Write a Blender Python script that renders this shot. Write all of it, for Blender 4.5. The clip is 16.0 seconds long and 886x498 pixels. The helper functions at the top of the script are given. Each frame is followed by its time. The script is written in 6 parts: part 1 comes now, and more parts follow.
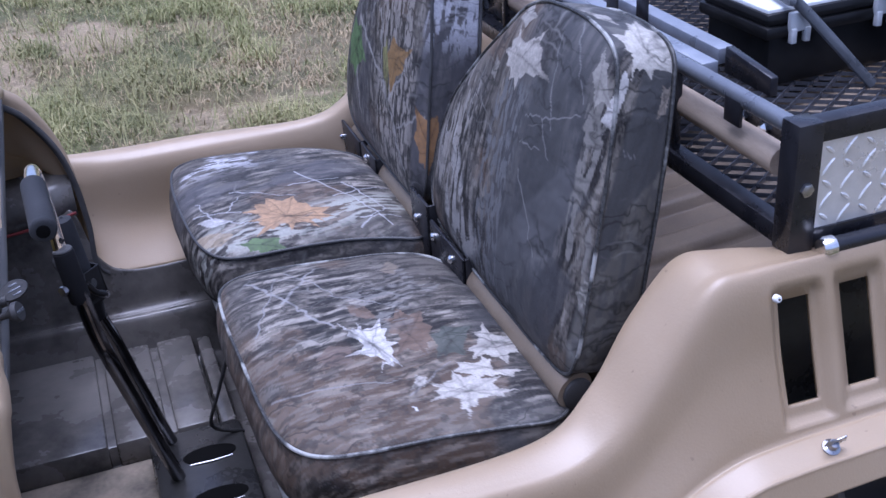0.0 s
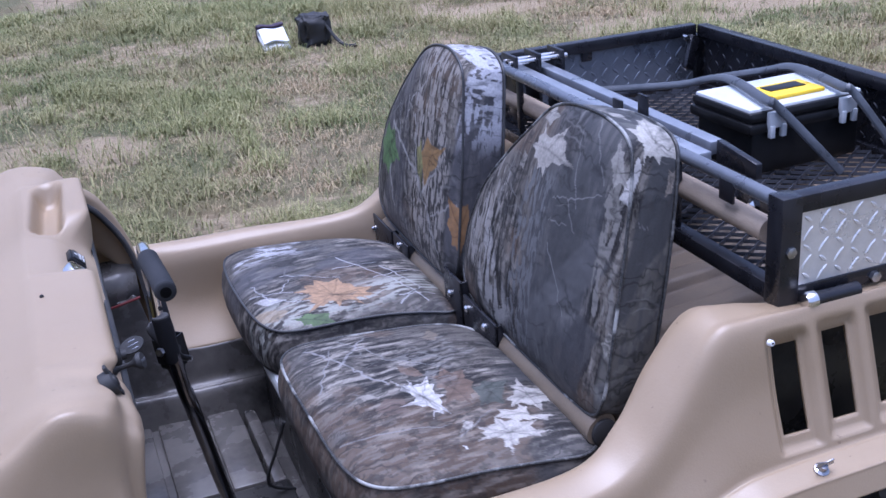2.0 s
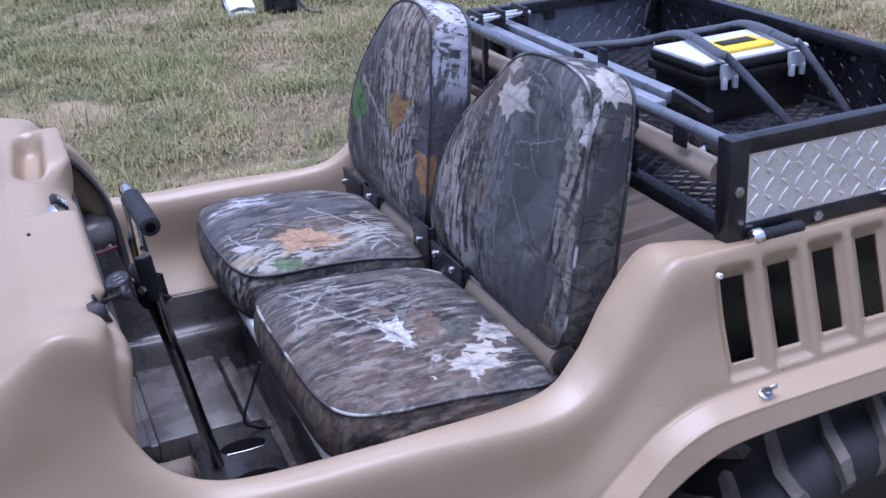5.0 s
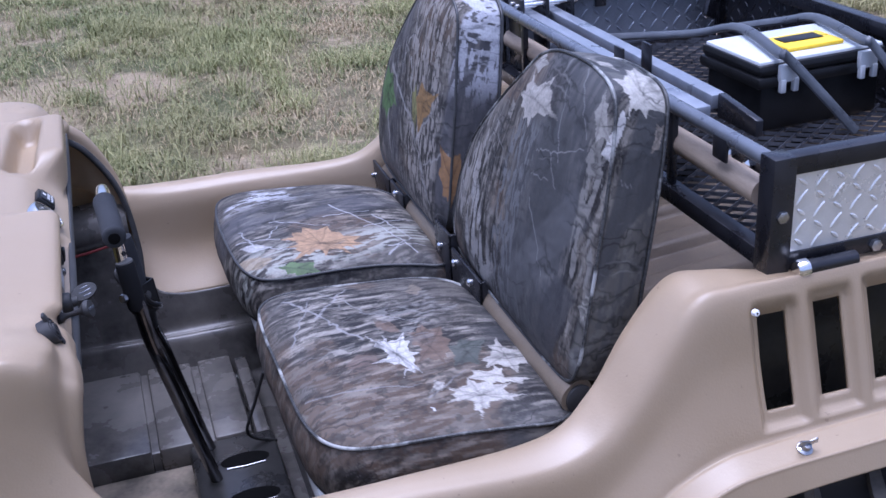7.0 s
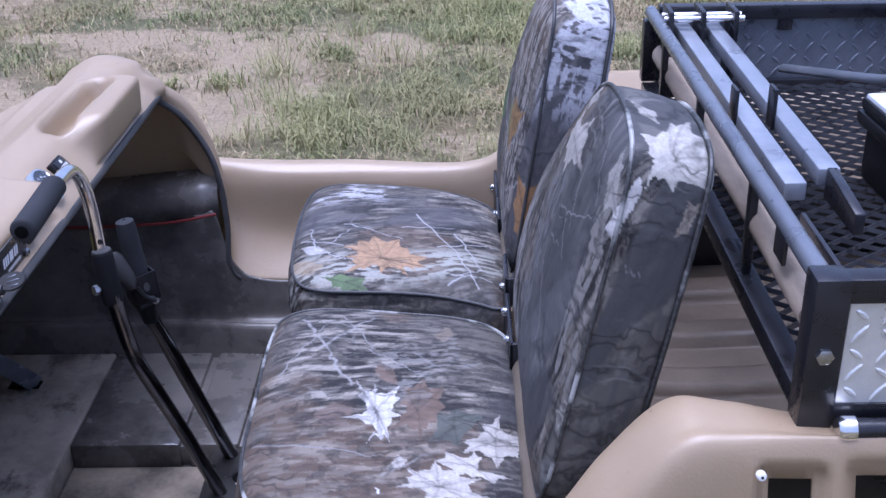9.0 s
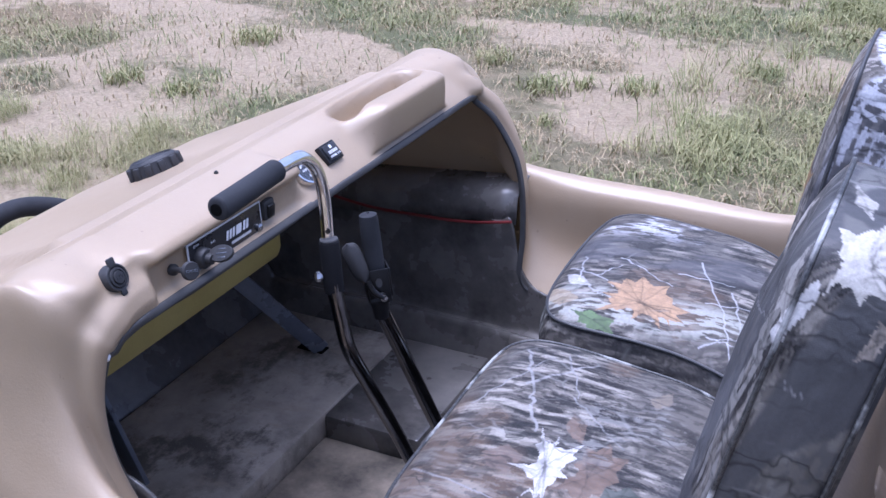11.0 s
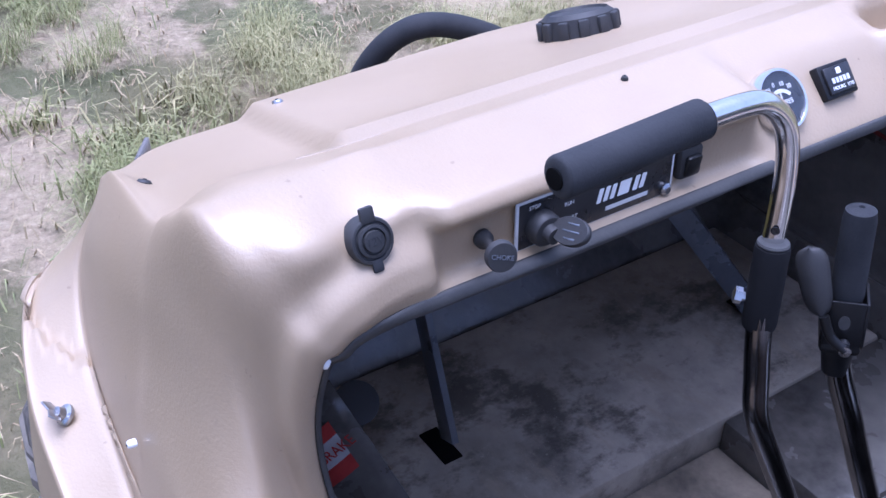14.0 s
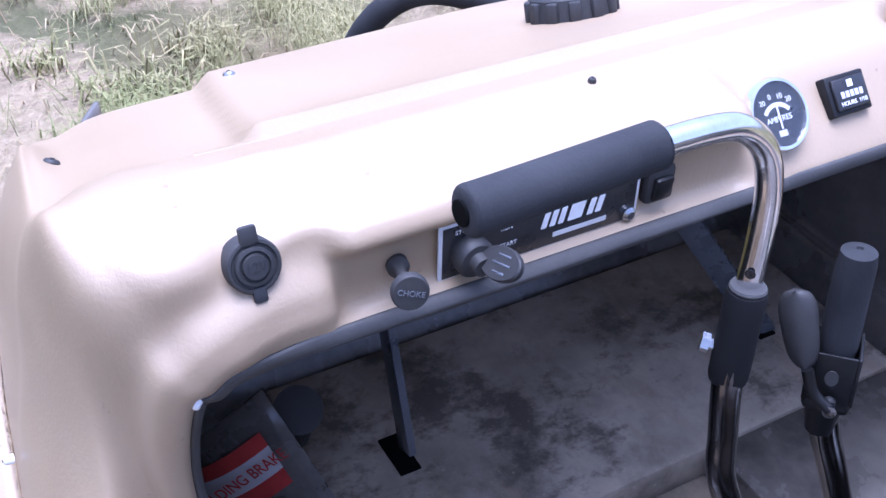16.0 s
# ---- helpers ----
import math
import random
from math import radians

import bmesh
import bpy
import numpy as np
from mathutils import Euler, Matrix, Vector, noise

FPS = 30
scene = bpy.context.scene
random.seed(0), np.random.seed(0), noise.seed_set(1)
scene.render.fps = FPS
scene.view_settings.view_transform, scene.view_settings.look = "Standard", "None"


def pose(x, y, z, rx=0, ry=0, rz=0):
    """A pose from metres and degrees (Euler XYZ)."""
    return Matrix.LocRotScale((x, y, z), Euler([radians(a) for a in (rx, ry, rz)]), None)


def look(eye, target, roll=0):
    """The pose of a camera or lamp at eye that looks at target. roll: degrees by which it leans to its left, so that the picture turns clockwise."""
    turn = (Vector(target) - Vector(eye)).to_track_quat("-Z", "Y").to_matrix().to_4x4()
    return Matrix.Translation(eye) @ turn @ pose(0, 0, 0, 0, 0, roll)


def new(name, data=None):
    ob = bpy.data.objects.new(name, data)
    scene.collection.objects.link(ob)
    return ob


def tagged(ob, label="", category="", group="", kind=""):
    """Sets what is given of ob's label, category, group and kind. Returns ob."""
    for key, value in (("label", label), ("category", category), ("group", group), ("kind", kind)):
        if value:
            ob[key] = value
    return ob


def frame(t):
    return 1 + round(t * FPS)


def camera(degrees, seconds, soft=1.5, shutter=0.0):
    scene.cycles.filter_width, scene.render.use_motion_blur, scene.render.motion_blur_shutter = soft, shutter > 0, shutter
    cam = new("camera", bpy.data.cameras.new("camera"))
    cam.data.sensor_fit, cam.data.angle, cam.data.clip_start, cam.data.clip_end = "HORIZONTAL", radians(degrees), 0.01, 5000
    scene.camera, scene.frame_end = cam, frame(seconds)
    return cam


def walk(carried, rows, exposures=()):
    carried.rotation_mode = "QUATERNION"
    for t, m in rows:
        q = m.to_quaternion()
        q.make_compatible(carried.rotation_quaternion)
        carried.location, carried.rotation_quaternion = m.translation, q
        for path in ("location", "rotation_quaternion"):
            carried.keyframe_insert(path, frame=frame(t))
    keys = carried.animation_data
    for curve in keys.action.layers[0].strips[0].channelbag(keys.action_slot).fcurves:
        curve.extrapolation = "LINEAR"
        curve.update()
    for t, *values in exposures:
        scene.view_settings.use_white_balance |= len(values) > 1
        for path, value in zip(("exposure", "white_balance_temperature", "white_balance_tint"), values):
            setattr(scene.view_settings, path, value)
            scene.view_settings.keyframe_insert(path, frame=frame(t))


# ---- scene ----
cam = camera(43.5, 16.0)
PATH = [
    (0, (-0.096, -1.481, 1.463), (0.446, 0.192, 0.511), -4.1),
    (0.5, (-0.104, -1.496, 1.468), (0.411, 0.18, 0.506), -5.0),
    (1, (-0.11, -1.539, 1.483), (0.435, 0.173, 0.603), -4.7),
    (1.5, (-0.141, -1.593, 1.494), (0.392, 0.13, 0.628), -4.6),
    (2, (-0.265, -1.687, 1.521), (0.353, 0.052, 0.749), -4.2),
    (2.5, (-0.367, -1.773, 1.517), (0.319, -0.086, 0.689), -3.3),
    (3, (-0.374, -1.799, 1.523), (0.319, -0.111, 0.703), -3.2),
    (3.5, (-0.344, -1.812, 1.52), (0.35, -0.118, 0.715), -3.8),
    (4, (-0.339, -1.816, 1.52), (0.341, -0.117, 0.712), -3.8),
    (4.5, (-0.336, -1.808, 1.517), (0.343, -0.11, 0.706), -3.9),
    (6.8, (-0.142, -1.65, 1.493), (0.387, 0.074, 0.628), -3.0),
    (7, (-0.14, -1.65, 1.494), (0.375, 0.082, 0.637), -3.6),
    (7.5, (-0.11, -1.658, 1.485), (0.327, 0.092, 0.622), -2.3),
    (8, (-0.032, -1.598, 1.471), (0.372, 0.133, 0.554), -3.0),
    (8.5, (0.115, -1.467, 1.463), (0.42, 0.291, 0.559), 0.2),
    (9, (0.298, -1.435, 1.452), (0.266, 0.361, 0.573), -1.2),
    (9.5, (0.44, -1.418, 1.439), (0.101, 0.344, 0.556), -1.6),
    (9.7, (0.468, -1.373, 1.432), (0.058, 0.376, 0.551), -2.1),
    (11.8, (0.566, -1.254, 1.452), (-0.422, 0.238, 0.559), -0.4),
    (12, (0.555, -1.245, 1.447), (-0.464, 0.222, 0.547), -0.5),
    (12.5, (0.451, -1.158, 1.428), (-0.594, 0.308, 0.557), 1.9),
    (13, (0.375, -1.049, 1.399), (-0.693, 0.348, 0.446), 2.2),
    (13.5, (0.322, -0.854, 1.34), (-0.93, 0.291, 0.28), 2.3),
    (14, (0.26, -0.742, 1.308), (-1.084, 0.173, 0.144), 0.9),
    (14.5, (0.164, -0.682, 1.262), (-1.115, 0.166, -0.022), 2.1),
    (15, (0.103, -0.638, 1.238), (-1.133, 0.203, -0.09), 2.1),
    (15.5, (0.113, -0.623, 1.239), (-1.088, 0.264, -0.091), 2.9),
    (16, (0.202, -0.606, 1.278), (-1.142, 0.215, 0.046), 2.9),
]
EXPOSURE = [(0, 0.22, 4930, 25.5), (8, 0.25, 4930, 25.5), (9, 0.35, 4935, 25.5), (9.7, 0.44, 4950, 26), (11.8, 0.76, 4920, 25), (14, 0.82, 4750, 28), (15, 0.9, 4760, 31), (16, 1.18, 4790, 28)]
walk(cam, [(t, look(eye, target, roll)) for t, eye, target, roll in PATH], EXPOSURE)

# ---- world and light ----
world = bpy.data.worlds.new("overcast")
scene.world = world
world.use_nodes = True
wn = world.node_tree.nodes
sky = wn.new("ShaderNodeTexSky")
sky.sky_type, sky.sun_disc = "NISHITA", False
sky.sun_elevation, sky.sun_rotation = radians(85), radians(270)
sky.air_density, sky.dust_density, sky.ozone_density = 1.0, 5.0, 1.0
wn["Background"].inputs["Strength"].default_value = 0.18
cloud = wn.new("ShaderNodeHueSaturation")     # thin high cloud greys the sky
cloud.inputs["Saturation"].default_value = 0.7
world.node_tree.links.new(sky.outputs[0], cloud.inputs["Color"])
world.node_tree.links.new(cloud.outputs[0], wn["Background"].inputs["Color"])
sun = new("sun", bpy.data.lights.new("sun", "SUN"))
sun.data.energy, sun.data.angle, sun.data.color = 2.6, radians(45), (1.0, 0.97, 0.95)
sun.matrix_world = look((0, 0, 0), (0.06, 0.02, -0.99))


# ---- materials ----
def material(name, rough=0.5, metal=0.0, coat=0.0):
    m = bpy.data.materials.new(name)
    m.use_nodes = True
    b = m.node_tree.nodes["Principled BSDF"]
    b.inputs["Roughness"].default_value = rough
    b.inputs["Metallic"].default_value = metal
    b.inputs["Coat Weight"].default_value = coat
    return m, m.node_tree.nodes, m.node_tree.links, b


def noise_tex(n, l, scale, detail=4.0, rough=0.55, coord="Object", stretch=None):
    tc = n.new("ShaderNodeTexCoord")
    t = n.new("ShaderNodeTexNoise")
    t.inputs["Scale"].default_value, t.inputs["Detail"].default_value, t.inputs["Roughness"].default_value = scale, detail, rough
    if stretch:
        mp = n.new("ShaderNodeMapping")
        mp.inputs["Scale"].default_value = stretch
        l.new(tc.outputs[coord], mp.inputs["Vector"])
        l.new(mp.outputs[0], t.inputs["Vector"])
    else:
        l.new(tc.outputs[coord], t.inputs["Vector"])
    return t


def ramp(n, l, source, stops):
    r = n.new("ShaderNodeValToRGB")
    e = r.color_ramp.elements
    while len(e) < len(stops):
        e.new(0.5)
    for k, (at, col) in enumerate(stops):
        e[k].position, e[k].color = at, (*col, 1)
    l.new(source, r.inputs[0])
    return r


def mix(n, l, fac, a, b):
    m = n.new("ShaderNodeMix")
    m.data_type = "RGBA"
    for sock, v in ((m.inputs[0], fac), (m.inputs[6], a), (m.inputs[7], b)):
        if isinstance(v, (int, float)):
            sock.default_value = v
        elif isinstance(v, tuple):
            sock.default_value = (*v, 1)
        else:
            l.new(v, sock)
    return m.outputs[2]


def bump(n, l, b, height, strength, distance):
    k = n.new("ShaderNodeBump")
    k.inputs["Strength"].default_value, k.inputs["Distance"].default_value = strength, distance
    l.new(height, k.inputs["Height"])
    l.new(k.outputs[0], b.inputs["Normal"])


def worn(name, dark, light, rough=0.5, metal=0.0, scale=9.0, grain=220.0, relief=0.0004, rough_var=0.15, coat=0.0, stretch=None):
    """A surface of two tones: large soft stains, fine grain relief, uneven gloss."""
    m, n, l, b = material(name, rough, metal, coat)
    big = noise_tex(n, l, scale, 5, 0.6, stretch=stretch)
    fine = noise_tex(n, l, grain, 3, 0.6, stretch=stretch)
    col = ramp(n, l, big.outputs[0], ((0.3, dark), (0.7, light)))
    l.new(mix(n, l, 0.18, col.outputs[0], ramp(n, l, fine.outputs[0], ((0.3, dark), (0.7, light))).outputs[0]), b.inputs["Base Color"])
    r = n.new("ShaderNodeMapRange")
    r.inputs[1].default_value, r.inputs[2].default_value = 0.25, 0.75
    r.inputs[3].default_value, r.inputs[4].default_value = max(0.03, rough - rough_var), min(1, rough + rough_var)
    l.new(big.outputs[0], r.inputs[0])
    l.new(r.outputs[0], b.inputs["Roughness"])
    bump(n, l, b, fine.outputs[0], 0.5, relief)
    return m


TAN = worn("tan_plastic", (0.35, 0.258, 0.155), (0.405, 0.303, 0.19), 0.4, scale=5, grain=330, relief=0.0007, rough_var=0.08)
tan_b = TAN.node_tree.nodes["Principled BSDF"]
tan_b.inputs["IOR"].default_value = 1.64
tan_b.inputs["Coat Weight"].default_value, tan_b.inputs["Coat Roughness"].default_value = 0.12, 0.34
tan_n, tan_l = TAN.node_tree.nodes, TAN.node_tree.links
base_col = tan_b.inputs["Base Color"].links[0].from_socket
dust = ramp(tan_n, tan_l, noise_tex(tan_n, tan_l, 2.3, 6, 0.7).outputs[0], ((0.42, (0, 0, 0)), (0.75, (0.25, 0.25, 0.25))))
speck = ramp(tan_n, tan_l, noise_tex(tan_n, tan_l, 85, 2, 0.5).outputs[0], ((0.735, (0, 0, 0)), (0.765, (0.55, 0.55, 0.55))))
scuff = ramp(tan_n, tan_l, noise_tex(tan_n, tan_l, 26, 4, 0.7, stretch=(1, 0.12, 1)).outputs[0], ((0.7, (0, 0, 0)), (0.76, (0.3, 0.3, 0.3))))
dusty = mix(tan_n, tan_l, dust.outputs[0], base_col, (0.47, 0.39, 0.29))
dusty = mix(tan_n, tan_l, scuff.outputs[0], dusty, (0.22, 0.17, 0.12))
tan_l.new(mix(tan_n, tan_l, speck.outputs[0], dusty, (0.16, 0.11, 0.07)), tan_b.inputs["Base Color"])
# the moulded plastic lets a little light through
thin = tan_n.new("ShaderNodeBsdfTranslucent")
thin.inputs["Color"].default_value = (0.5, 0.42, 0.3, 1)
blend = tan_n.new("ShaderNodeMixShader")
blend.inputs[0].default_value = 0.19
tan_l.new(tan_b.outputs[0], blend.inputs[1])
tan_l.new(thin.outputs[0], blend.inputs[2])
tan_l.new(blend.outputs[0], tan_n["Material Output"].inputs["Surface"])
BLACK_DECK = worn("darker_black_plastic", (0.008, 0.008, 0.009), (0.05, 0.048, 0.044), 0.3, scale=9, grain=60, relief=0.0008, rough_var=0.16)
BLACK_TUB = worn("dusty_black_plastic", (0.026, 0.026, 0.026), (0.185, 0.17, 0.15), 0.27, scale=7, grain=60, relief=0.0008, rough_var=0.2)
FLOOR_DUST = worn("dusty_floor", (0.175, 0.156, 0.127), (0.49, 0.43, 0.345), 0.55, scale=8, grain=45, relief=0.001, rough_var=0.2)
fd_n, fd_l = FLOOR_DUST.node_tree.nodes, FLOOR_DUST.node_tree.links
fd_b = fd_n["Principled BSDF"]
damp = ramp(fd_n, fd_l, noise_tex(fd_n, fd_l, 10, 6, 0.7).outputs[0], ((0.52, (0, 0, 0)), (0.68, (0.5, 0.5, 0.5))))
smear = ramp(fd_n, fd_l, noise_tex(fd_n, fd_l, 30, 5, 0.7, stretch=(0.3, 1, 1)).outputs[0], ((0.55, (0, 0, 0)), (0.68, (0.5, 0.5, 0.5))))
fd_c = mix(fd_n, fd_l, damp.outputs[0], fd_b.inputs["Base Color"].links[0].from_socket, (0.035, 0.033, 0.031))
fd_c = mix(fd_n, fd_l, smear.outputs[0], fd_c, (0.34, 0.28, 0.2))
scrape = ramp(fd_n, fd_l, noise_tex(fd_n, fd_l, 7, 6, 0.72, stretch=(1, 0.7, 1)).outputs[0], ((0.52, (0, 0, 0)), (0.6, (0.75, 0.75, 0.75))))
fd_c = mix(fd_n, fd_l, scrape.outputs[0], fd_c, (0.06, 0.054, 0.046))
grit = ramp(fd_n, fd_l, noise_tex(fd_n, fd_l, 120, 4, 0.8).outputs[0], ((0.6, (0, 0, 0)), (0.7, (0.7, 0.7, 0.7))))
fd_l.new(mix(fd_n, fd_l, grit.outputs[0], fd_c, (0.44, 0.385, 0.3)), fd_b.inputs["Base Color"])
RUBBER = worn("black_rubber", (0.014, 0.014, 0.015), (0.03, 0.029, 0.028), 0.62, scale=20, grain=300)
TRIM = worn("dusty_trim_rubber", (0.025, 0.025, 0.025), (0.065, 0.063, 0.06), 0.65, scale=20, grain=300)
LUG = worn("dusty_tread_rubber", (0.03, 0.028, 0.026), (0.2, 0.175, 0.14), 0.8, scale=14, grain=120)
SLEEVE = worn("matt_black_rubber", (0.005, 0.005, 0.006), (0.012, 0.012, 0.013), 0.75, scale=30)
SLEEVE.node_tree.nodes["Principled BSDF"].inputs["Specular IOR Level"].default_value = 0.2
# near-black colour stands in for the shade inside holes and slots
HOLE_SHADE = worn("painted_hole_shade", (0.003, 0.003, 0.003), (0.006, 0.006, 0.006), 0.9, scale=20)
HOLE_SHADE.node_tree.nodes["Principled BSDF"].inputs["Specular IOR Level"].default_value = 0.05
FOAM = worn("foam_grip", (0.015, 0.016, 0.018), (0.036, 0.037, 0.04), 0.8, scale=25, grain=500, relief=0.0006)
BLACK_PAINT = worn("black_gloss_paint", (0.008, 0.008, 0.01), (0.022, 0.022, 0.026), 0.3, scale=18, grain=260, relief=0.0003)
# darker base than the chrome: reflections of dark surroundings are put into the colour
DARK_CHROME = worn("chrome_dark_reflections", (0.1, 0.1, 0.11), (0.22, 0.22, 0.23), 0.16, 1.0, scale=30, grain=300, relief=0.0002, rough_var=0.06)
CHROME = worn("scuffed_chrome", (0.68, 0.67, 0.66), (0.85, 0.84, 0.83), 0.14, 1.0, scale=40, grain=400, relief=0.0001, rough_var=0.06)
ZINC = worn("zinc_plate", (0.3, 0.3, 0.31), (0.52, 0.52, 0.53), 0.32, 1.0, scale=60)
ALU = worn("bright_tread_plate", (0.62, 0.61, 0.58), (0.82, 0.81, 0.78), 0.3, 0.48, scale=14, grain=260)
# black plate whose blue-grey base colour holds the sky's reflection
DARK_TREAD = worn("black_tread_plate_sky_sheen", (0.12, 0.13, 0.15), (0.24, 0.26, 0.29), 0.32, 0.4, scale=12)
PANEL_ARM = worn("pale_grey_steel", (0.17, 0.185, 0.21), (0.3, 0.32, 0.36), 0.35, 0.3, scale=14)
WOOD = worn("ash_handle", (0.22, 0.17, 0.125), (0.5, 0.41, 0.31), 0.65, scale=6, grain=90, stretch=(6, 1, 6))
# on the rack's front bar this grey-blue base stands for sheen on black steel
STEEL_BLUE = worn("grey_blue_steel", (0.11, 0.12, 0.14), (0.2, 0.215, 0.24), 0.3, 0.4, scale=14)
BLACK_BOX = worn("black_box_plastic", (0.006, 0.006, 0.006), (0.014, 0.014, 0.015), 0.4, scale=20)
for plain in (FOAM, BLACK_BOX):
    plain.node_tree.nodes["Principled BSDF"].inputs["Specular IOR Level"].default_value = 0.25
GREY_LID = worn("pale_grey_plastic", (0.5, 0.52, 0.52), (0.62, 0.64, 0.64), 0.4, scale=16)
YELLOW = worn("yellow_plastic", (0.75, 0.5, 0.01), (0.9, 0.62, 0.02), 0.4, scale=16)
RED = worn("faded_red_print", (0.35, 0.03, 0.03), (0.5, 0.06, 0.05), 0.5, scale=50)
SILVER = worn("silver_print", (0.5, 0.5, 0.5), (0.6, 0.6, 0.6), 0.4, scale=50)
WHITE = worn("white_print", (0.7, 0.7, 0.7), (0.8, 0.8, 0.8), 0.5, scale=50)
BLACK_FLAT = worn("black_label", (0.012, 0.012, 0.013), (0.02, 0.02, 0.022), 0.3, scale=30)


# ---- building helpers ----
def mesh_part(name, mesh, mat, parent=None, label="", smooth=True):
    if mat is not None and not mesh.materials:
        mesh.materials.append(mat)
    if smooth:
        mesh.shade_smooth()
    ob = new(name, mesh)
    if parent is not None:
        ob.parent = parent
    if label:
        ob["label"] = label
    return ob


def part(name, bm, mat, parent=None, label="", smooth=True):
    bmesh.ops.recalc_face_normals(bm, faces=bm.faces)
    me = bpy.data.meshes.new(name)
    bm.to_mesh(me)
    bm.free()
    ob = mesh_part(name, me, mat, parent, label, smooth)
    if smooth:
        me.set_sharp_from_angle(angle=radians(38))
    return ob


def thing(name, label, category, group="", at=(0, 0, 0)):
    e = new(name)
    e.empty_display_size = 0.05
    e.location = at
    return tagged(e, label, category, group)


def add_box(bm, x0, x1, y0, y1, z0, z1, bevel=0.002, m=None, seg=2):
    geo = bmesh.ops.create_cube(bm, size=1)
    vs = geo["verts"]
    for v in vs:
        v.co = Vector(((x0 + x1) / 2 + v.co.x * (x1 - x0), (y0 + y1) / 2 + v.co.y * (y1 - y0), (z0 + z1) / 2 + v.co.z * (z1 - z0)))
    if bevel:
        edges = {e for v in vs for e in v.link_edges}
        out = bmesh.ops.bevel(bm, geom=list(edges), offset=bevel, segments=seg, profile=0.5, affect="EDGES")
        vs = list({v for f in out["faces"] for v in f.verts} | {v for v in vs if v.is_valid})
    if m is not None:
        bmesh.ops.transform(bm, matrix=m, verts=vs)
    return vs


def box_part(name, dims, mat, parent, label="", bevel=0.002, m=None):
    bm = bmesh.new()
    add_box(bm, *dims, bevel, m)
    return part(name, bm, mat, parent, label)


def smooth_line(points, n=8, closed=False):
    """Catmull-Rom through the points."""
    p = np.array(points, float)
    k = len(p)
    out = []
    for i in range(k if closed else k - 1):
        a, b, c, d = (p[j % k] if closed else p[min(max(j, 0), k - 1)] for j in (i - 1, i, i + 1, i + 2))
        for t in np.arange(n) / n:
            out.append(0.5 * (2 * b + (c - a) * t + (2 * a - 5 * b + 4 * c - d) * t * t + (3 * b - a - 3 * c + d) * t**3))
    if not closed:
        out.append(p[-1])
    return np.array(out)


def add_tube(bm, line, radius, sides=14, closed=False, caps=True, squash=1.0):
    """A round bar along a line; radius one value or one for each point."""
    line = [Vector(p) for p in line]
    k = len(line)
    rad = [radius] * k if np.isscalar(radius) else list(radius)
    up, rings = None, []
    for i, p in enumerate(line):
        a, b = (line[(i - 1) % k], line[(i + 1) % k]) if closed else (line[max(i - 1, 0)], line[min(i + 1, k - 1)])
        d = (b - a).normalized()
        if up is None:
            up = d.orthogonal().normalized()
        up = (up - d * up.dot(d)).normalized()
        side = d.cross(up)
        rings.append([bm.verts.new(p + rad[i] * (math.cos(q) * up + squash * math.sin(q) * side)) for q in (2 * math.pi * j / sides for j in range(sides))])
    for i in range(k if closed else k - 1):
        r, s = rings[i], rings[(i + 1) % k]
        for j in range(sides):
            bm.faces.new((r[j], r[(j + 1) % sides], s[(j + 1) % sides], s[j]))
    if caps and not closed:
        bm.faces.new(rings[0][::-1])
        bm.faces.new(rings[-1])


def tube_part(name, line, radius, mat, parent, label="", sides=14, closed=False):
    bm = bmesh.new()
    add_tube(bm, line, radius, sides, closed)
    return part(name, bm, mat, parent, label)


def add_lathe(bm, profile, m, sides=24):
    """A turned shape about local z: profile of (radius, height)."""
    rings = []
    for r, h in profile:
        rings.append([bm.verts.new(m @ Vector((r * math.cos(q), r * math.sin(q), h))) for q in (2 * math.pi * j / sides for j in range(sides))] if r > 1e-6 else [bm.verts.new(m @ Vector((0, 0, h)))])
    for a, b in zip(rings, rings[1:]):
        for j in range(sides):
            i = (j + 1) % sides
            if len(a) > 1 and len(b) > 1:
                bm.faces.new((a[j], a[i], b[i], b[j]))
            elif len(a) > 1:
                bm.faces.new((a[j], a[i], b[0]))
            elif len(b) > 1:
                bm.faces.new((a[0], b[i], b[j]))
    for ring, flip in ((rings[0], True), (rings[-1], False)):
        if len(ring) > 1:
            bm.faces.new(ring[::-1] if flip else ring)


def lathe_part(name, profile, m, mat, parent, label="", sides=24):
    bm = bmesh.new()
    add_lathe(bm, profile, m, sides)
    return part(name, bm, mat, parent, label)


def grid_mesh(name, p, closed_u=False, flip=False, gone=None):
    """A sheet from an array of places, rows by columns by 3."""
    r, c, _ = p.shape
    idx = np.arange(r * c).reshape(r, c)
    a = idx if closed_u else idx[:-1]
    b = np.roll(idx, -1, 0) if closed_u else idx[1:]
    f = np.stack([a[:, :-1], a[:, 1:], b[:, 1:], b[:, :-1]], -1).reshape(-1, 4)
    if gone is not None:
        f = f[~gone.reshape(-1)]
    if flip:
        f = f[:, ::-1]
    me = bpy.data.meshes.new(name)
    me.from_pydata(p.reshape(-1, 3).tolist(), [], f.tolist())
    me.update()
    return me


def axis_pose(place, direction, spin=0.0):
    """Local z along direction."""
    return Matrix.Translation(place) @ Vector(direction).to_track_quat("Z", "Y").to_matrix().to_4x4() @ pose(0, 0, 0, 0, 0, spin)


def step(v, a, b):
    t = np.clip((v - a) / (b - a), 0, 1)
    return t * t * (3 - 2 * t)


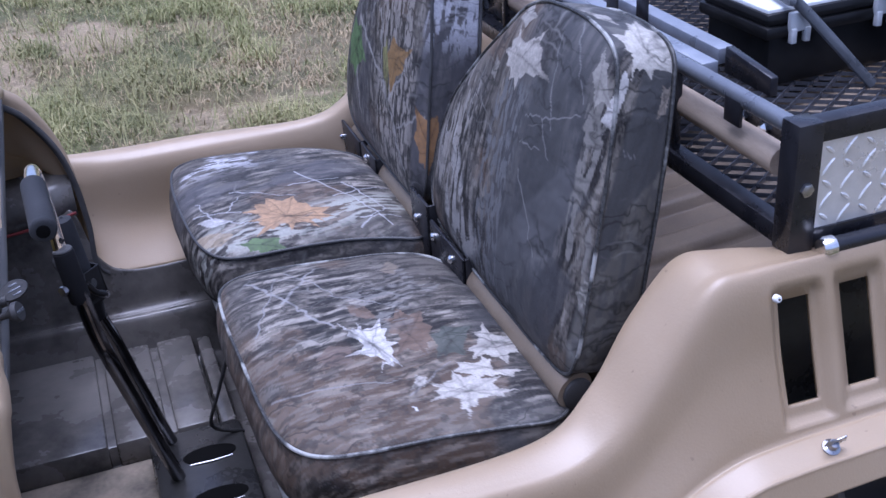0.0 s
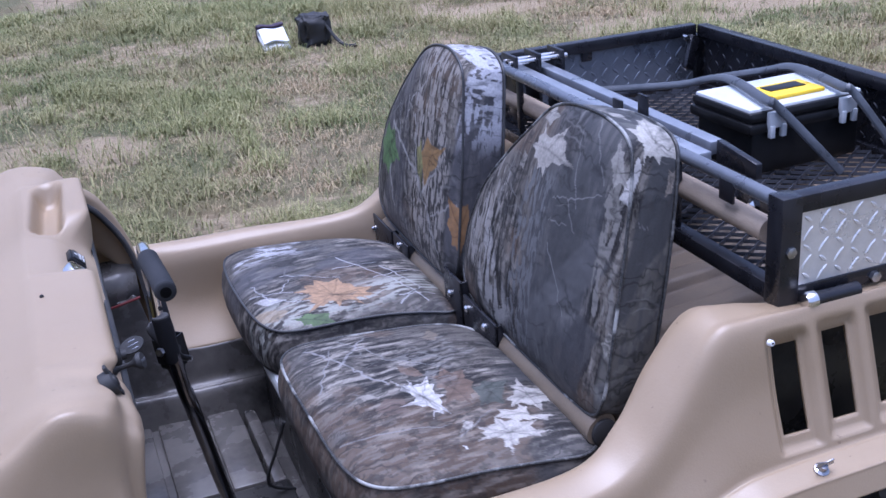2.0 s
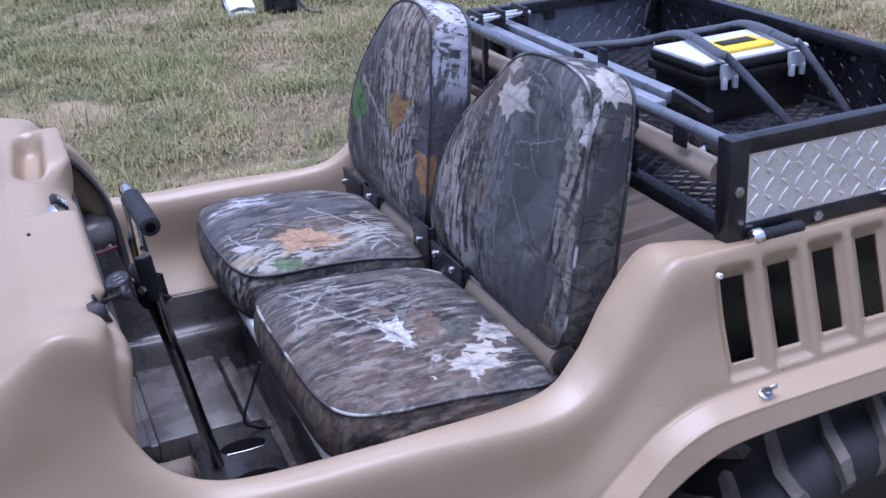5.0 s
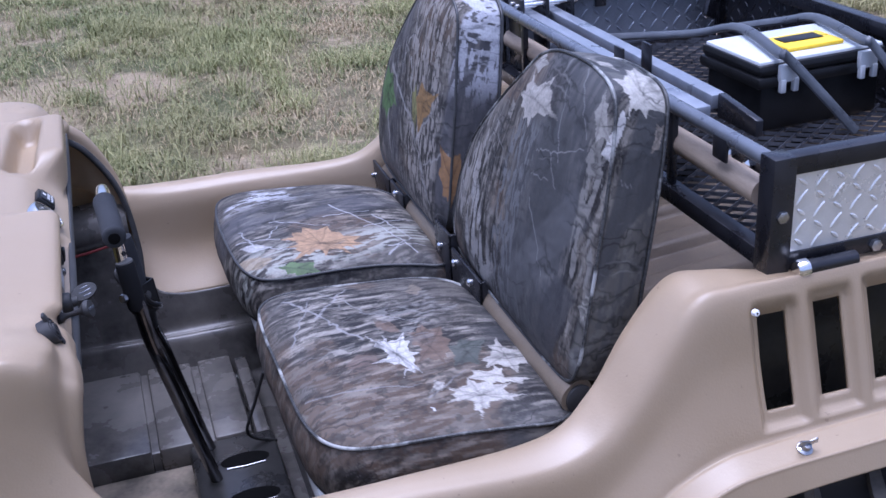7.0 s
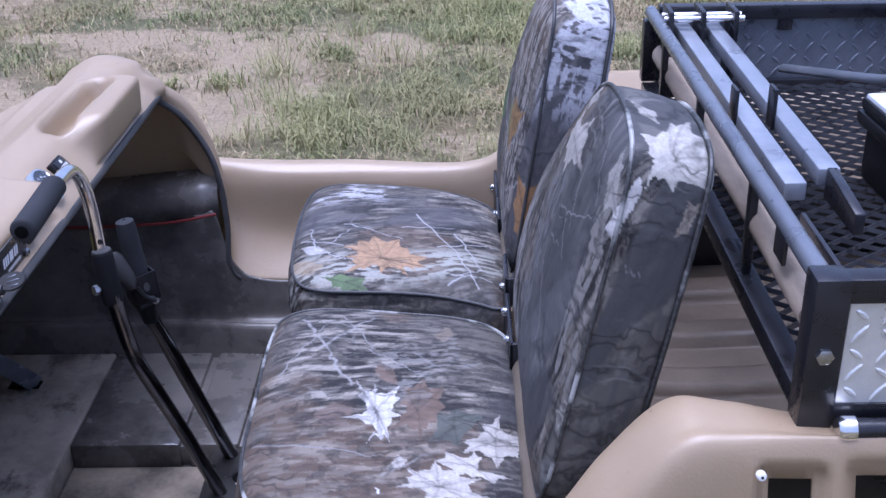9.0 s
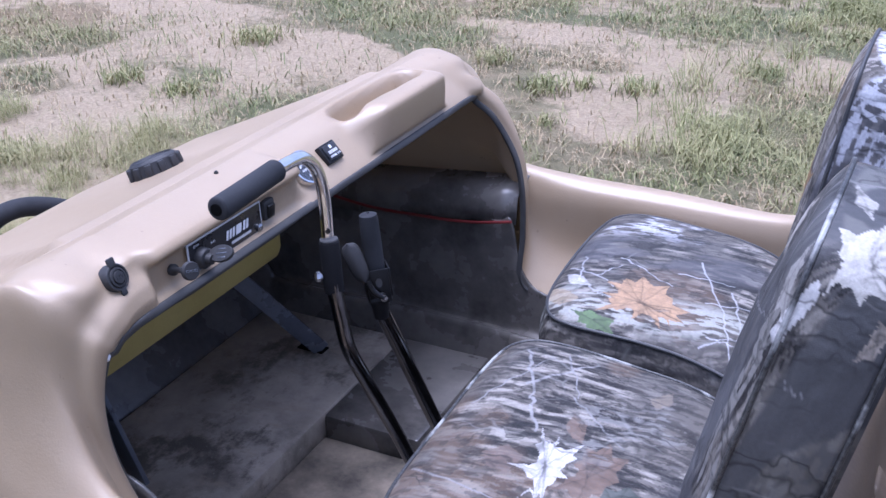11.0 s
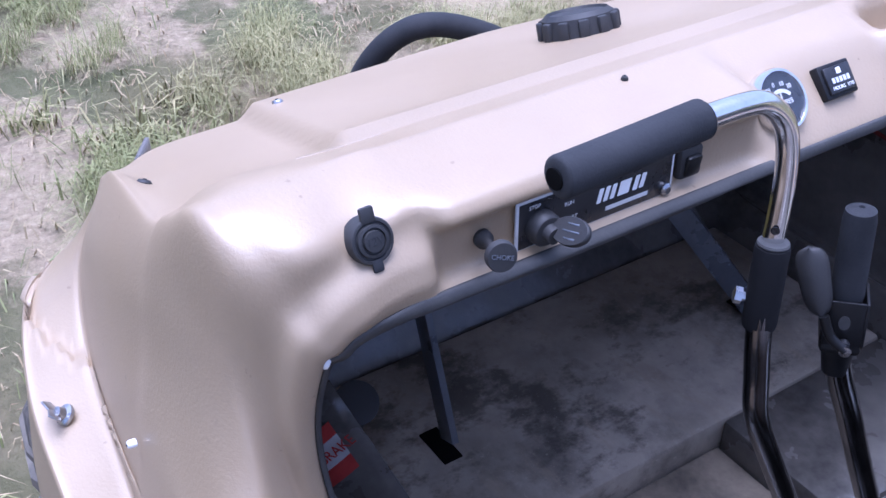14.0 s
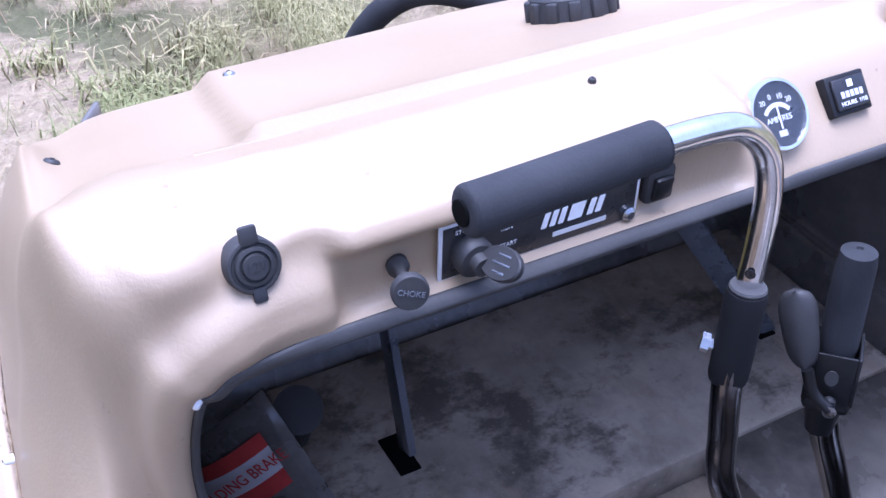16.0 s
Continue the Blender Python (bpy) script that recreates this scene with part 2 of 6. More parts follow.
def vnoise(x, y, seed=0):
    """Smooth value noise between 0 and 1."""
    xi, yi = np.floor(x).astype(int), np.floor(y).astype(int)
    fx, fy = x - xi, y - yi
    fx, fy = fx * fx * (3 - 2 * fx), fy * fy * (3 - 2 * fy)

    def lattice(a, b):
        n = (a * 374761393 + b * 668265263 + seed * 974634777) & 0x7FFFFFFF
        n = ((n ^ (n >> 13)) * 1274126177) & 0x7FFFFFFF
        return ((n ^ (n >> 16)) & 0xFFFF) / 65535.0

    return (lattice(xi, yi) * (1 - fx) + lattice(xi + 1, yi) * fx) * (1 - fy) + (lattice(xi, yi + 1) * (1 - fx) + lattice(xi + 1, yi + 1) * fx) * fy


def fbm(x, y, seed=0, octaves=4):
    return sum(vnoise(x * 2**k, y * 2**k, seed + k) * 0.5 ** (k + 1) for k in range(octaves)) / (1 - 0.5**octaves)


# ---- ground ----
def ground_height(x, y):
    return 0.03 * np.sin(0.9 * x + 0.4) * np.cos(0.7 * y + 1.0) * step(np.hypot(x, y), 1.2, 4.0)


BARE = ((-2.45, 3.0, 0.78, 0.42), (-2.5, 1.75, 0.42, 0.36), (-2.2, 1.3, 0.4, 0.25), (-1.42, 3.9, 0.4, 0.34), (-0.7, 3.05, 0.42, 0.3), (-0.6, 3.75, 0.6, 0.36), (-0.62, 2.7, 0.3, 0.22),
        (-1.75, 2.9, 0.3, 0.2), (-3.1, 2.42, 0.28, 0.16), (-2.1, -0.25, 0.6, 0.35), (-0.02, 3.84, 0.3, 0.2), (1.82, 6.0, 0.4, 0.3), (2.8, 5.7, 0.6, 0.3), (4.0, 4.6, 0.9, 0.4), (-2.9, 0.4, 0.35, 0.3), (-3.7, 3.6, 0.5, 0.2))
LUSH = ((-2.3, 0.12, 0.24), (-2.15, -0.03, 0.18), (-2.72, 0.25, 0.2), (-2.95, 0.65, 0.28), (-2.43, -0.2, 0.15), (-1.9, -0.15, 0.12), (-2.2, 0.35, 0.18), (-0.05, 3.0, 0.3), (0.3, 2.75, 0.25), (0.2, 3.3, 0.28), (0.24, 5.0, 0.7), (-0.1, 7.0, 0.9), (-0.38, 3.2, 0.2), (-2.0, 3.65, 0.35), (-2.43, 3.95, 0.4), (-1.38, 4.75, 0.5), (-2.1, 2.25, 0.25), (-2.31, 0.63, 0.3),
        (-3.24, 2.3, 0.15), (-3.96, 2.6, 0.4), (-3.3, 2.95, 0.3), (-2.9, 0.9, 0.3), (-1.56, 4.25, 0.4), (0.25, 4.15, 0.35), (-0.28, 3.6, 0.14), (2.6, 4.2, 0.5), (1.2, 6.6, 0.6))
STRAWY = ((-3.45, 1.85, 0.45), (-3.55, 1.5, 0.4), (-2.2, 4.15, 0.3), (-0.67, 2.45, 0.3), (-1.03, 3.4, 0.25), (-3.9, 2.05, 0.4), (0.88, 3.2, 0.45), (0.6, 2.8, 0.3), (0.64, 3.5, 0.4), (1.3, 4.75, 0.6), (2.2, 3.4, 0.6), (3.4, 5.2, 0.7))


def spots(x, y, places):
    return sum(np.exp(-((((x - a) / q) ** 2 + ((y - b) / q) ** 2) ** 1.5)) for a, b, q in places)


def bare(x, y):
    """Where the soil lies bare: a pale track beyond the vehicle and scattered patches."""
    soil = 0 * x
    for cx, cy, rx, ry in BARE:
        soil = np.maximum(soil, np.exp(-((((x - cx) / rx) ** 2 + ((y - cy) / ry) ** 2) ** 1.5)))
    ragged = 0.1 + 1.5 * fbm(x * 4.3, y * 4.3, 79)
    thin = step(fbm(x * 2.2, y * 2.2, 78), 0.5, 0.66)
    return np.clip(soil * ragged * (1 - 0.8 * np.clip(spots(x, y, LUSH), 0, 1)) + 0.42 * thin, 0, 1)


def field(x, y):
    """The greener field beyond the vehicle's rear, in clumps."""
    return 0.85 * step(x + 0.25 * y, 0.3, 1.6) * step(fbm(x * 1.9, y * 1.9, 36), 0.42, 0.58) * (1 - 0.7 * np.clip(spots(x, y, STRAWY), 0, 1))


def lush(x, y):
    """Where green grass stands thick, from 0 to 1."""
    return np.clip(1.6 * spots(x, y, LUSH) * (0.3 + fbm(x * 5, y * 5, 41)) + 0.8 * step(fbm(x * 1.6, y * 1.6, 31), 0.5, 0.64) * (1 - np.clip(1.4 * spots(x, y, STRAWY), 0, 1)) + field(x, y), 0, 1) * (1 - bare(x, y)) ** 1.5


def build_ground():
    a = np.concatenate([-np.geomspace(400, 7.2, 22), np.linspace(-7, 7, 200), np.geomspace(7.2, 400, 22)])
    gx, gy = np.meshgrid(a, a, indexing="ij")
    p = np.stack([gx, gy, ground_height(gx, gy)], -1)
    m, n, l, b = material("dry_grass_ground", 0.95)
    at = n.new("ShaderNodeAttribute")
    at.attribute_name = "soil"
    mid = noise_tex(n, l, 9, 5, 0.65)
    fine = noise_tex(n, l, 60, 5, 0.75)
    soil = ramp(n, l, fine.outputs[0], ((0.27, (0.17, 0.125, 0.075)), (0.42, (0.33, 0.255, 0.155)), (0.58, (0.42, 0.328, 0.205)), (0.75, (0.53, 0.425, 0.285))))
    wide = noise_tex(n, l, 0.55, 4, 0.6)
    turf = ramp(n, l, mid.outputs[0], ((0.3, (0.1, 0.09, 0.04)), (0.5, (0.18, 0.15, 0.075)), (0.7, (0.27, 0.215, 0.125))))
    grown = n.new("ShaderNodeAttribute")
    grown.attribute_name = "lush"
    green_turf = mix(n, l, grown.outputs["Fac"], turf.outputs[0], (0.105, 0.11, 0.04))
    brk = n.new("ShaderNodeMath")
    brk.operation = "ADD"
    l.new(at.outputs["Fac"], brk.inputs[0])
    l.new(noise_tex(n, l, 14, 5, 0.7).outputs[0], brk.inputs[1])
    mask = ramp(n, l, brk.outputs[0], ((0.72, (0, 0, 0)), (1.2, (1, 1, 1))))
    l.new(mix(n, l, mask.outputs[0], mix(n, l, ramp(n, l, wide.outputs[0], ((0.5, (0, 0, 0)), (0.66, (0.5, 0.5, 0.5)))).outputs[0], green_turf, (0.26, 0.17, 0.09)), soil.outputs[0]), b.inputs["Base Color"])
    bump(n, l, b, fine.outputs[0], 0.9, 0.03)
    me = grid_mesh("ground", p, flip=True)
    me.attributes.new("soil", "FLOAT", "POINT").data.foreach_set("value", bare(gx, gy).astype(np.float32).ravel())
    me.attributes.new("lush", "FLOAT", "POINT").data.foreach_set("value", (0.9 * lush(gx, gy)).astype(np.float32).ravel())
    g = mesh_part("ground", me, m)
    tagged(g, "dry patchy grass and pale sandy soil", "ground", kind="structure")


build_ground()


# ---- the vehicle's tan body ----
def ring_sections(square):
    """Half of the body, from the rear of the side round to the middle of the dash. Each row runs from the edge of the cockpit
    opening over the rim and outer side down to the lower edge: (x, half width, z). square: with the sharp front corner of the side that the levers lean to."""
    rows = []

    def side(x, top, inset, inner, ledge, low, crease=None):
        w = 0.575 - inset
        ox, oz = crease or (w + 0.032, top - 0.02)
        crest = (x, w + 0.008, top) if crease is None else (x, 0.5 * (w + ox), 0.55 * top + 0.45 * oz + 0.002)
        rows.append([(x, inner[0], inner[1]), (x, w - 0.052, 0.36 * top + 0.64 * inner[1]), (x, w - 0.036, top - 0.03), (x, w - 0.018, top - 0.004), crest,
                     (x, ox, oz), (x, 0.5 * (ox + 0.633), 0.5 * (oz + ledge + 0.012)), (x, 0.645, ledge + 0.012), (x, 0.688, ledge), (x, 0.7, low)])

    def shoulder(x, dz, up):
        rows.append([(x, h, z + dz) for h, z in ((0.38, 0.69), (0.45, 0.76), (0.49, 0.797), (0.535, 0.818), (0.572, 0.829), (0.586, 0.823), (0.618, 0.727))] + [(x, 0.645, 0.64 + up), (x, 0.69, 0.63 + up), (x, 0.702, 0.595 + up)])

    shoulder(1.55, -0.03, 0.02)
    shoulder(1.2, -0.012, 0.012)
    shoulder(0.9, 0.0, 0.007)
    shoulder(0.68, 0.0, 0.003)
    side(0.56, 0.834, 0.042, (0.42, 0.66), 0.627, 0.59, (0.585, 0.823))
    side(0.5, 0.832, 0.045, (0.44, 0.56), 0.618, 0.576, (0.587, 0.812))
    side(0.44, 0.772, 0.04, (0.45, 0.52), 0.588, 0.542, (0.592, 0.732))
    side(0.38, 0.698, 0.025, (0.46, 0.47), 0.535, 0.492, (0.6, 0.662))
    side(0.3, 0.662, 0.005, (0.465, 0.46), 0.478, 0.42, (0.607, 0.632))
    side(0.1, 0.66, 0.0, (0.465, 0.46), 0.44, 0.36)
    side(-0.06, 0.662, 0.0, (0.465, 0.46), 0.44, 0.36)
    rows.append([(-0.15, 0.465, 0.475), (-0.155, 0.52, 0.555), (-0.16, 0.538, 0.635), (-0.17, 0.555, 0.67), (-0.185, 0.583, 0.672), (-0.2, 0.606, 0.65), (-0.22, 0.612, 0.58), (-0.26, 0.612, 0.53), (-0.27, 0.66, 0.51), (-0.27, 0.675, 0.4)])
    rows.append([(-0.225, 0.475, 0.57), (-0.225, 0.512, 0.615), (-0.245, 0.53, 0.66), (-0.26, 0.553, 0.69), (-0.285, 0.58, 0.695), (-0.32, 0.598, 0.67), (-0.36, 0.6, 0.62), (-0.42, 0.594, 0.572), (-0.44, 0.645, 0.555), (-0.44, 0.658, 0.43)])
    rows.append([(-0.256, 0.487, 0.66), (-0.25, 0.513, 0.685), (-0.28, 0.53, 0.71), (-0.297, 0.555, 0.73), (-0.335, 0.574, 0.73), (-0.42, 0.582, 0.7), (-0.5, 0.582, 0.65), (-0.58, 0.572, 0.598), (-0.6, 0.63, 0.58), (-0.61, 0.643, 0.45)])
    rows.append([(-0.26, 0.494, 0.74), (-0.252, 0.514, 0.757), (-0.282, 0.53, 0.78), (-0.3, 0.552, 0.8), (-0.352, 0.564, 0.8), (-0.45, 0.562, 0.765), (-0.58, 0.555, 0.71), (-0.69, 0.54, 0.645), (-0.73, 0.585, 0.605), (-0.745, 0.6, 0.47)])
    rows.append([(-0.247, 0.49, 0.806), (-0.24, 0.508, 0.826), (-0.268, 0.52, 0.85), (-0.295, 0.536, 0.87), (-0.362, 0.53, 0.887), (-0.46, 0.528, 0.824), (-0.58, 0.522, 0.772), (-0.71, 0.502, 0.716), (-0.8, 0.5, 0.62), (-0.83, 0.5, 0.47)])
    rows.append([(-0.238, 0.465, 0.828), (-0.234, 0.474, 0.846), (-0.257, 0.48, 0.872), (-0.285, 0.487, 0.895), (-0.356, 0.487, 0.9), (-0.46, 0.485, 0.842), (-0.59, 0.48, 0.785), (-0.73, 0.465, 0.722), (-0.84, 0.45, 0.63), (-0.87, 0.44, 0.48)])
    rows.insert(-1, [tuple((np.array(a) + np.array(b)) / 2) for a, b in zip(rows[-2], rows[-1])])
    if square:
        rows[11][1:6] = [(-0.152, 0.52, 0.555), (-0.155, 0.538, 0.625), (-0.158, 0.555, 0.668), (-0.175, 0.58, 0.672), (-0.21, 0.6, 0.65)]
        rows[12][1:7] = [(-0.215, 0.512, 0.615), (-0.213, 0.535, 0.665), (-0.222, 0.555, 0.708), (-0.252, 0.574, 0.712), (-0.32, 0.586, 0.685), (-0.36, 0.592, 0.628)]
        rows[13][1:7] = [(-0.246, 0.511, 0.683), (-0.248, 0.53, 0.72), (-0.258, 0.55, 0.765), (-0.31, 0.563, 0.77), (-0.41, 0.568, 0.735), (-0.5, 0.574, 0.665)]
        rows[14][1:7] = [(-0.25, 0.513, 0.757), (-0.257, 0.53, 0.785), (-0.28, 0.548, 0.82), (-0.33, 0.556, 0.828), (-0.42, 0.558, 0.798), (-0.58, 0.55, 0.735)]
        rows[15][1:7] = [(-0.241, 0.506, 0.826), (-0.252, 0.522, 0.85), (-0.276, 0.541, 0.886), (-0.322, 0.546, 0.902), (-0.408, 0.543, 0.852), (-0.59, 0.52, 0.797)]
        rows[16] = [(-0.24, 0.48, 0.818), (-0.238, 0.492, 0.836), (-0.249, 0.504, 0.866), (-0.269, 0.521, 0.899), (-0.325, 0.527, 0.911), (-0.412, 0.526, 0.858), (-0.59, 0.508, 0.8), (-0.72, 0.49, 0.726), (-0.82, 0.475, 0.63), (-0.85, 0.47, 0.478)]
        rows[17][1:6] = [(-0.237, 0.472, 0.846), (-0.248, 0.48, 0.875), (-0.264, 0.489, 0.903), (-0.33, 0.493, 0.911), (-0.44, 0.49, 0.855)]
    for h in (0.42, 0.33, 0.22, 0.11, 0.0):
        f = 1 - h / 0.42
        rows.append([(-0.235, h, 0.834), (-0.24, h, 0.846), (-0.256, h, 0.882), (-0.285, h, 0.9), (-0.335, h, 0.903), (-0.46, h, 0.848), (-0.6, h, 0.788), (-0.75 - 0.03 * f, h, 0.722), (-0.88 - 0.06 * f, h, 0.63), (-0.92 - 0.06 * f, h, 0.48)])
    out = []
    for r in rows:
        r = [np.array(q) for q in r]
        a, b, c, d = r[6:10]
        out.append(r[:7] + [b - 0.22 * (b - a), b, b + 0.2 * (c - b), c - 0.16 * (c - b), c, c + 0.2 * (d - c), d])
    return np.array(out)


def densify(rows, n_ring, n_across):
    """Catmull-Rom both ways; n_ring one count or one for each gap between rows."""
    a = np.array([smooth_line(r, n_across) for r in rows])
    counts = [n_ring] * (len(a) - 1) if np.isscalar(n_ring) else n_ring
    k, out = len(a), []
    for i, n in enumerate(counts):
        q0, q1, q2, q3 = (a[min(max(j, 0), k - 1)] for j in (i - 1, i, i + 1, i + 2))
        for t in np.arange(n) / n:
            out.append(0.5 * (2 * q1 + (q2 - q0) * t + (2 * q0 - 5 * q1 + 4 * q2 - q3) * t * t + (3 * q1 - q0 - 3 * q2 + q3) * t**3))
    out.append(a[-1])
    return np.array(out)


ACROSS = 10


def body_grid():
    rows, far = ring_sections(True), ring_sections(False)
    n = len(rows)
    counts = [60, 50, 50, 24] + [9] * 7 + [10] * (n - 17) + [14] * 5
    sweep = {10: (-0.075, -0.14), 11: (0.012, 0.0), 12: (0.083, 0.0), 13: (0.106, -0.01), 14: (0.09, -0.022), 15: (0.036, -0.02)}
    fade = np.array([1, 0.9, 0.7, 0.45, 0.2, 0.05, 0, 0, 0, 0, 0, 0, 0, 0])
    for k, (dx, dz) in sweep.items():
        if k > 10:
            far[k, :, 0] += dx * fade
            far[k, :, 2] += dz * fade
    near = densify(rows, counts, ACROSS) * np.array([1, -1, 1])
    return np.concatenate([near, densify(far, counts, ACROSS)[:-1][::-1]], 0)


def resample(points, n):
    q = smooth_line(points, 12)
    d = np.r_[0, np.cumsum(np.linalg.norm(np.diff(q, axis=0), axis=1))]
    s = np.linspace(0, d[-1], n)
    return np.stack([np.interp(s, d, q[:, k]) for k in range(2)], 1)


DASH = {
    "socket": [(-0.235, 0.834), (-0.239, 0.845), (-0.247, 0.866), (-0.255, 0.889), (-0.27, 0.903), (-0.335, 0.907)],
    "panel": [(-0.235, 0.834), (-0.238, 0.838), (-0.251, 0.845), (-0.253, 0.876), (-0.244, 0.886), (-0.243, 0.893), (-0.26, 0.903), (-0.335, 0.905)],
    "gauge": [(-0.235, 0.834), (-0.239, 0.844), (-0.266, 0.871), (-0.295, 0.895), (-0.335, 0.904)],
    "rail": [(-0.235, 0.834), (-0.242, 0.842), (-0.246, 0.847), (-0.234, 0.854), (-0.23, 0.9), (-0.237, 0.913), (-0.272, 0.914), (-0.335, 0.907)],
}


def shape_dash(p):
    """Mouldings of the dash, by profiles along its width, and the raised middle of the hood; slot pockets on the sides."""
    n = 4 * ACROSS + 1
    prof = {k: resample(v, n) for k, v in DASH.items()}
    mid = p[:, 0, 0] < -0.2
    for r in np.where(mid & (np.abs(p[:, 0, 1]) < 0.462))[0]:
        y = p[r, 0, 1]
        if abs(p[r, 4 * ACROSS, 1] - y) > 0.03:
            continue
        w_panel = step(y, -0.412, -0.392) * (1 - step(y, -0.095, -0.075))
        w_sock = 1 - step(y, -0.412, -0.392)
        w_rail = step(y, 0.08, 0.15) * (1 - step(y, 0.33, 0.37))
        w_g = 1 - w_panel - w_sock - w_rail
        new_xz = w_panel * prof["panel"] + w_sock * prof["socket"] + w_rail * prof["rail"] + w_g * prof["gauge"]
        keep_old = step(abs(y), 0.418, 0.462)
        for k, axis in enumerate((0, 2)):
            p[r, :n, axis] = keep_old * p[r, :n, axis] + (1 - keep_old) * new_xz[:, k]
    x, y, z = p[..., 0], p[..., 1], p[..., 2]
    # hand slot: a long rounded pocket in the top of the rail
    along = np.clip((y - 0.124) / 0.176, 0, 1)
    off = np.hypot(x - (-0.3 + 0.01 * along), y - (0.124 + 0.176 * along))
    p[..., 2] -= 0.042 * (1 - step(off, 0.011, 0.03)) * (z > 0.86)
    rim = 0.392 - 0.22 * np.clip(-x - 0.41, 0, 0.4)
    hood = step(-x, 0.395, 0.412) * (1 - step(np.abs(y), rim - 0.009, rim + 0.009)) * (1 - step(-x, 0.74, 0.8)) * (z > 0.6)
    p[..., 2] += 0.018 * hood - 0.014 * step(-x, 0.39, 0.43) * (z > 0.6)
    p[..., 2] -= 0.003 * np.exp(-(((x + 0.385) / 0.004) ** 2)) * (np.abs(y) < 0.5) * (z > 0.8)
    pocket = 0 * x
    for k in range(10):
        c, rise = 0.607 + 0.0815 * k, 0.004 * min(k, 5)
        pocket = np.maximum(pocket, (1 - step(np.abs(x - c), 0.026, 0.036)) * step(z, 0.648 + rise, 0.655 + rise) * (1 - step(z, 0.799 + rise, 0.809 + rise)))
    p[..., 1] -= np.sign(y) * 0.011 * pocket * (np.abs(y) > 0.55)
    # a raised lip round the corners of the opening
    d = np.concatenate([np.zeros((len(p), 1)), np.cumsum(np.linalg.norm(np.diff(p, axis=1), axis=2), 1)], 1)
    corner = step(-p[:, 0, 0], 0.13, 0.2) * np.where(p[:, 0, 1] < 0, step(-p[:, 0, 1], 0.4, 0.413), step(p[:, 0, 1], 0.42, 0.48))
    deep = 0.0015 * np.exp(-(((d - 0.058) / 0.012) ** 2)) - 0.0065 * step(d, 0.002, 0.02) * (1 - step(d, 0.032, 0.054))
    nr = np.cross(np.gradient(p, axis=0), np.gradient(p, axis=1))
    nr /= np.linalg.norm(nr, axis=-1, keepdims=True) + 1e-9
    return p - nr * (deep * corner[:, None])[..., None]


vehicle = thing("amphibious_vehicle", "tan moulded plastic six-wheeled amphibious vehicle with open cockpit", "vehicle")
grid = shape_dash(body_grid())


def cut_slots(p):
    """Open upright slots in both rear flanks: rows and columns are drawn to the slots' edges, the faces within are left out."""
    gone = np.zeros((p.shape[0] - 1, p.shape[1] - 1), bool)
    for side_y in (-1, 1):
        zone = np.where((p[:, 0, 0] > 0.575) & (p[:, 0, 1] * side_y > 0))[0]
        for k in range(10):
            c, rise = 0.585 + 0.0815 * k, 0.004 * min(k, 5)
            ends = []
            for e in (c + 0.001, c + 0.042):
                r = zone[np.argmin(np.abs(p[zone, 55, 0] - e))]
                p[r, :, 0] = e
                ends.append(r)
            r0, r1 = sorted(ends)
            cols = []
            for zz in (0.79 + 0.8 * rise, 0.669 + rise):
                cc = 48 + np.argmin(np.abs(p[(r0 + r1) // 2, 48:84, 2] - zz))
                cols.append(cc)
                for r in range(r0, r1 + 1):
                    prof = p[r, 44:92].copy()
                    p[r, cc] = [np.interp(-zz, -prof[:, 2], prof[:, i]) for i in range(3)]
            gone[r0:r1, cols[0]:cols[1]] = True
    return p, gone


grid, gone = cut_slots(grid)
shell = mesh_part("upper_body", grid_mesh("upper_body", grid, flip=True, gone=gone), TAN, vehicle, "tan moulded plastic upper body")
ROWN = grid.shape[0]


def snap(place):
    """The nearest place on the body and its outward direction."""
    d = ((grid - np.array(place)) ** 2).sum(-1)
    r, c = np.unravel_index(np.argmin(d), d.shape)
    r, c = min(max(r, 1), ROWN - 2), min(max(c, 1), grid.shape[1] - 2)
    nn = np.cross(grid[r + 1, c] - grid[r - 1, c], grid[r, c + 1] - grid[r, c - 1])
    nn = Vector(nn).normalized()
    p = Vector(place)
    return p - nn * nn.dot(p - Vector(grid[r, c])), nn


# thin seam where the cowl meets the hood
seam = []
for r in range(ROWN):
    q = grid[r, 4 * ACROSS:6 * ACROSS]
    if -0.44 < q[0, 1] < -0.36 and q[0, 0] < -0.3:
        xs = -q[:, 0]
        seam.append([np.interp(0.382, xs, q[:, i]) for i in range(3)])
tube_part("hood_seam", seam, 0.0005, WOOD, vehicle, "thin dark seam between cowl and hood", 6)
sol = shell.modifiers.new("thickness", "SOLIDIFY")
sol.thickness, sol.offset = 0.006, -1

# rubber edging round the cockpit opening, ending low on both sides
edge = grid[:, 0]
keep = [k for k in range(len(edge)) if edge[k][0] < -0.125]
section = [(-0.0035, -0.009), (-0.0045, 0.0), (-0.0025, 0.003), (0.0065, 0.0032), (0.009, 0.002), (0.0092, 0.0003), (0.0, 0.0002), (-0.001, -0.009), (-0.0035, -0.009)]
strip = []
lean = [grid[k, 3] - grid[k, 0] for k in range(ROWN)]
lean = [q / np.linalg.norm(q) for q in lean]
for k in keep:
    a = Vector(sum(lean[max(k - 8, 0):k + 9])).normalized()
    nn = Vector(np.cross(grid[min(k + 2, ROWN - 1), 0] - grid[max(k - 2, 0), 0], a)).normalized()
    strip.append([list(Vector(edge[k]) + a * u + nn * v) for u, v in 0.82 * np.array(section)])
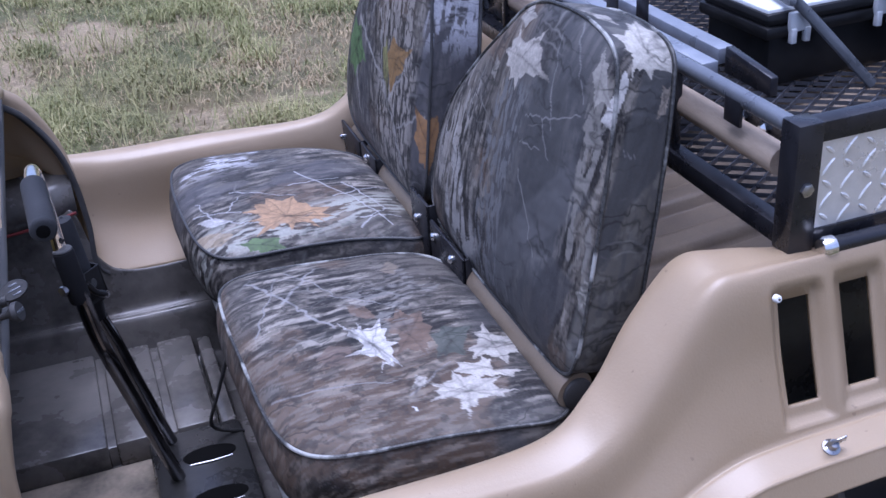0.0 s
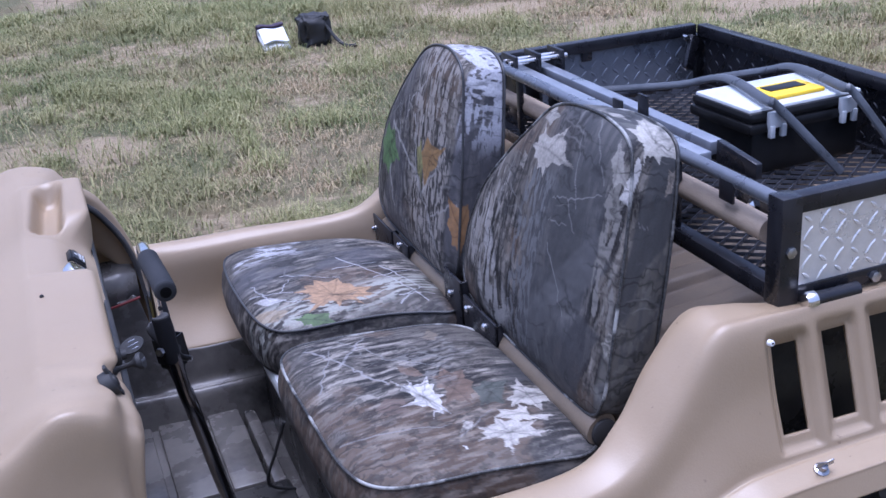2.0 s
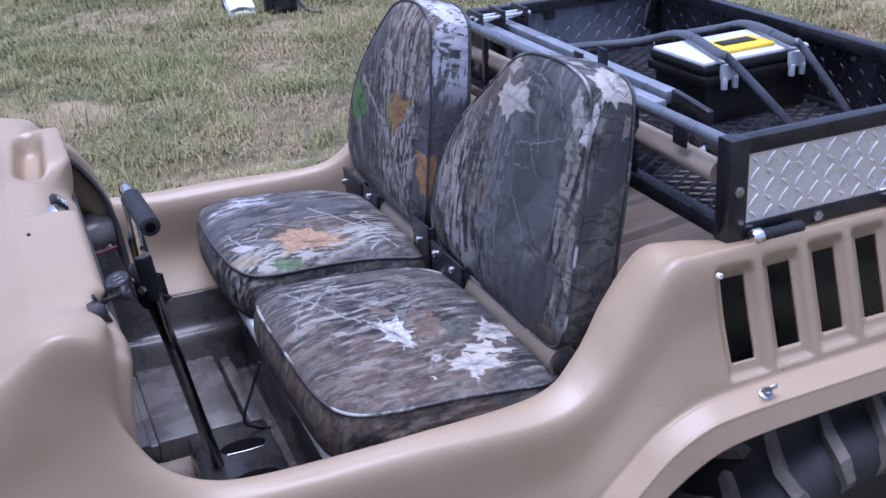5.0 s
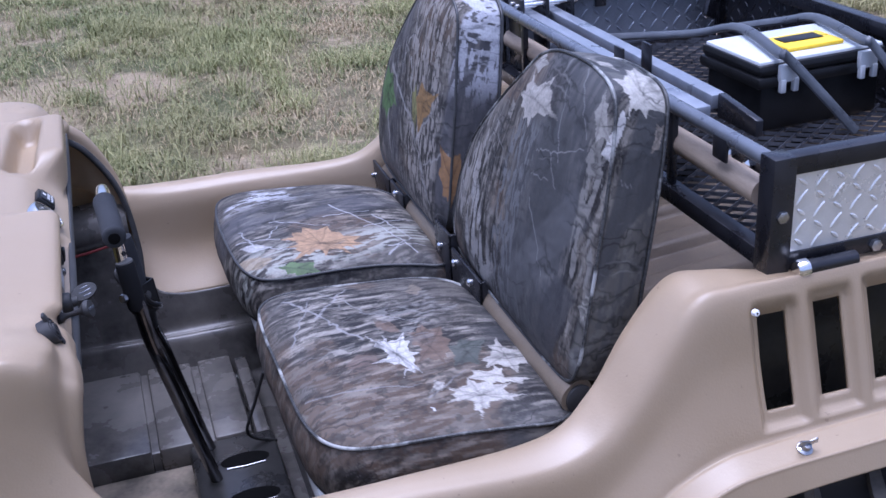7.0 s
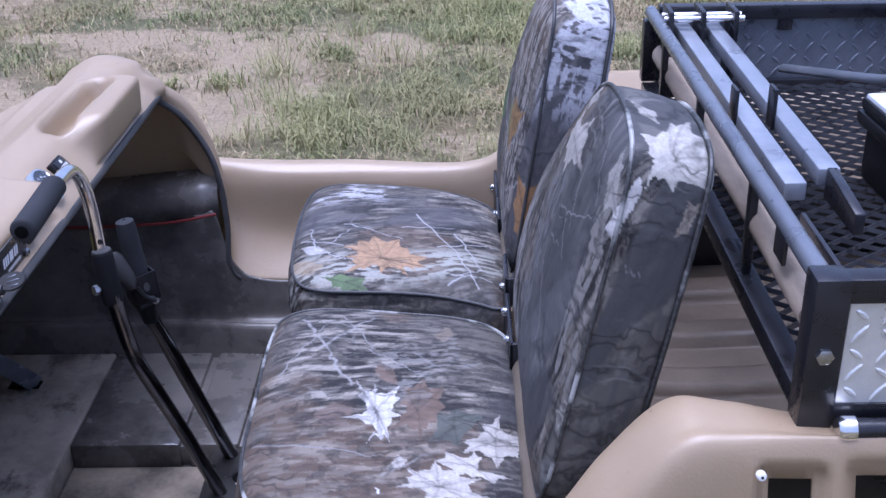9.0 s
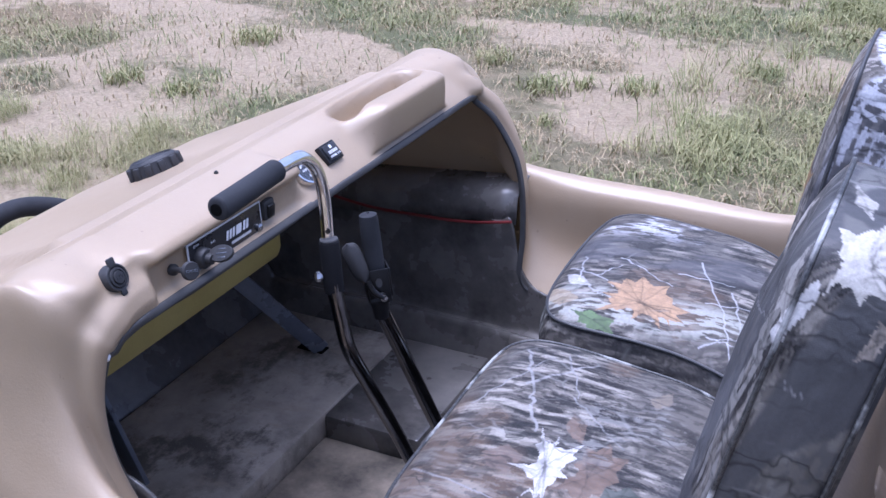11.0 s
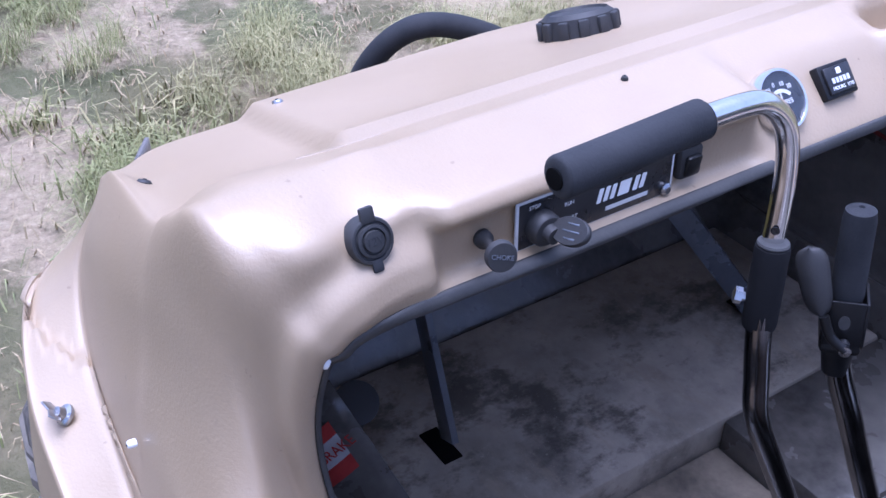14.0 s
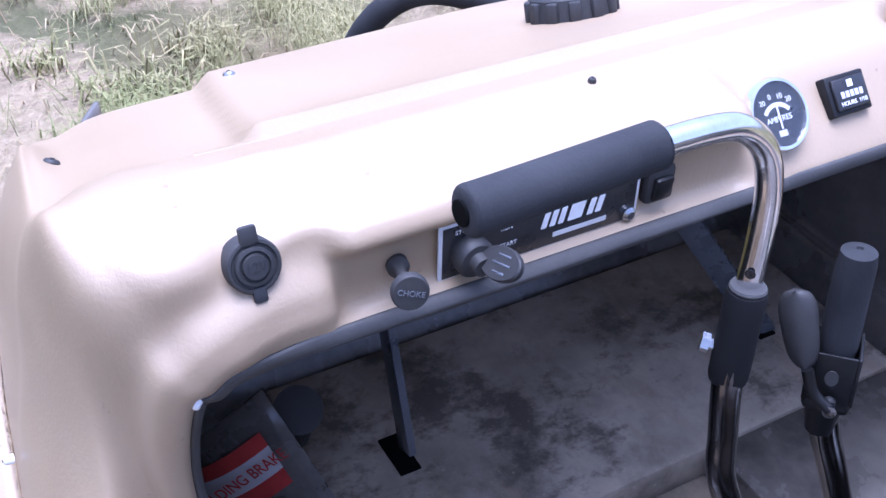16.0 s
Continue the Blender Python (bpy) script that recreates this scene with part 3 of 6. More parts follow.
mesh_part("edge_trim", grid_mesh("edge_trim", np.array(strip), flip=True), TRIM, vehicle, "dusty black rubber edge trim")


# ---- cockpit tub, floor and bulkhead ----
def tub_grid():
    rows = []
    for x, w, top, fl in ((-0.86, 0.40, 0.66, 0.52), (-0.8, 0.44, 0.66, 0.42), (-0.72, 0.475, 0.66, 0.32), (-0.66, 0.482, 0.655, 0.268), (-0.4, 0.482, 0.65, 0.268), (-0.25, 0.48, 0.64, 0.268), (-0.19, 0.478, 0.58, 0.268), (-0.165, 0.475, 0.53, 0.268), (-0.14, 0.472, 0.475, 0.268), (-0.08, 0.468, 0.462, 0.268), (0.1, 0.466, 0.462, 0.268), (0.3, 0.466, 0.462, 0.268), (0.42, 0.46, 0.47, 0.3)):
        mid = min(0.372, fl + 0.6 * (top - fl))
        half = [(w, top), (w - 0.004, 0.6 * top + 0.4 * mid), (w - 0.008, mid + 0.012), (w - 0.026, mid), (w - 0.034, fl + 0.1), (w - 0.05, fl + 0.03), (w - 0.075, fl), (0.25, fl), (0.0, fl)]
        far_top = 0.6 + 0.09 * (x + 0.15) if x < -0.15 else {-0.14: 0.5}.get(x, top)
        far = [(w, far_top), (w - 0.004, 0.6 * far_top + 0.4 * mid)] + half[2:]
        rows.append([(x, -h, z) for h, z in half] + [(x, h, z) for h, z in far[-2::-1]])
    return densify(np.array(rows), 6, 5)


tub = mesh_part("cockpit_tub", grid_mesh("cockpit_tub", tub_grid()), BLACK_TUB, vehicle, "dusty black plastic cockpit tub")
ts = tub.modifiers.new("thickness", "SOLIDIFY")
ts.thickness, ts.offset = 0.005, -1

# shelf between the tub's far edge and the cowl's skin
shelf = np.array([[(x, y, z + 0.09 * (x + 0.15)) for y, z in ((0.477, 0.592), (0.48, 0.62), (0.484, 0.642), (0.5, 0.652), (0.54, 0.665))] for x in np.linspace(-0.8, -0.158, 16)])
ledge = mesh_part("tub_flange", grid_mesh("tub_flange", shelf), BLACK_TUB, vehicle, "black upper flange of the cockpit tub")
ledge.modifiers.new("thickness", "SOLIDIFY").thickness = 0.004

# raised floor deck round a sunk well, as four slabs with rounded edges
bm = bmesh.new()
add_box(bm, -0.7, -0.38, -0.295, 0.43, 0.262, 0.322, 0.006)
part("floor_deck", bm, FLOOR_DUST, vehicle, "scuffed dusty dark floor deck")
for dims in ((-0.378, -0.008, 0.132, 0.428, 0.262, 0.312), (-0.3795, -0.19, 0.125, 0.43, 0.262, 0.3215), (-0.176, -0.088, 0.125, 0.43, 0.262, 0.3215), (-0.074, -0.006, 0.125, 0.43, 0.262, 0.3215), (-0.3795, -0.12, -0.43, -0.3, 0.262, 0.3215)):
    bm = bmesh.new()
    add_box(bm, *dims, 0.006)
    part("side_deck", bm, BLACK_TUB, vehicle, "dusty black floor deck beside the well")
bm = bmesh.new()
add_box(bm, -0.379, -0.1, -0.299, 0.124, 0.266, 0.276, 0.002)
part("floor_well", bm, worn("sandy_dust", (0.05, 0.044, 0.035), (0.3, 0.25, 0.185), 0.85, scale=14, grain=90, relief=0.002), vehicle, "sunk floor well covered in sandy dust")
box_part("lever_housing", (-0.125, 0.03, -0.16, 0.1, 0.262, 0.336), BLACK_DECK, vehicle, "black lever housing with two slots", 0.012)
for y in (-0.095, 0.014):
    # flat dark disc on the closed housing paints the slot's shade
    bm = bmesh.new()
    add_lathe(bm, [(0.0, -0.001), (0.0205, -0.001), (0.0205, 0.0015), (0.0, 0.0016)], Matrix.Translation((-0.034, y, 0.336)) @ Matrix.Diagonal((2.1, 1, 1, 1)), 28)
    part("lever_slot_shade", bm, HOLE_SHADE, vehicle, "dark disc painted as the shaded slot for the lever")
    tube_part("slot_edge", [(-0.068, y - 0.019, 0.338), (-0.034, y - 0.0215, 0.338), (0.0, y - 0.019, 0.338)], 0.0013, ZINC, vehicle, "thin bright line along the slot edge", 8)
for x in (0.0, 0.07, 0.14):
    bm = bmesh.new()
    add_box(bm, x, x + 0.026, 0.105, 0.4, 0.262, 0.325 if x == 0.0 else 0.31, 0.006)
    part("floor_rib", bm, BLACK_TUB if x == 0.0 else BLACK_DECK, vehicle)
box_part("seat_box", (0.06, 0.42, -0.42, 0.44, 0.26, 0.5), BLACK_DECK, vehicle, "black seat support box", 0.02)
# tan rear bulkhead and deck behind the seats
bk = [(0.45, 0.47), (0.458, 0.55), (0.466, 0.6), (0.485, 0.612), (0.515, 0.6), (0.53, 0.54), (0.545, 0.5), (0.58, 0.485), (0.7, 0.48), (1.0, 0.5), (1.5, 0.56)]
prof = smooth_line([(x, 0, z) for x, z in bk], 6)
sheet = np.array([[(p[0], y, p[2] + 0.022 * step(math.sin(y * 42), 0.1, 0.6) * (0.535 < p[0])) for y in np.linspace(-0.45, 0.45, 160)] for p in prof])
# darker copy of the body's tan: the shade under the rack is put into its colour
rear = mesh_part("rear_deck", grid_mesh("rear_deck", sheet), worn("shaded_tan_plastic", (0.09, 0.07, 0.05), (0.2, 0.155, 0.105), 0.55, scale=7, grain=200, relief=0.0008), vehicle, "tan ribbed rear deck")
rs = rear.modifiers.new("thickness", "SOLIDIFY")
rs.thickness = 0.005
# lower hull and tail, seen under the rim and through the slots
bm = bmesh.new()
add_box(bm, -0.72, 1.45, -0.47, 0.47, 0.18, 0.262, 0.04)
part("lower_hull", bm, BLACK_TUB, vehicle, "black lower hull")
bm = bmesh.new()
add_box(bm, 0.46, 1.5, -0.5, 0.5, 0.29, 0.45, 0.03)
part("engine_bay", bm, BLACK_DECK, vehicle, "dark engine bay behind the side slots")
# added black sheets give the slots their dark inside and hide the tan deck
for y in (-0.47, 0.462):
    bm = bmesh.new()
    add_box(bm, 0.56, 1.48, y, y + 0.008, 0.45, 0.735, 0.002)
    part("slot_shade_sheet", bm, BLACK_DECK, vehicle, "added black sheet for the shade inside the side slots")
bm = bmesh.new()
add_box(bm, 1.49, 1.55, -0.6, 0.6, 0.3, 0.76, 0.03)
part("tail_panel", bm, TAN, vehicle, "tan tail panel")
bm = bmesh.new()
add_box(bm, -0.98, -0.8, -0.36, 0.36, 0.28, 0.55, 0.05)
part("nose_panel", bm, BLACK_TUB, vehicle, "dark nose under the hood")


# ---- wheels ----
def wheel(x, side):
    w = new("wheel")
    w.parent = vehicle
    w["label"] = "knobbly black tyre on a dark rim"
    front = x < -0.3
    y0 = side * (0.556 if front else 0.602)
    bm = bmesh.new()
    prof = [(0.11, -0.1), (0.17, -0.13), (0.22, -0.138), (0.252, -0.122), (0.27, -0.085), (0.277, 0), (0.27, 0.085), (0.252, 0.122), (0.22, 0.138), (0.17, 0.13), (0.11, 0.1)]
    m = axis_pose((x, y0, 0.272), (0, side, 0)) @ Matrix.Diagonal((0.94, 0.94, 0.5 if front else 0.8, 1))
    add_lathe(bm, prof, m, 56)
    part("tyre", bm, RUBBER, w, "black tyre")
    for k in range(17):
        for s in (-1, 1):
            a = 2 * math.pi * (k + (0.5 if s > 0 else 0)) / 17
            bm = bmesh.new()
            rings = []
            for r, za, sk, wd in ((0.27, 0.0, 0.0, 0.012), (0.27, 0.05, 0.09, 0.013), (0.262, 0.09, 0.15, 0.015), (0.24, 0.126, 0.18, 0.016), (0.2, 0.138, 0.19, 0.013)):
                ring = []
                for dr, dw in ((-0.012, 1.2), (0.027, 0.62)):
                    for sg in (-1, 1):
                        rr = r + dr * (1 if za < 0.1 else 0.75)
                        q = a + sk + sg * dw * wd / r
                        ring.append(bm.verts.new(m @ Vector((rr * math.cos(q), rr * math.sin(q), s * (za + (0.5 * dr if za > 0.1 else 0))))))
                rings.append((ring[0], ring[1], ring[3], ring[2]))
            for ra, rb in zip(rings, rings[1:]):
                for i in range(4):
                    bm.faces.new((ra[i], ra[(i + 1) % 4], rb[(i + 1) % 4], rb[i]))
            bm.faces.new(rings[0])
            bm.faces.new(rings[-1][::-1])
            lugs.append((bm, w))
    bm = bmesh.new()
    add_lathe(bm, [(0.0, 0.06), (0.05, 0.07), (0.06, 0.04), (0.115, 0.05), (0.12, 0.1), (0.11, 0.1)], m, 32)
    part("rim", bm, BLACK_PAINT, w, "dark steel rim")


lugs = []
for wx in (-0.56, 0.12, 0.8):
    for ws in (-1, 1):
        wheel(wx, ws)
for bm, w in lugs:
    part("tread_lug", bm, LUG, w)


# ---- dash fittings ----
FACE = Vector((0.92, 0, 0.39))           # outward from the dash face


def on_face(y, z, lift=0.0):
    """A place on the dash face at y and z."""
    if y < -0.41:
        return Vector((-0.253, y, z)) + FACE * lift
    if y < -0.085:
        return Vector((-0.252, y, z)) + Vector((1, 0, 0)) * lift
    return Vector((-0.239 - (z - 0.844) * 0.98, y, z)) + Vector((0.72, 0, 0.7)) * lift


def face_pose(y, z, lift=0.0, spin=0.0):
    """Local x along the dash towards +y, local y up the face, local z outward."""
    right, out = Vector((0, 1, 0)), (FACE if y < -0.41 else Vector((1, 0, 0.03)) if y < -0.085 else Vector((0.75, 0, 0.66))).normalized()
    up = out.cross(right)
    m = Matrix((right, up, out)).transposed().to_4x4()
    return Matrix.Translation(on_face(y, z, lift)) @ m @ pose(0, 0, 0, 0, 0, spin)


def text_part(name, body, size, m, mat, parent, label=""):
    c = bpy.data.curves.new(name, "FONT")
    c.body, c.size, c.align_x, c.align_y, c.extrude = body, size, "CENTER", "CENTER", 0.00025
    c.materials.append(mat)
    ob = new(name, c)
    ob.matrix_world = m
    bpy.context.view_layer.update()
    me = bpy.data.meshes.new_from_object(ob.evaluated_get(bpy.context.evaluated_depsgraph_get()))
    bpy.data.objects.remove(ob)
    me.transform(m)
    return mesh_part(name, me, mat, parent, label, smooth=False)


def screw(place, out, mat=ZINC, r=0.007, name="screw", label=""):
    r = r * 0.62
    m = axis_pose(place, out)
    o = lathe_part(name, [(r, -0.004), (r, 0.001), (r * 0.75, 0.003), (0, 0.0036)], m, mat, vehicle, label, 14)
    # black disc on the closed head paints the shade of its recess
    return lathe_part("socket", [(r * 0.3, 0.003), (r * 0.3, 0.0041), (0, 0.0041)], m, BLACK_FLAT, o, "", 8)


# power socket with its hinged cap
m = face_pose(-0.449, 0.892, -0.001) @ Matrix.Diagonal((0.6, 0.6, 0.55, 1))
sock = lathe_part("power_socket", [(0.027, -0.02), (0.027, 0.003), (0.0255, 0.006), (0.0228, 0.0065), (0.0215, 0.0042), (0.0195, 0.0042), (0.0185, 0.0078), (0.0152, 0.0085), (0.0142, 0.006), (0.0128, 0.006), (0.0118, 0.0105), (0.0, 0.0115)], m, RUBBER, vehicle, "round black power socket cap with hinge", 32)
bm = bmesh.new()
add_box(bm, -0.009, 0.009, 0.02, 0.039, 0.0, 0.008, 0.003, m)
part("hinge", bm, RUBBER, sock)
bm = bmesh.new()
add_box(bm, -0.007, 0.007, -0.036, -0.02, 0.001, 0.007, 0.003, m)
part("pull_tab", bm, FOAM, sock, "grey pull tab")
text_part("lettering", "12V", 0.013, m @ pose(0, 0, 0.0117), FOAM, sock, "moulded 12V lettering")

# choke knob on its stem
m = axis_pose((-0.25, -0.361, 0.862), (0.036, -0.011, 0.011)) @ pose(0, 0, 0, 0, 0, -12) @ Matrix.Diagonal((0.64, 0.64, 0.95, 1))
knob = lathe_part("choke_knob", [(0.011, -0.004), (0.011, 0.003), (0.007, 0.006), (0.005, 0.012), (0.006, 0.028), (0.012, 0.034), (0.0175, 0.038), (0.0175, 0.042), (0.016, 0.044), (0.0, 0.0445)], m, RUBBER, vehicle, "black pull knob on a short stem")
text_part("lettering", "CHOKE", 0.0075, m @ pose(0, 0, 0.0447), STEEL_BLUE, knob, "worn CHOKE lettering")

# name plate with key switch
m = face_pose(-0.258, 0.8605, 0.003)
bm = bmesh.new()
add_box(bm, -0.076, 0.076, -0.021, 0.021, -0.001, 0.001, 0.0006, m)
plate = part("name_plate", bm, SILVER, vehicle, "black instrument plate with a silver border")
bm = bmesh.new()
add_box(bm, -0.0735, 0.0735, -0.0188, 0.0188, 0.0006, 0.0016, 0.0005, m)
part("plate_face", bm, BLACK_FLAT, plate)
for x, w in ((-0.002, 0.0042), (0.0045, 0.0042), (0.011, 0.0042), (0.0185, 0.011), (0.0335, 0.0045), (0.04, 0.0045)):
    bm = bmesh.new()
    vs = add_box(bm, x, x + w, -0.004, 0.008, 0.0014, 0.002, 0.0005, None, 1)
    for v in vs:
        v.co.x += 0.25 * (v.co.y + 0.004)
    bmesh.ops.transform(bm, matrix=m, verts=vs)
    part("emblem_shape", bm, WHITE, plate, "white slanted emblem shape")
bm = bmesh.new()
add_box(bm, 0.008, 0.05, -0.013, -0.0095, 0.0014, 0.0019, 0.0, m)
part("maker_line", bm, SILVER, plate, "small unreadable silver line")
for txt, x, y in (("STOP", -0.06, 0.014), ("RUN", -0.028, 0.006), ("START", -0.026, -0.007)):
    text_part("lettering", txt, 0.0043, m @ pose(x, y, 0.0018), SILVER, plate)
lathe_part("plate_rivet", [(0.0055, 0.001), (0.0055, 0.003), (0.003, 0.005), (0, 0.005)], m @ pose(0.069, -0.0145, 0), ZINC, plate, "pale plate rivet", 14)
key = lathe_part("key_switch", [(0.0165, 0.0), (0.0165, 0.012), (0.014, 0.015), (0.009, 0.016), (0.008, 0.024), (0, 0.024)], m @ pose(-0.055, -0.003, 0) @ Matrix.Diagonal((0.8, 0.8, 0.85, 1)), RUBBER, vehicle, "black ignition switch with key")
km = m @ pose(-0.055, -0.003, -0.003, 0, 16, 50)
kh = lathe_part("key_head", [(0.0128, -0.0026), (0.0136, -0.0016), (0.0136, 0.0016), (0.0128, 0.0026), (0.0, 0.0026)], km @ pose(0, 0, 0.034, 90) @ Matrix.Diagonal((0.8, 1.25, 1, 1)), RUBBER, key, "black plastic key head", 24)
for k in range(3):
    bm = bmesh.new()
    add_box(bm, -0.0065 + 0.0055 * k, -0.005 + 0.0055 * k, -0.0031, 0.0031, 0.031 - 0.003 * (k == 1), 0.041 + 0.002 * (k == 1), 0.0004, km)
    part("key_mark", bm, STEEL_BLUE, kh, "pale key mark")
m = face_pose(-0.166, 0.863, 0.001) @ Matrix.Diagonal((0.85, 0.85, 0.8, 1))
bm = bmesh.new()
add_box(bm, -0.014, 0.014, -0.016, 0.016, -0.004, 0.008, 0.004, m)
sw = part("rocker_switch", bm, RUBBER, vehicle, "black rocker switch")
bm = bmesh.new()
add_box(bm, -0.009, 0.009, -0.011, 0.011, 0.006, 0.0125, 0.003, m @ pose(0, 0, 0, 10))
part("rocker", bm, BLACK_BOX, sw)

# ammeter
m = face_pose(-0.052, 0.873, 0.003) @ Matrix.Diagonal((0.9, 0.9, 0.9, 1))
amm = lathe_part("ammeter", [(0.03, -0.01), (0.0305, 0.004), (0.029, 0.009), (0.0262, 0.0095), (0.0252, 0.006), (0.0, 0.006)], m, CHROME, vehicle, "round ammeter with bright chrome bezel", 40)
lathe_part("dial", [(0.0254, 0.0058), (0.0254, 0.0066), (0, 0.0066)], m, BLACK_FLAT, amm, "black dial", 32)
for txt, x, y, s in (("20", -0.0125, 0.011, 0.006), ("0", -0.004, 0.0145, 0.006), ("10", 0.006, 0.0135, 0.006), ("20", 0.014, 0.0095, 0.006), ("AMPERES", 0.0, -0.004, 0.0065)):
    text_part("dial_lettering", txt, s, m @ pose(x, y, 0.0068), WHITE, amm)
bm = bmesh.new()
for k in range(25):
    a = radians(40 + 100 * k / 24)
    add_box(bm, 0.014, 0.0175, -0.0004, 0.0004, 0.0066, 0.007, 0, m @ pose(0, -0.008, 0, 0, 0, math.degrees(a)))
part("scale", bm, WHITE, amm, "white scale marks")
bm = bmesh.new()
add_box(bm, -0.0006, 0.0006, -0.012, 0.0085, 0.0072, 0.0078, 0, m)
part("needle", bm, WHITE, amm, "white needle")
bm = bmesh.new()
add_box(bm, -0.004, 0.004, -0.018, -0.013, 0.0066, 0.007, 0, m)
part("dial_mark", bm, SILVER, amm)
gm, gn, gl, gb = material("clear_glass", 0.04)
gb.inputs["Transmission Weight"].default_value = 1.0
glass = lathe_part("glass", [(0.0256, 0.0086), (0.0, 0.0088)], m, gm, amm, "clear glass", 32)
glass.visible_shadow = False

# hour meter
m = face_pose(0.019, 0.873, 0.003) @ Matrix.Diagonal((0.87, 0.87, 1, 1))
bm = bmesh.new()
add_box(bm, -0.0225, 0.0225, -0.0175, 0.0175, -0.006, 0.0045, 0.002, m)
hm = part("hour_meter", bm, BLACK_BOX, vehicle, "square black hour meter with white digits")
bm = bmesh.new()
add_box(bm, -0.0185, 0.0185, -0.0135, 0.0135, 0.004, 0.0075, 0.0015, m)
part("meter_face", bm, BLACK_FLAT, hm)
bm = bmesh.new()
for k in range(5):
    add_box(bm, -0.0125 + 0.0052 * k, -0.0088 + 0.0052 * k, -0.0035, 0.002, 0.0074, 0.008, 0, m)
part("digits", bm, SILVER, hm, "row of unreadable digits")
bm = bmesh.new()
add_box(bm, -0.003, 0.003, 0.005, 0.011, 0.0074, 0.008, 0, m)
part("meter_mark", bm, WHITE, hm)
text_part("lettering", "HOURS  1/10", 0.0052, m @ pose(0.0, -0.0085, 0.0078), WHITE, hm)

# screws and fasteners on the body
for place, mat, r, nm, lb in (((-0.245, -0.496, 0.818), WHITE, 0.0075, "trim_rivet", "pale trim rivet"), ((-0.56, -0.502, 0.78), RUBBER, 0.011, "screw", ""), ((-0.56, 0.51, 0.78), RUBBER, 0.011, "screw", ""),
                              ((-0.32, -0.175, 0.905), RUBBER, 0.005, "screw", ""), ((-0.575, 0.381, 0.803), RUBBER, 0.008, "screw", ""), ((-0.7, -0.305, 0.764), ZINC, 0.01, "screw", "")):
    sp, sn = snap(place)
    screw(sp, sn, mat, r, nm, lb)
screw((0.574, -0.601, 0.805), (0, -0.97, 0.25), WHITE, 0.0075, "body_rivet", "pale body rivet")
screw((-0.4, -0.592, 0.66), (0, -1, 0.1), WHITE, 0.006, "body_rivet", "pale body rivet")


def wing_nut(place, out):
    m = axis_pose(place, out) @ Matrix.Diagonal((0.8, 0.8, 0.8, 1))
    w = lathe_part("wing_nut", [(0.013, -0.003), (0.013, 0.001), (0.008, 0.003), (0.007, 0.012), (0.0, 0.014)], m, ZINC, vehicle, "zinc wing nut on a washer", 18)
    for s in (-1, 1):
        bm = bmesh.new()
        add_box(bm, 0.004 * s if s > 0 else -0.022, 0.022 if s > 0 else -0.004, -0.0015, 0.0015, 0.006, 0.022, 0.0014, m @ pose(0, 0, 0, 0, -18 * s, 0))
        part("wing", bm, ZINC, w)


wing_nut((0.612, -0.672, 0.637), (0, -0.45, 0.9))
wing_nut((-0.545, -0.612, 0.585), (0, -0.7, 0.7))
wing_nut((0.02, -0.67, 0.452), (0, -0.45, 0.9))

# fuel cap
m = axis_pose((-0.58, 0.005, 0.798), (-0.36, 0, 0.93)) @ Matrix.Diagonal((0.84, 0.84, 1.0, 1))
cap = lathe_part("fuel_cap", [(0.05, -0.012), (0.05, 0.004), (0.047, 0.022), (0.04, 0.027), (0.038, 0.024), (0.0, 0.026)], m, RUBBER, vehicle, "ribbed black fuel cap", 36)
for k in range(12):
    bm = bmesh.new()
    add_box(bm, 0.044, 0.054, -0.007, 0.007, 0.0, 0.021, 0.003, m @ pose(0, 0, 0, 0, 0, 30 * k))
    part("cap_rib", bm, RUBBER, cap)
# front bumper hoop
hoop = smooth_line([(-1.15, 0.0, 0.3), (-1.125, 0.01, 0.44), (-1.085, 0.035, 0.55), (-1.045, 0.085, 0.608), (-1.02, 0.16, 0.6), (-1.0, 0.25, 0.545), (-0.99, 0.3, 0.44), (-0.98, 0.32, 0.3)], 8)
tube_part("front_bumper", hoop, 0.019, FOAM, vehicle, "black foam-covered bumper hoop", 18)
# yellow fuel tank behind the dash edge
bm = bmesh.new()
add_box(bm, -0.62, -0.485, -0.32, 0.2, 0.585, 0.76, 0.02)
part("fuel_tank", bm, worn("yellowed_tank", (0.38, 0.29, 0.07), (0.5, 0.4, 0.12), 0.5, scale=10), vehicle, "yellowed plastic fuel tank")

# footwell fittings
for p0, p1 in (((-0.585, -0.195, 0.5), (-0.515, -0.2, 0.35)), ((-0.62, 0.17, 0.56), (-0.5, 0.315, 0.325))):
    a, b = Vector(p0), Vector(p1)
    bm = bmesh.new()
    ln = (b - a).length
    add_box(bm, -0.0045, 0.0045, -0.016, 0.016, -0.15, ln, 0.001, axis_pose(a, b - a) @ pose(0, 0, 0, 0, 0, 0))
    part("pedal_arm", bm, STEEL_BLUE, vehicle, "flat steel pedal arm")
    # dark plate on the deck paints the shadowed gap beside the arm
    bm = bmesh.new()
    add_box(bm, b.x - 0.05, b.x + 0.008, b.y - 0.012, b.y + 0.014, 0.32, 0.3245, 0.001)
    part("pedal_slot_shade", bm, HOLE_SHADE, vehicle, "dark plate painted as the shadowed slot beside the pedal arm")
hb = lathe_part("holding_brake", [(0.02, -0.14), (0.02, 0.0), (0.026, 0.004), (0.026, 0.012), (0, 0.014)], axis_pose((-0.512, -0.327, 0.476), (0.5, -0.15, 0.75)) @ Matrix.Diagonal((0.95, 0.95, 1, 1)), RUBBER, vehicle, "black round brake knob")
brake = new("brake_panel")
brake.parent = vehicle
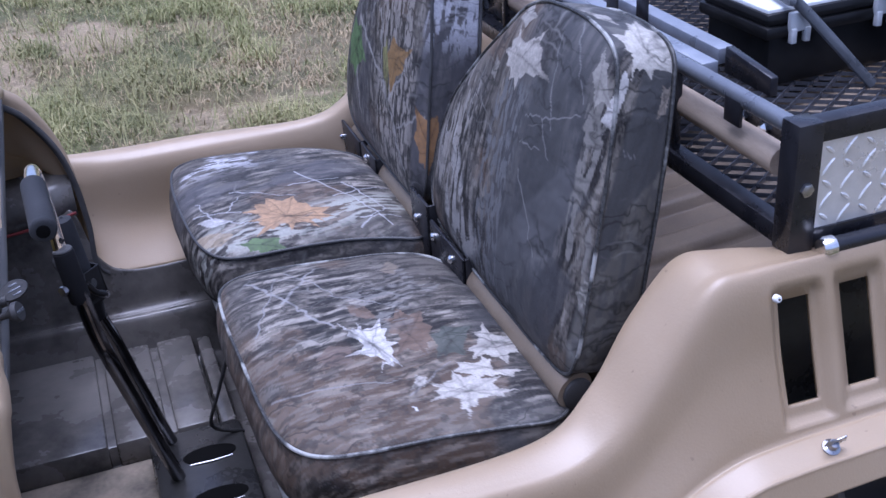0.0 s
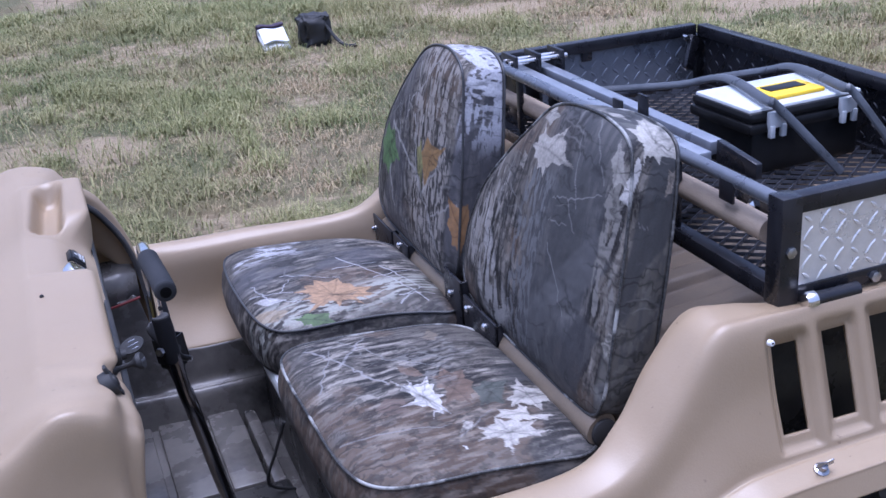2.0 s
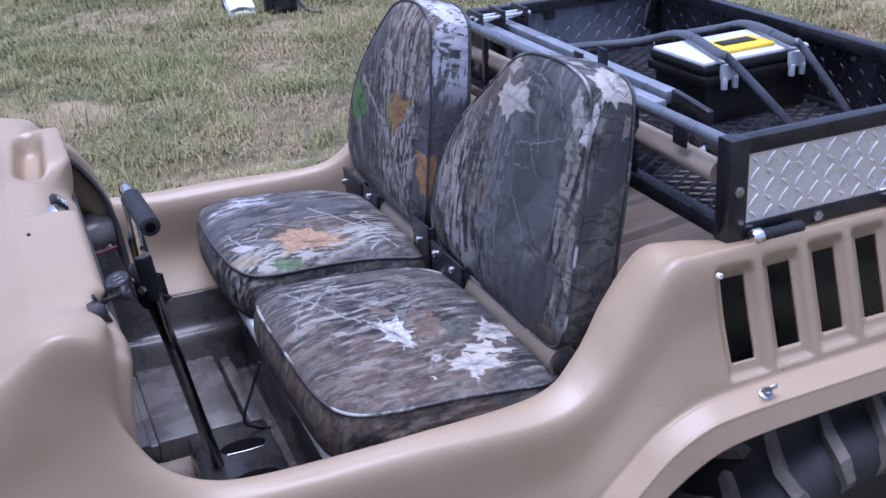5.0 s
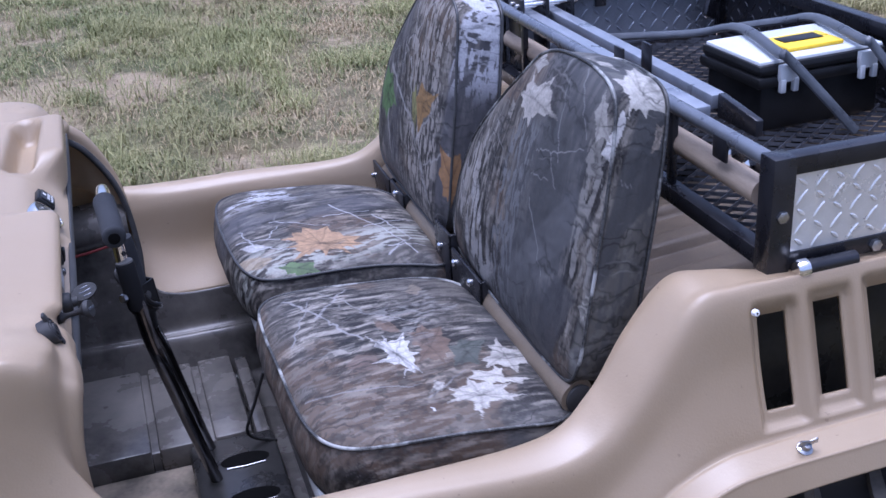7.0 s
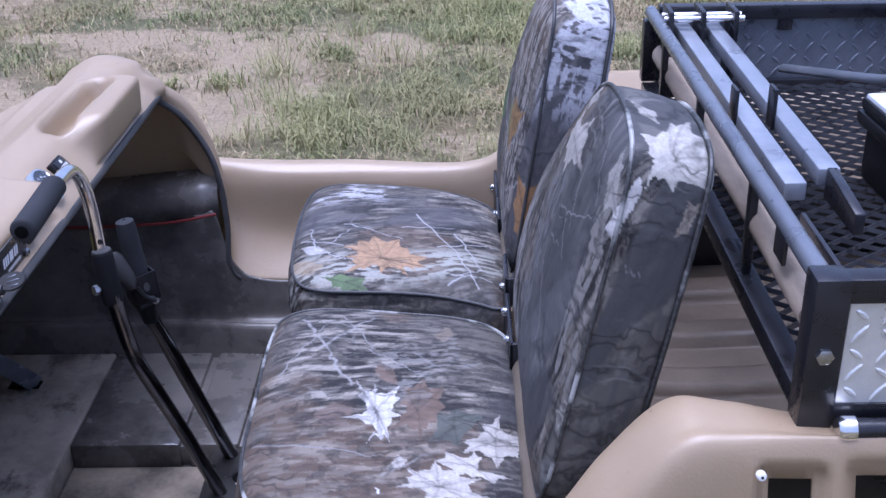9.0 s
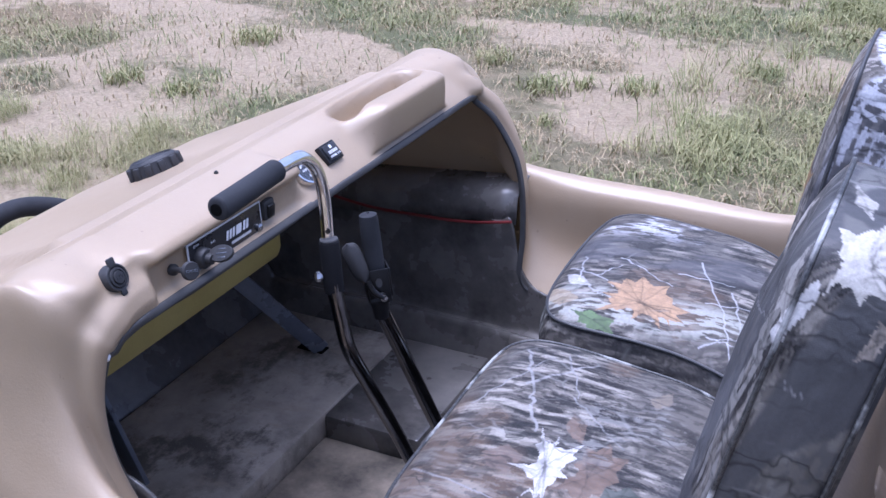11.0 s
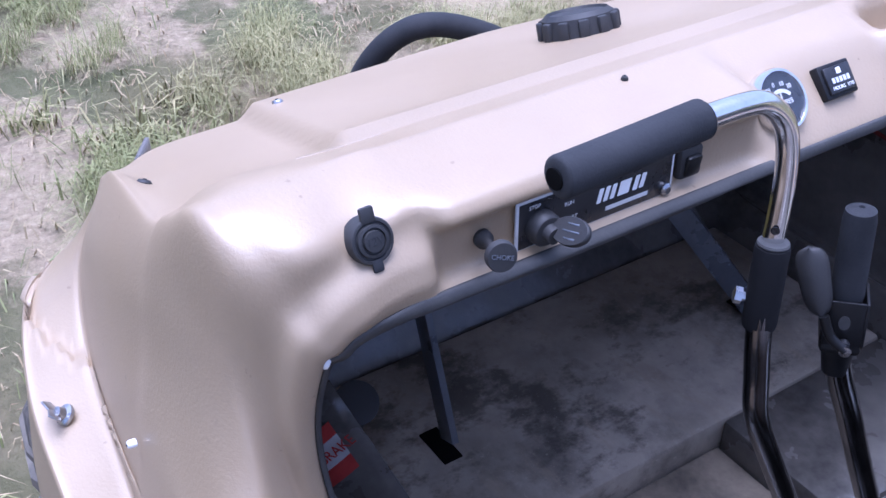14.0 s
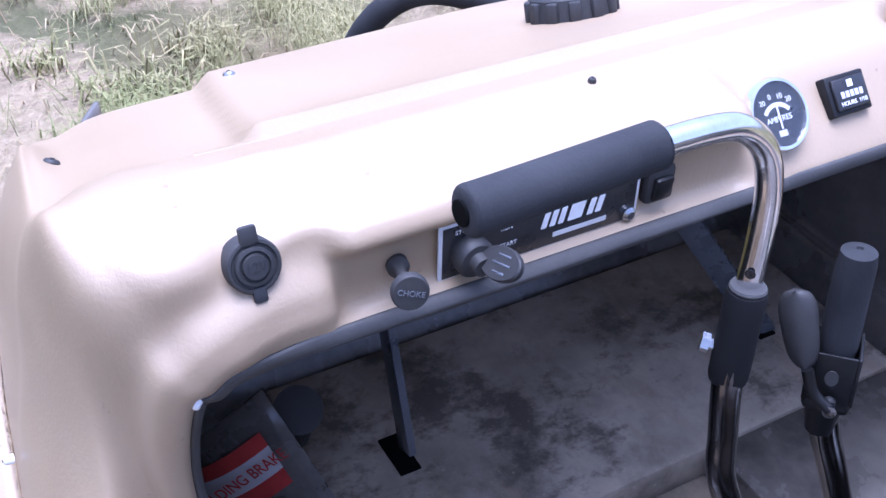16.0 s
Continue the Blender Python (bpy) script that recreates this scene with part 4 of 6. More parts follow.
brake["label"] = "black curved panel with a red and silver warning sticker"


BR = np.array((-0.444, -0.365, 0.462))
SV, WV = np.array((-0.32, -0.5, -0.62)), np.array((-0.35, -0.3, 0.8))
NV = np.cross(WV, SV) / np.linalg.norm(np.cross(WV, SV))


def curved(name, w0, w1, s0, s1, lift, mat, label=""):
    """Part of a bowed wall in the near front corner of the footwell: s runs forward, w up."""
    p = np.array([[BR + SV * s + WV * w + NV * (lift - 2.2 * (s - 0.03) ** 2) for w in np.linspace(w0, w1, 6)] for s in np.linspace(s0, s1, 16)])
    return mesh_part(name, grid_mesh(name, p), mat, brake, label)


panel = curved("panel", -0.16, 0.1, -0.03, 0.2, -0.002, BLACK_TUB)
ps = panel.modifiers.new("thickness", "SOLIDIFY")
ps.thickness = 0.004
curved("red_band", 0.0, 0.02, -0.004, 0.16, 0.002, RED, "red sticker band")
curved("silver_band", 0.02, 0.05, -0.004, 0.16, 0.002, SILVER, "silver sticker band")
curved("red_band", 0.05, 0.068, -0.004, 0.16, 0.002, RED, "red sticker band")
sx, sz = -Vector(SV).normalized(), Vector(NV)
sy = sz.cross(sx)
text_part("lettering", "HOLDING BRAKE", 0.017, Matrix.Translation(BR + SV * 0.055 + WV * 0.035 + NV * 0.004) @ Matrix((sx, sy, sz)).transposed().to_4x4(), RED, brake, "red HOLDING BRAKE lettering")
tube_part("red_wire", smooth_line([(-0.6, 0.458, 0.6), (-0.47, 0.462, 0.58), (-0.33, 0.462, 0.581), (-0.24, 0.46, 0.588), (-0.16, 0.458, 0.604)], 6), 0.003, worn("red_wire_sheath", (0.09, 0.008, 0.008), (0.16, 0.015, 0.015), 0.5), vehicle, "thin red wire along the tub", 8)
tube_part("cable", smooth_line([(0.02, 0.02, 0.5), (0.0, 0.03, 0.44), (-0.02, 0.04, 0.37), (0.03, 0.06, 0.33)], 6), 0.003, RUBBER, vehicle, "thin black cable", 8)


# ---- hand levers ----
lever = thing("steering_lever", "bent chrome and black steering lever with foam grip", "lever")
tube_part("shaft", smooth_line([(-0.163, -0.151, 0.80), (-0.158, -0.156, 0.755), (-0.153, -0.152, 0.705), (-0.145, -0.149, 0.662), (-0.134, -0.123, 0.597), (-0.115, -0.075, 0.482), (-0.086, -0.018, 0.32)], 8), 0.0105, DARK_CHROME, lever, "polished shaft with dark reflections put into its colour", 18)
tube_part("handle", smooth_line([(-0.17, -0.147, 0.815), (-0.171, -0.146, 0.86), (-0.173, -0.148, 0.9), (-0.175, -0.158, 0.93), (-0.176, -0.18, 0.95), (-0.176, -0.208, 0.956), (-0.175, -0.26, 0.957)], 8), 0.0085, CHROME, lever, "chrome bent handle", 18)
grip = smooth_line([(-0.175, -0.2465, 0.957), (-0.175, -0.249, 0.957), (-0.172, -0.30, 0.957), (-0.169, -0.356, 0.957), (-0.169, -0.366, 0.957), (-0.169, -0.3695, 0.957)], 6)
g = len(grip)
tube_part("foam_grip", grip, [0.0142 - 0.006 * max(0, 1 - (g - 1 - k) / 7) ** 2 - 0.0025 * max(0, 1 - k / 3) ** 2 for k in range(g)], FOAM, lever, "dark grey foam grip", 22)
# dark disc on the closed end paints the shade inside the tube
lathe_part("grip_end", [(0.0085, 0), (0.0085, 0.0012), (0.007, 0.0016), (0, 0.0005)], axis_pose((-0.169, -0.3698, 0.957), (0.05, -1, 0)) @ Matrix.Diagonal((0.85, 0.85, 1, 1)), HOLE_SHADE, lever, "dark disc painted as the shaded hollow of the tube end")
AX = (-0.09, 0.06, 1)
lathe_part("sleeve", [(0.0, -0.001), (0.0128, -0.001), (0.0137, 0.003), (0.0137, 0.068), (0.013, 0.071), (0.009, 0.072)], axis_pose((-0.1605, -0.154, 0.754), AX), SLEEVE, lever, "black rubber sleeve", 22)
lathe_part("sleeve_ring", [(0.0085, 0), (0.0122, 0), (0.0126, 0.0012), (0.0118, 0.0028), (0.0085, 0.003)], axis_pose((-0.167, -0.1495, 0.8255), AX), TRIM, lever, "grey worn sleeve lip")
m = axis_pose((-0.17, -0.158, 0.776), (-0.72, -0.68, 0.1)) @ Matrix.Diagonal((0.62, 0.62, 0.62, 1))
bo = lathe_part("bolt", [(0.006, -0.01), (0.006, 0.012), (0.011, 0.012), (0.011, 0.021), (0.006, 0.023), (0, 0.023)], m, ZINC, lever, "zinc clamp bolt", 6)
# flat black disc on the uncut handle paints the shade in a drilled hole
lathe_part("hole", [(0.0035, 0.0), (0.0035, 0.0006), (0, 0.0006)], axis_pose((-0.17 + 0.0051, -0.147 - 0.0068, 0.841), (0.6, -0.8, 0)), BLACK_FLAT, lever)

throttle = thing("throttle_lever", "black throttle lever with thumb plate and foam grip", "lever")
tube_part("shaft", smooth_line([(-0.15, -0.052, 0.71), (-0.148, -0.048, 0.67), (-0.136, -0.028, 0.61), (-0.118, 0.013, 0.5), (-0.085, 0.085, 0.31)], 8), 0.0115, DARK_CHROME, throttle, "black shaft", 18)
tg = axis_pose((-0.155, -0.052, 0.738), (-0.1, 0.0, 1)) @ Matrix.Diagonal((0.85, 0.85, 0.9, 1))
lathe_part("foam_grip", [(0.0155, 0), (0.0165, 0.01), (0.016, 0.085), (0.0145, 0.096), (0.003, 0.099), (0.002, 0.097), (0, 0.097)], tg, FOAM, throttle, "worn grey foam grip", 22)
box_pose = tg @ pose(0, 0, 0, 0, 0, 40)
bm = bmesh.new()
for x0, x1, y0, y1 in ((-0.021, 0.021, -0.021, -0.018), (-0.021, 0.021, 0.018, 0.021), (-0.021, -0.018, -0.018, 0.018), (0.018, 0.021, -0.018, 0.018)):
    add_box(bm, x0, x1, y0, y1, -0.038, 0.01, 0.001, box_pose)
add_box(bm, -0.02, 0.02, -0.02, 0.02, -0.05, -0.038, 0.005, box_pose)
add_lathe(bm, [(0.0, -0.085), (0.013, -0.08), (0.0155, -0.06), (0.018, -0.049), (0.0, -0.048)], box_pose, 20)
bracket_box = part("bracket", bm, BLACK_BOX, throttle, "black square bracket")
for q, turn in (((0, -0.0212, -0.012), 90), ((0.0212, 0, -0.012), 0)):
    bm = bmesh.new()
    add_lathe(bm, [(0.0075, -0.0004), (0.0075, 0.0006), (0, 0.0006)], box_pose @ Matrix.Translation(q) @ (pose(0, 0, 0, 90) if turn else pose(0, 0, 0, 0, 90)) @ Matrix.Diagonal((1, 0.75, 1, 1)), 20)
    part("bracket_hole", bm, TRIM, bracket_box, "round hole in the bracket")
arm_end = Vector((-0.13, -0.075, 0.712))
tp = np.array([[(u * (0.0105 + 0.0045 * v) * math.sqrt(max(0.0, 1 - (2 * v - 1) ** 4)) + 1e-4 * u, 0.006 * u * u - 0.012 * v * (1 - v), v * 0.062) for u in np.linspace(-1, 1, 13)] for v in np.linspace(0.0, 1, 22)])
thumb = mesh_part("thumb_plate", grid_mesh("thumb_plate", tp), RUBBER, throttle, "curved black thumb plate")
to_eye = Vector((0.55, -0.75, 0.25)).normalized()
rise = Vector((-0.12, -0.42, 1))
rise = (rise - to_eye * to_eye.dot(rise)).normalized()
thumb.matrix_world = Matrix.Translation((-0.152, -0.085, 0.735)) @ Matrix((rise.cross(to_eye), -to_eye, rise)).transposed().to_4x4()
th = thumb.modifiers.new("thickness", "SOLIDIFY")
th.thickness = 0.002
tube_part("thumb_arm", smooth_line([(-0.151, -0.084, 0.738), (-0.142, -0.082, 0.722), arm_end], 5), [0.0045] * 11, BLACK_BOX, throttle, "black arm of the thumb plate", 10)
screwm = axis_pose((-0.13, -0.075, 0.712), (0.7, -0.7, 0.1))
lathe_part("pivot_screw", [(0.005, -0.01), (0.005, 0.003), (0, 0.004)], screwm, ZINC, throttle, "", 12)


# ---- camouflage cloth ----
def lay(col, mask, tone):
    return col * (1 - mask[..., None]) + np.array(tone) * mask[..., None]


def shape(col, u, v, points, tone, seed=0, crisp=1.0, folds=True, grow=1.14):
    """A printed patch with a drawn outline: a leaf with folds and veins, or a plain blot."""
    q = np.array(points)
    if folds:
        mid, cen = (q + np.roll(q, -1, 0)) / 2, q.mean(0)
        q = cen + grow * (np.stack([q, mid + 0.24 * (cen - mid)], 1).reshape(-1, 2) - cen)
    lo, hi = q.min(0) - 0.01, q.max(0) + 0.01
    near = (u > lo[0]) & (u < hi[0]) & (v > lo[1]) & (v < hi[1])
    if not near.any():
        return col
    x, y = u[near], v[near]
    x, y = x + 0.004 * (fbm(x * 160, y * 160, seed, 3) - 0.5), y + 0.004 * (fbm(x * 160 + 9, y * 160, seed + 1, 3) - 0.5)
    inside = np.zeros(len(x), bool)
    for (x0, y0), (x1, y1) in zip(q, np.roll(q, -1, 0)):
        if y0 != y1:
            inside ^= ((y0 > y) != (y1 > y)) & (x < (x1 - x0) * (y - y0) / (y1 - y0) + x0)
    k = crisp * inside.astype(float)
    light = np.ones(len(x))
    if folds:
        c = q.mean(0)
        size = np.linalg.norm(q - c, axis=1).max()
        tips = [p for p in q[::2] if np.linalg.norm(p - c) > 0.62 * size]
        for tip in tips:
            d = (tip - c) / np.linalg.norm(tip - c)
            along, across = (x - c[0]) * d[0] + (y - c[1]) * d[1], (y - c[1]) * d[0] - (x - c[0]) * d[1]
            light -= 0.3 * np.exp(-((across / 0.0011) ** 2)) * (along > 0) + 0.14 * (across > 0) * np.exp(-((across / 0.005) ** 2)) * (along > 0)
        light = np.clip(light, 0.25, 1) * (0.72 + 0.5 * fbm(x * 120 + seed, y * 120, seed + 3, 3))
    else:
        light = 0.75 + 0.5 * fbm(x * 90, y * 90, seed + 3, 3)
    col = col.copy()
    col[near] = col[near] * (1 - k[:, None]) + np.array(tone) * light[:, None] * k[:, None]
    return col


def chips(col, u, v, mask, tone, fine=1.0, along=1, seed=0, level=0.52):
    """Short pale or dark flecks of bark within a mask, running along u (0) or v (1)."""
    p, q = (u, v) if along == 0 else (v, u)
    f = fbm(p * 38 * fine, q * 150 * fine, seed, 3)
    return lay(col, mask * step(f, level, level + 0.05), tone)


def band(u, v, a, b, wide):
    """A soft stripe from a to b."""
    a, b = np.array(a), np.array(b)
    d = b - a
    t = ((u - a[0]) * d[0] + (v - a[1]) * d[1]) / (d @ d)
    off = np.abs((u - a[0]) * d[1] - (v - a[1]) * d[0]) / np.hypot(*d) + 0.014 * (fbm(u * 30, v * 30, 7) - 0.5)
    return (1 - step(off, wide * 0.75, wide)) * step(t, -0.08, 0.02) * (1 - step(t, 0.98, 1.08))


def twig(col, u, v, a, b, width, tone, wobble=0.006, seed=1):
    a, b = np.array(a), np.array(b)
    width = 0.65 * width
    d = b - a
    t = np.clip(((u - a[0]) * d[0] + (v - a[1]) * d[1]) / (d @ d), 0, 1)
    off = (vnoise(t * 9, t * 0 + seed, seed) - 0.5) * wobble
    nrm = np.array((-d[1], d[0])) / np.hypot(*d)
    dist = np.hypot(u - a[0] - t * d[0] - off * nrm[0], v - a[1] - t * d[1] - off * nrm[1])
    return lay(col, 0.85 * (1 - step(dist, width * 0.5 * (1 - 0.5 * t), width * (1 - 0.4 * t))), tone)


def bark(u, v, seed, along=0, light=1.0):
    """Grey-brown bark print whose flakes run along u (0) or v (1)."""
    p, q = (u, v) if along == 0 else (v, u)
    q = q + 0.016 * (fbm(p * 11, q * 11, seed + 9) - 0.5)
    p = p + 0.02 * (fbm(p * 11, q * 11, seed + 19) - 0.5)
    col = np.ones((*u.shape, 3)) * np.array((0.088, 0.083, 0.078))
    col = lay(col, 0.9 * step(fbm(p * 6, q * 13, seed), 0.48, 0.54), (0.125, 0.117, 0.107))
    col = lay(col, 0.8 * step(fbm(p * 5, q * 8, seed + 3), 0.55, 0.6), (0.06, 0.06, 0.063))
    zone = step(fbm(p * 6, q * 7, seed + 31), 0.4, 0.52)
    flake = fbm(p * 26, q * 120, seed + 20, 3)
    col = lay(col, light * 0.85 * step(-flake, -0.45, -0.42) * (0.35 + 0.65 * zone), (0.215, 0.205, 0.192))
    col = lay(col, light * 0.7 * step(-flake, -0.36, -0.33) * zone, (0.36, 0.35, 0.33))
    col = lay(col, 0.95 * step(flake, 0.54, 0.57) * (0.35 + 0.65 * zone), (0.026, 0.024, 0.024))
    rim = np.exp(-(((flake - 0.455) / 0.012) ** 2))
    col = lay(col, 0.6 * rim * zone, (0.04, 0.038, 0.037))
    col = lay(col, 0.5 * step(fbm(p * 5, q * 5, seed + 40), 0.6, 0.66), (0.15, 0.108, 0.078))
    col = lay(col, 0.45 * step(fbm(p * 40, q * 210, seed + 60, 3), 0.57, 0.63), (0.2, 0.192, 0.18))
    col = lay(col, 0.5 * step(fbm(p * 70, q * 90, seed + 70, 3), 0.6, 0.65), (0.03, 0.029, 0.028))
    return np.clip(0.1 + 1.22 * (col - 0.1), 0.012, 0.8) * np.array((0.95, 0.905, 0.83))


PALE, CREAM, RUST, OLIVE = (0.62, 0.6, 0.57), (0.5, 0.47, 0.42), (0.17, 0.115, 0.08), (0.105, 0.118, 0.1)
SLATE, DUN = (0.066, 0.066, 0.066), (0.125, 0.117, 0.1)


def paint_near_seat(u, v):
    c = bark(u, v, 3, 0)
    c = lay(c, 0.75 * step(u - 0.25 * v, 0.36, 0.42) * step(fbm(u * 12, v * 12, 8), 0.35, 0.5), (0.06, 0.06, 0.062))
    for k, (p, q) in enumerate((((0.066, -0.015), (0.12, -0.141)), ((0.12, -0.141), (0.152, -0.211)), ((0.102, -0.11), (0.17, -0.02)))):
        c = twig(c, u, v, p, q, 0.0055, (0.33, 0.32, 0.31), 0.008, 2 + k)
    for k, (p, q) in enumerate((((0.126, -0.011), (0.176, -0.117)), ((0.17, -0.118), (0.262, -0.202)), ((0.04, -0.32), (0.2, -0.36)), ((0.2, -0.39), (0.27, -0.35)), ((0.05, -0.17), (0.11, -0.03)))):
        c = twig(c, u, v, p, q, 0.003, (0.27, 0.265, 0.26), 0.006, 12 + k)
    c = shape(c, u, v, [(0.109, -0.274), (0.134, -0.249), (0.159, -0.265), (0.153, -0.303), (0.126, -0.295)], (0.17, 0.125, 0.1), 3, 0.6, False)
    c = shape(c, u, v, [(0.182, -0.155), (0.205, -0.164), (0.213, -0.209), (0.198, -0.205), (0.183, -0.187)], RUST, 4, 0.75, False)
    c = shape(c, u, v, [(0.222, -0.219), (0.244, -0.205), (0.271, -0.223), (0.272, -0.263), (0.263, -0.296), (0.252, -0.307), (0.246, -0.322), (0.239, -0.309), (0.214, -0.304), (0.222, -0.282), (0.229, -0.264), (0.22, -0.254)], RUST, 5, 0.9)
    c = shape(c, u, v, [(0.268, -0.284), (0.288, -0.27), (0.323, -0.28), (0.308, -0.305), (0.291, -0.342), (0.269, -0.332), (0.259, -0.336)], OLIVE, 6, 0.9)
    c = shape(c, u, v, [(0.257, -0.077), (0.28, -0.043), (0.287, -0.077), (0.273, -0.102)], (0.2, 0.165, 0.125), 7, 0.85, False)
    flecks = step(fbm(u * 14, v * 14, 44), 0.5, 0.58) * (1 - step(np.hypot(u - 0.27, v + 0.16), 0.06, 0.12))
    c = chips(c, u, v, 0.7 * flecks, (0.24, 0.23, 0.215), 1.3, 0, 45, 0.55)
    c = shape(c, u, v, [(0.161, -0.207), (0.176, -0.225), (0.184, -0.216), (0.191, -0.233), (0.213, -0.218), (0.216, -0.244), (0.207, -0.262), (0.217, -0.281), (0.207, -0.294), (0.207, -0.329), (0.199, -0.325), (0.181, -0.33),
                        (0.194, -0.314), (0.18, -0.296), (0.151, -0.282), (0.173, -0.276), (0.176, -0.257), (0.167, -0.238)], PALE, 8)
    c = shape(c, u, v, [(0.342, -0.287), (0.344, -0.312), (0.369, -0.315), (0.369, -0.334), (0.357, -0.346), (0.337, -0.368), (0.328, -0.353), (0.309, -0.349), (0.307, -0.334), (0.324, -0.319), (0.325, -0.305)], CREAM, 9, 1.0, True, 1.36)
    c = shape(c, u, v, [(0.275, -0.373), (0.283, -0.36), (0.303, -0.369), (0.31, -0.359), (0.318, -0.367), (0.312, -0.385), (0.343, -0.394), (0.327, -0.402), (0.308, -0.394), (0.294, -0.392)], CREAM, 10, 1.0, True, 1.36)
    c = shape(c, u, v, [(0.24, -0.387), (0.253, -0.392), (0.266, -0.38), (0.28, -0.394), (0.306, -0.405), (0.298, -0.418), (0.315, -0.429), (0.299, -0.432), (0.282, -0.425), (0.271, -0.432), (0.259, -0.443), (0.256, -0.431),
                        (0.256, -0.415), (0.232, -0.412), (0.241, -0.401)], CREAM, 11, 1.0, True, 1.36)
    c = shape(c, u, v, [(0.219, -0.357), (0.231, -0.368), (0.224, -0.381), (0.205, -0.38), (0.214, -0.371)], CREAM, 12, 0.9)
    return shape(c, u, v, [(0.196, -0.412), (0.199, -0.412), (0.202, -0.421), (0.199, -0.421)], (0.7, 0.7, 0.7), 13, 1.0, False)


def paint_far_seat(u, v):
    c = bark(u, v, 57, 0)
    rear = step(v, 0.36, 0.45) * step(fbm(u * 10, v * 10, 70), 0.36, 0.48)
    c = chips(c, u, v, rear, (0.5, 0.5, 0.52), 1.2, 0, 71, 0.47)
    c = chips(c, u, v, step(v, 0.09, 0.13) * (1 - step(v, 0.17, 0.21)), (0.36, 0.36, 0.32), 1.0, 0, 75, 0.5)
    c = lay(c, 0.7 * step(v, 0.26, 0.3) * (1 - step(v, 0.36, 0.4)) * step(fbm(u * 9, v * 20, 77), 0.4, 0.5), (0.085, 0.083, 0.09))
    for k, (a, b) in enumerate((((0.083, 0.23), (0.109, 0.271)), ((0.043, 0.231), (0.097, 0.176)), ((0.097, 0.176), (0.123, 0.168)), ((0.199, 0.278), (0.287, 0.271)), ((0.296, 0.168), (0.323, 0.073)), ((0.278, 0.092), (0.334, 0.126)), ((0.283, 0.113), (0.346, 0.095)),
                                ((0.222, 0.331), (0.296, 0.168)), ((0.03, 0.26), (0.12, 0.2)), ((0.06, 0.21), (0.04, 0.3)), ((0.26, 0.2), (0.36, 0.22)), ((0.29, 0.25), (0.33, 0.13)), ((0.1, 0.3), (0.2, 0.23)))):
        c = twig(c, u, v, a, b, 0.003, (0.46, 0.46, 0.47), 0.006, 20 + k)
    c = shape(c, u, v, [(0.012, 0.196), (0.045, 0.18), (0.08, 0.152), (0.054, 0.135), (0.02, 0.16)], (0.34, 0.27, 0.18), 25, 0.7, False)
    c = shape(c, u, v, [(0.03, 0.235), (0.06, 0.225), (0.085, 0.19), (0.05, 0.195)], (0.5, 0.49, 0.48), 26, 0.7, False)
    c = shape(c, u, v, [(0.11, 0.207), (0.133, 0.22), (0.154, 0.234), (0.194, 0.223), (0.208, 0.191), (0.238, 0.166), (0.234, 0.141), (0.221, 0.13), (0.214, 0.15), (0.209, 0.124), (0.19, 0.145), (0.17, 0.132), (0.165, 0.15), (0.145, 0.141),
                        (0.12, 0.133), (0.129, 0.162), (0.113, 0.175), (0.134, 0.185)], (0.42, 0.27, 0.15), 22)
    return shape(c, u, v, [(0.081, 0.123), (0.106, 0.127), (0.144, 0.116), (0.148, 0.099), (0.115, 0.099), (0.097, 0.106)], (0.11, 0.17, 0.07), 24)


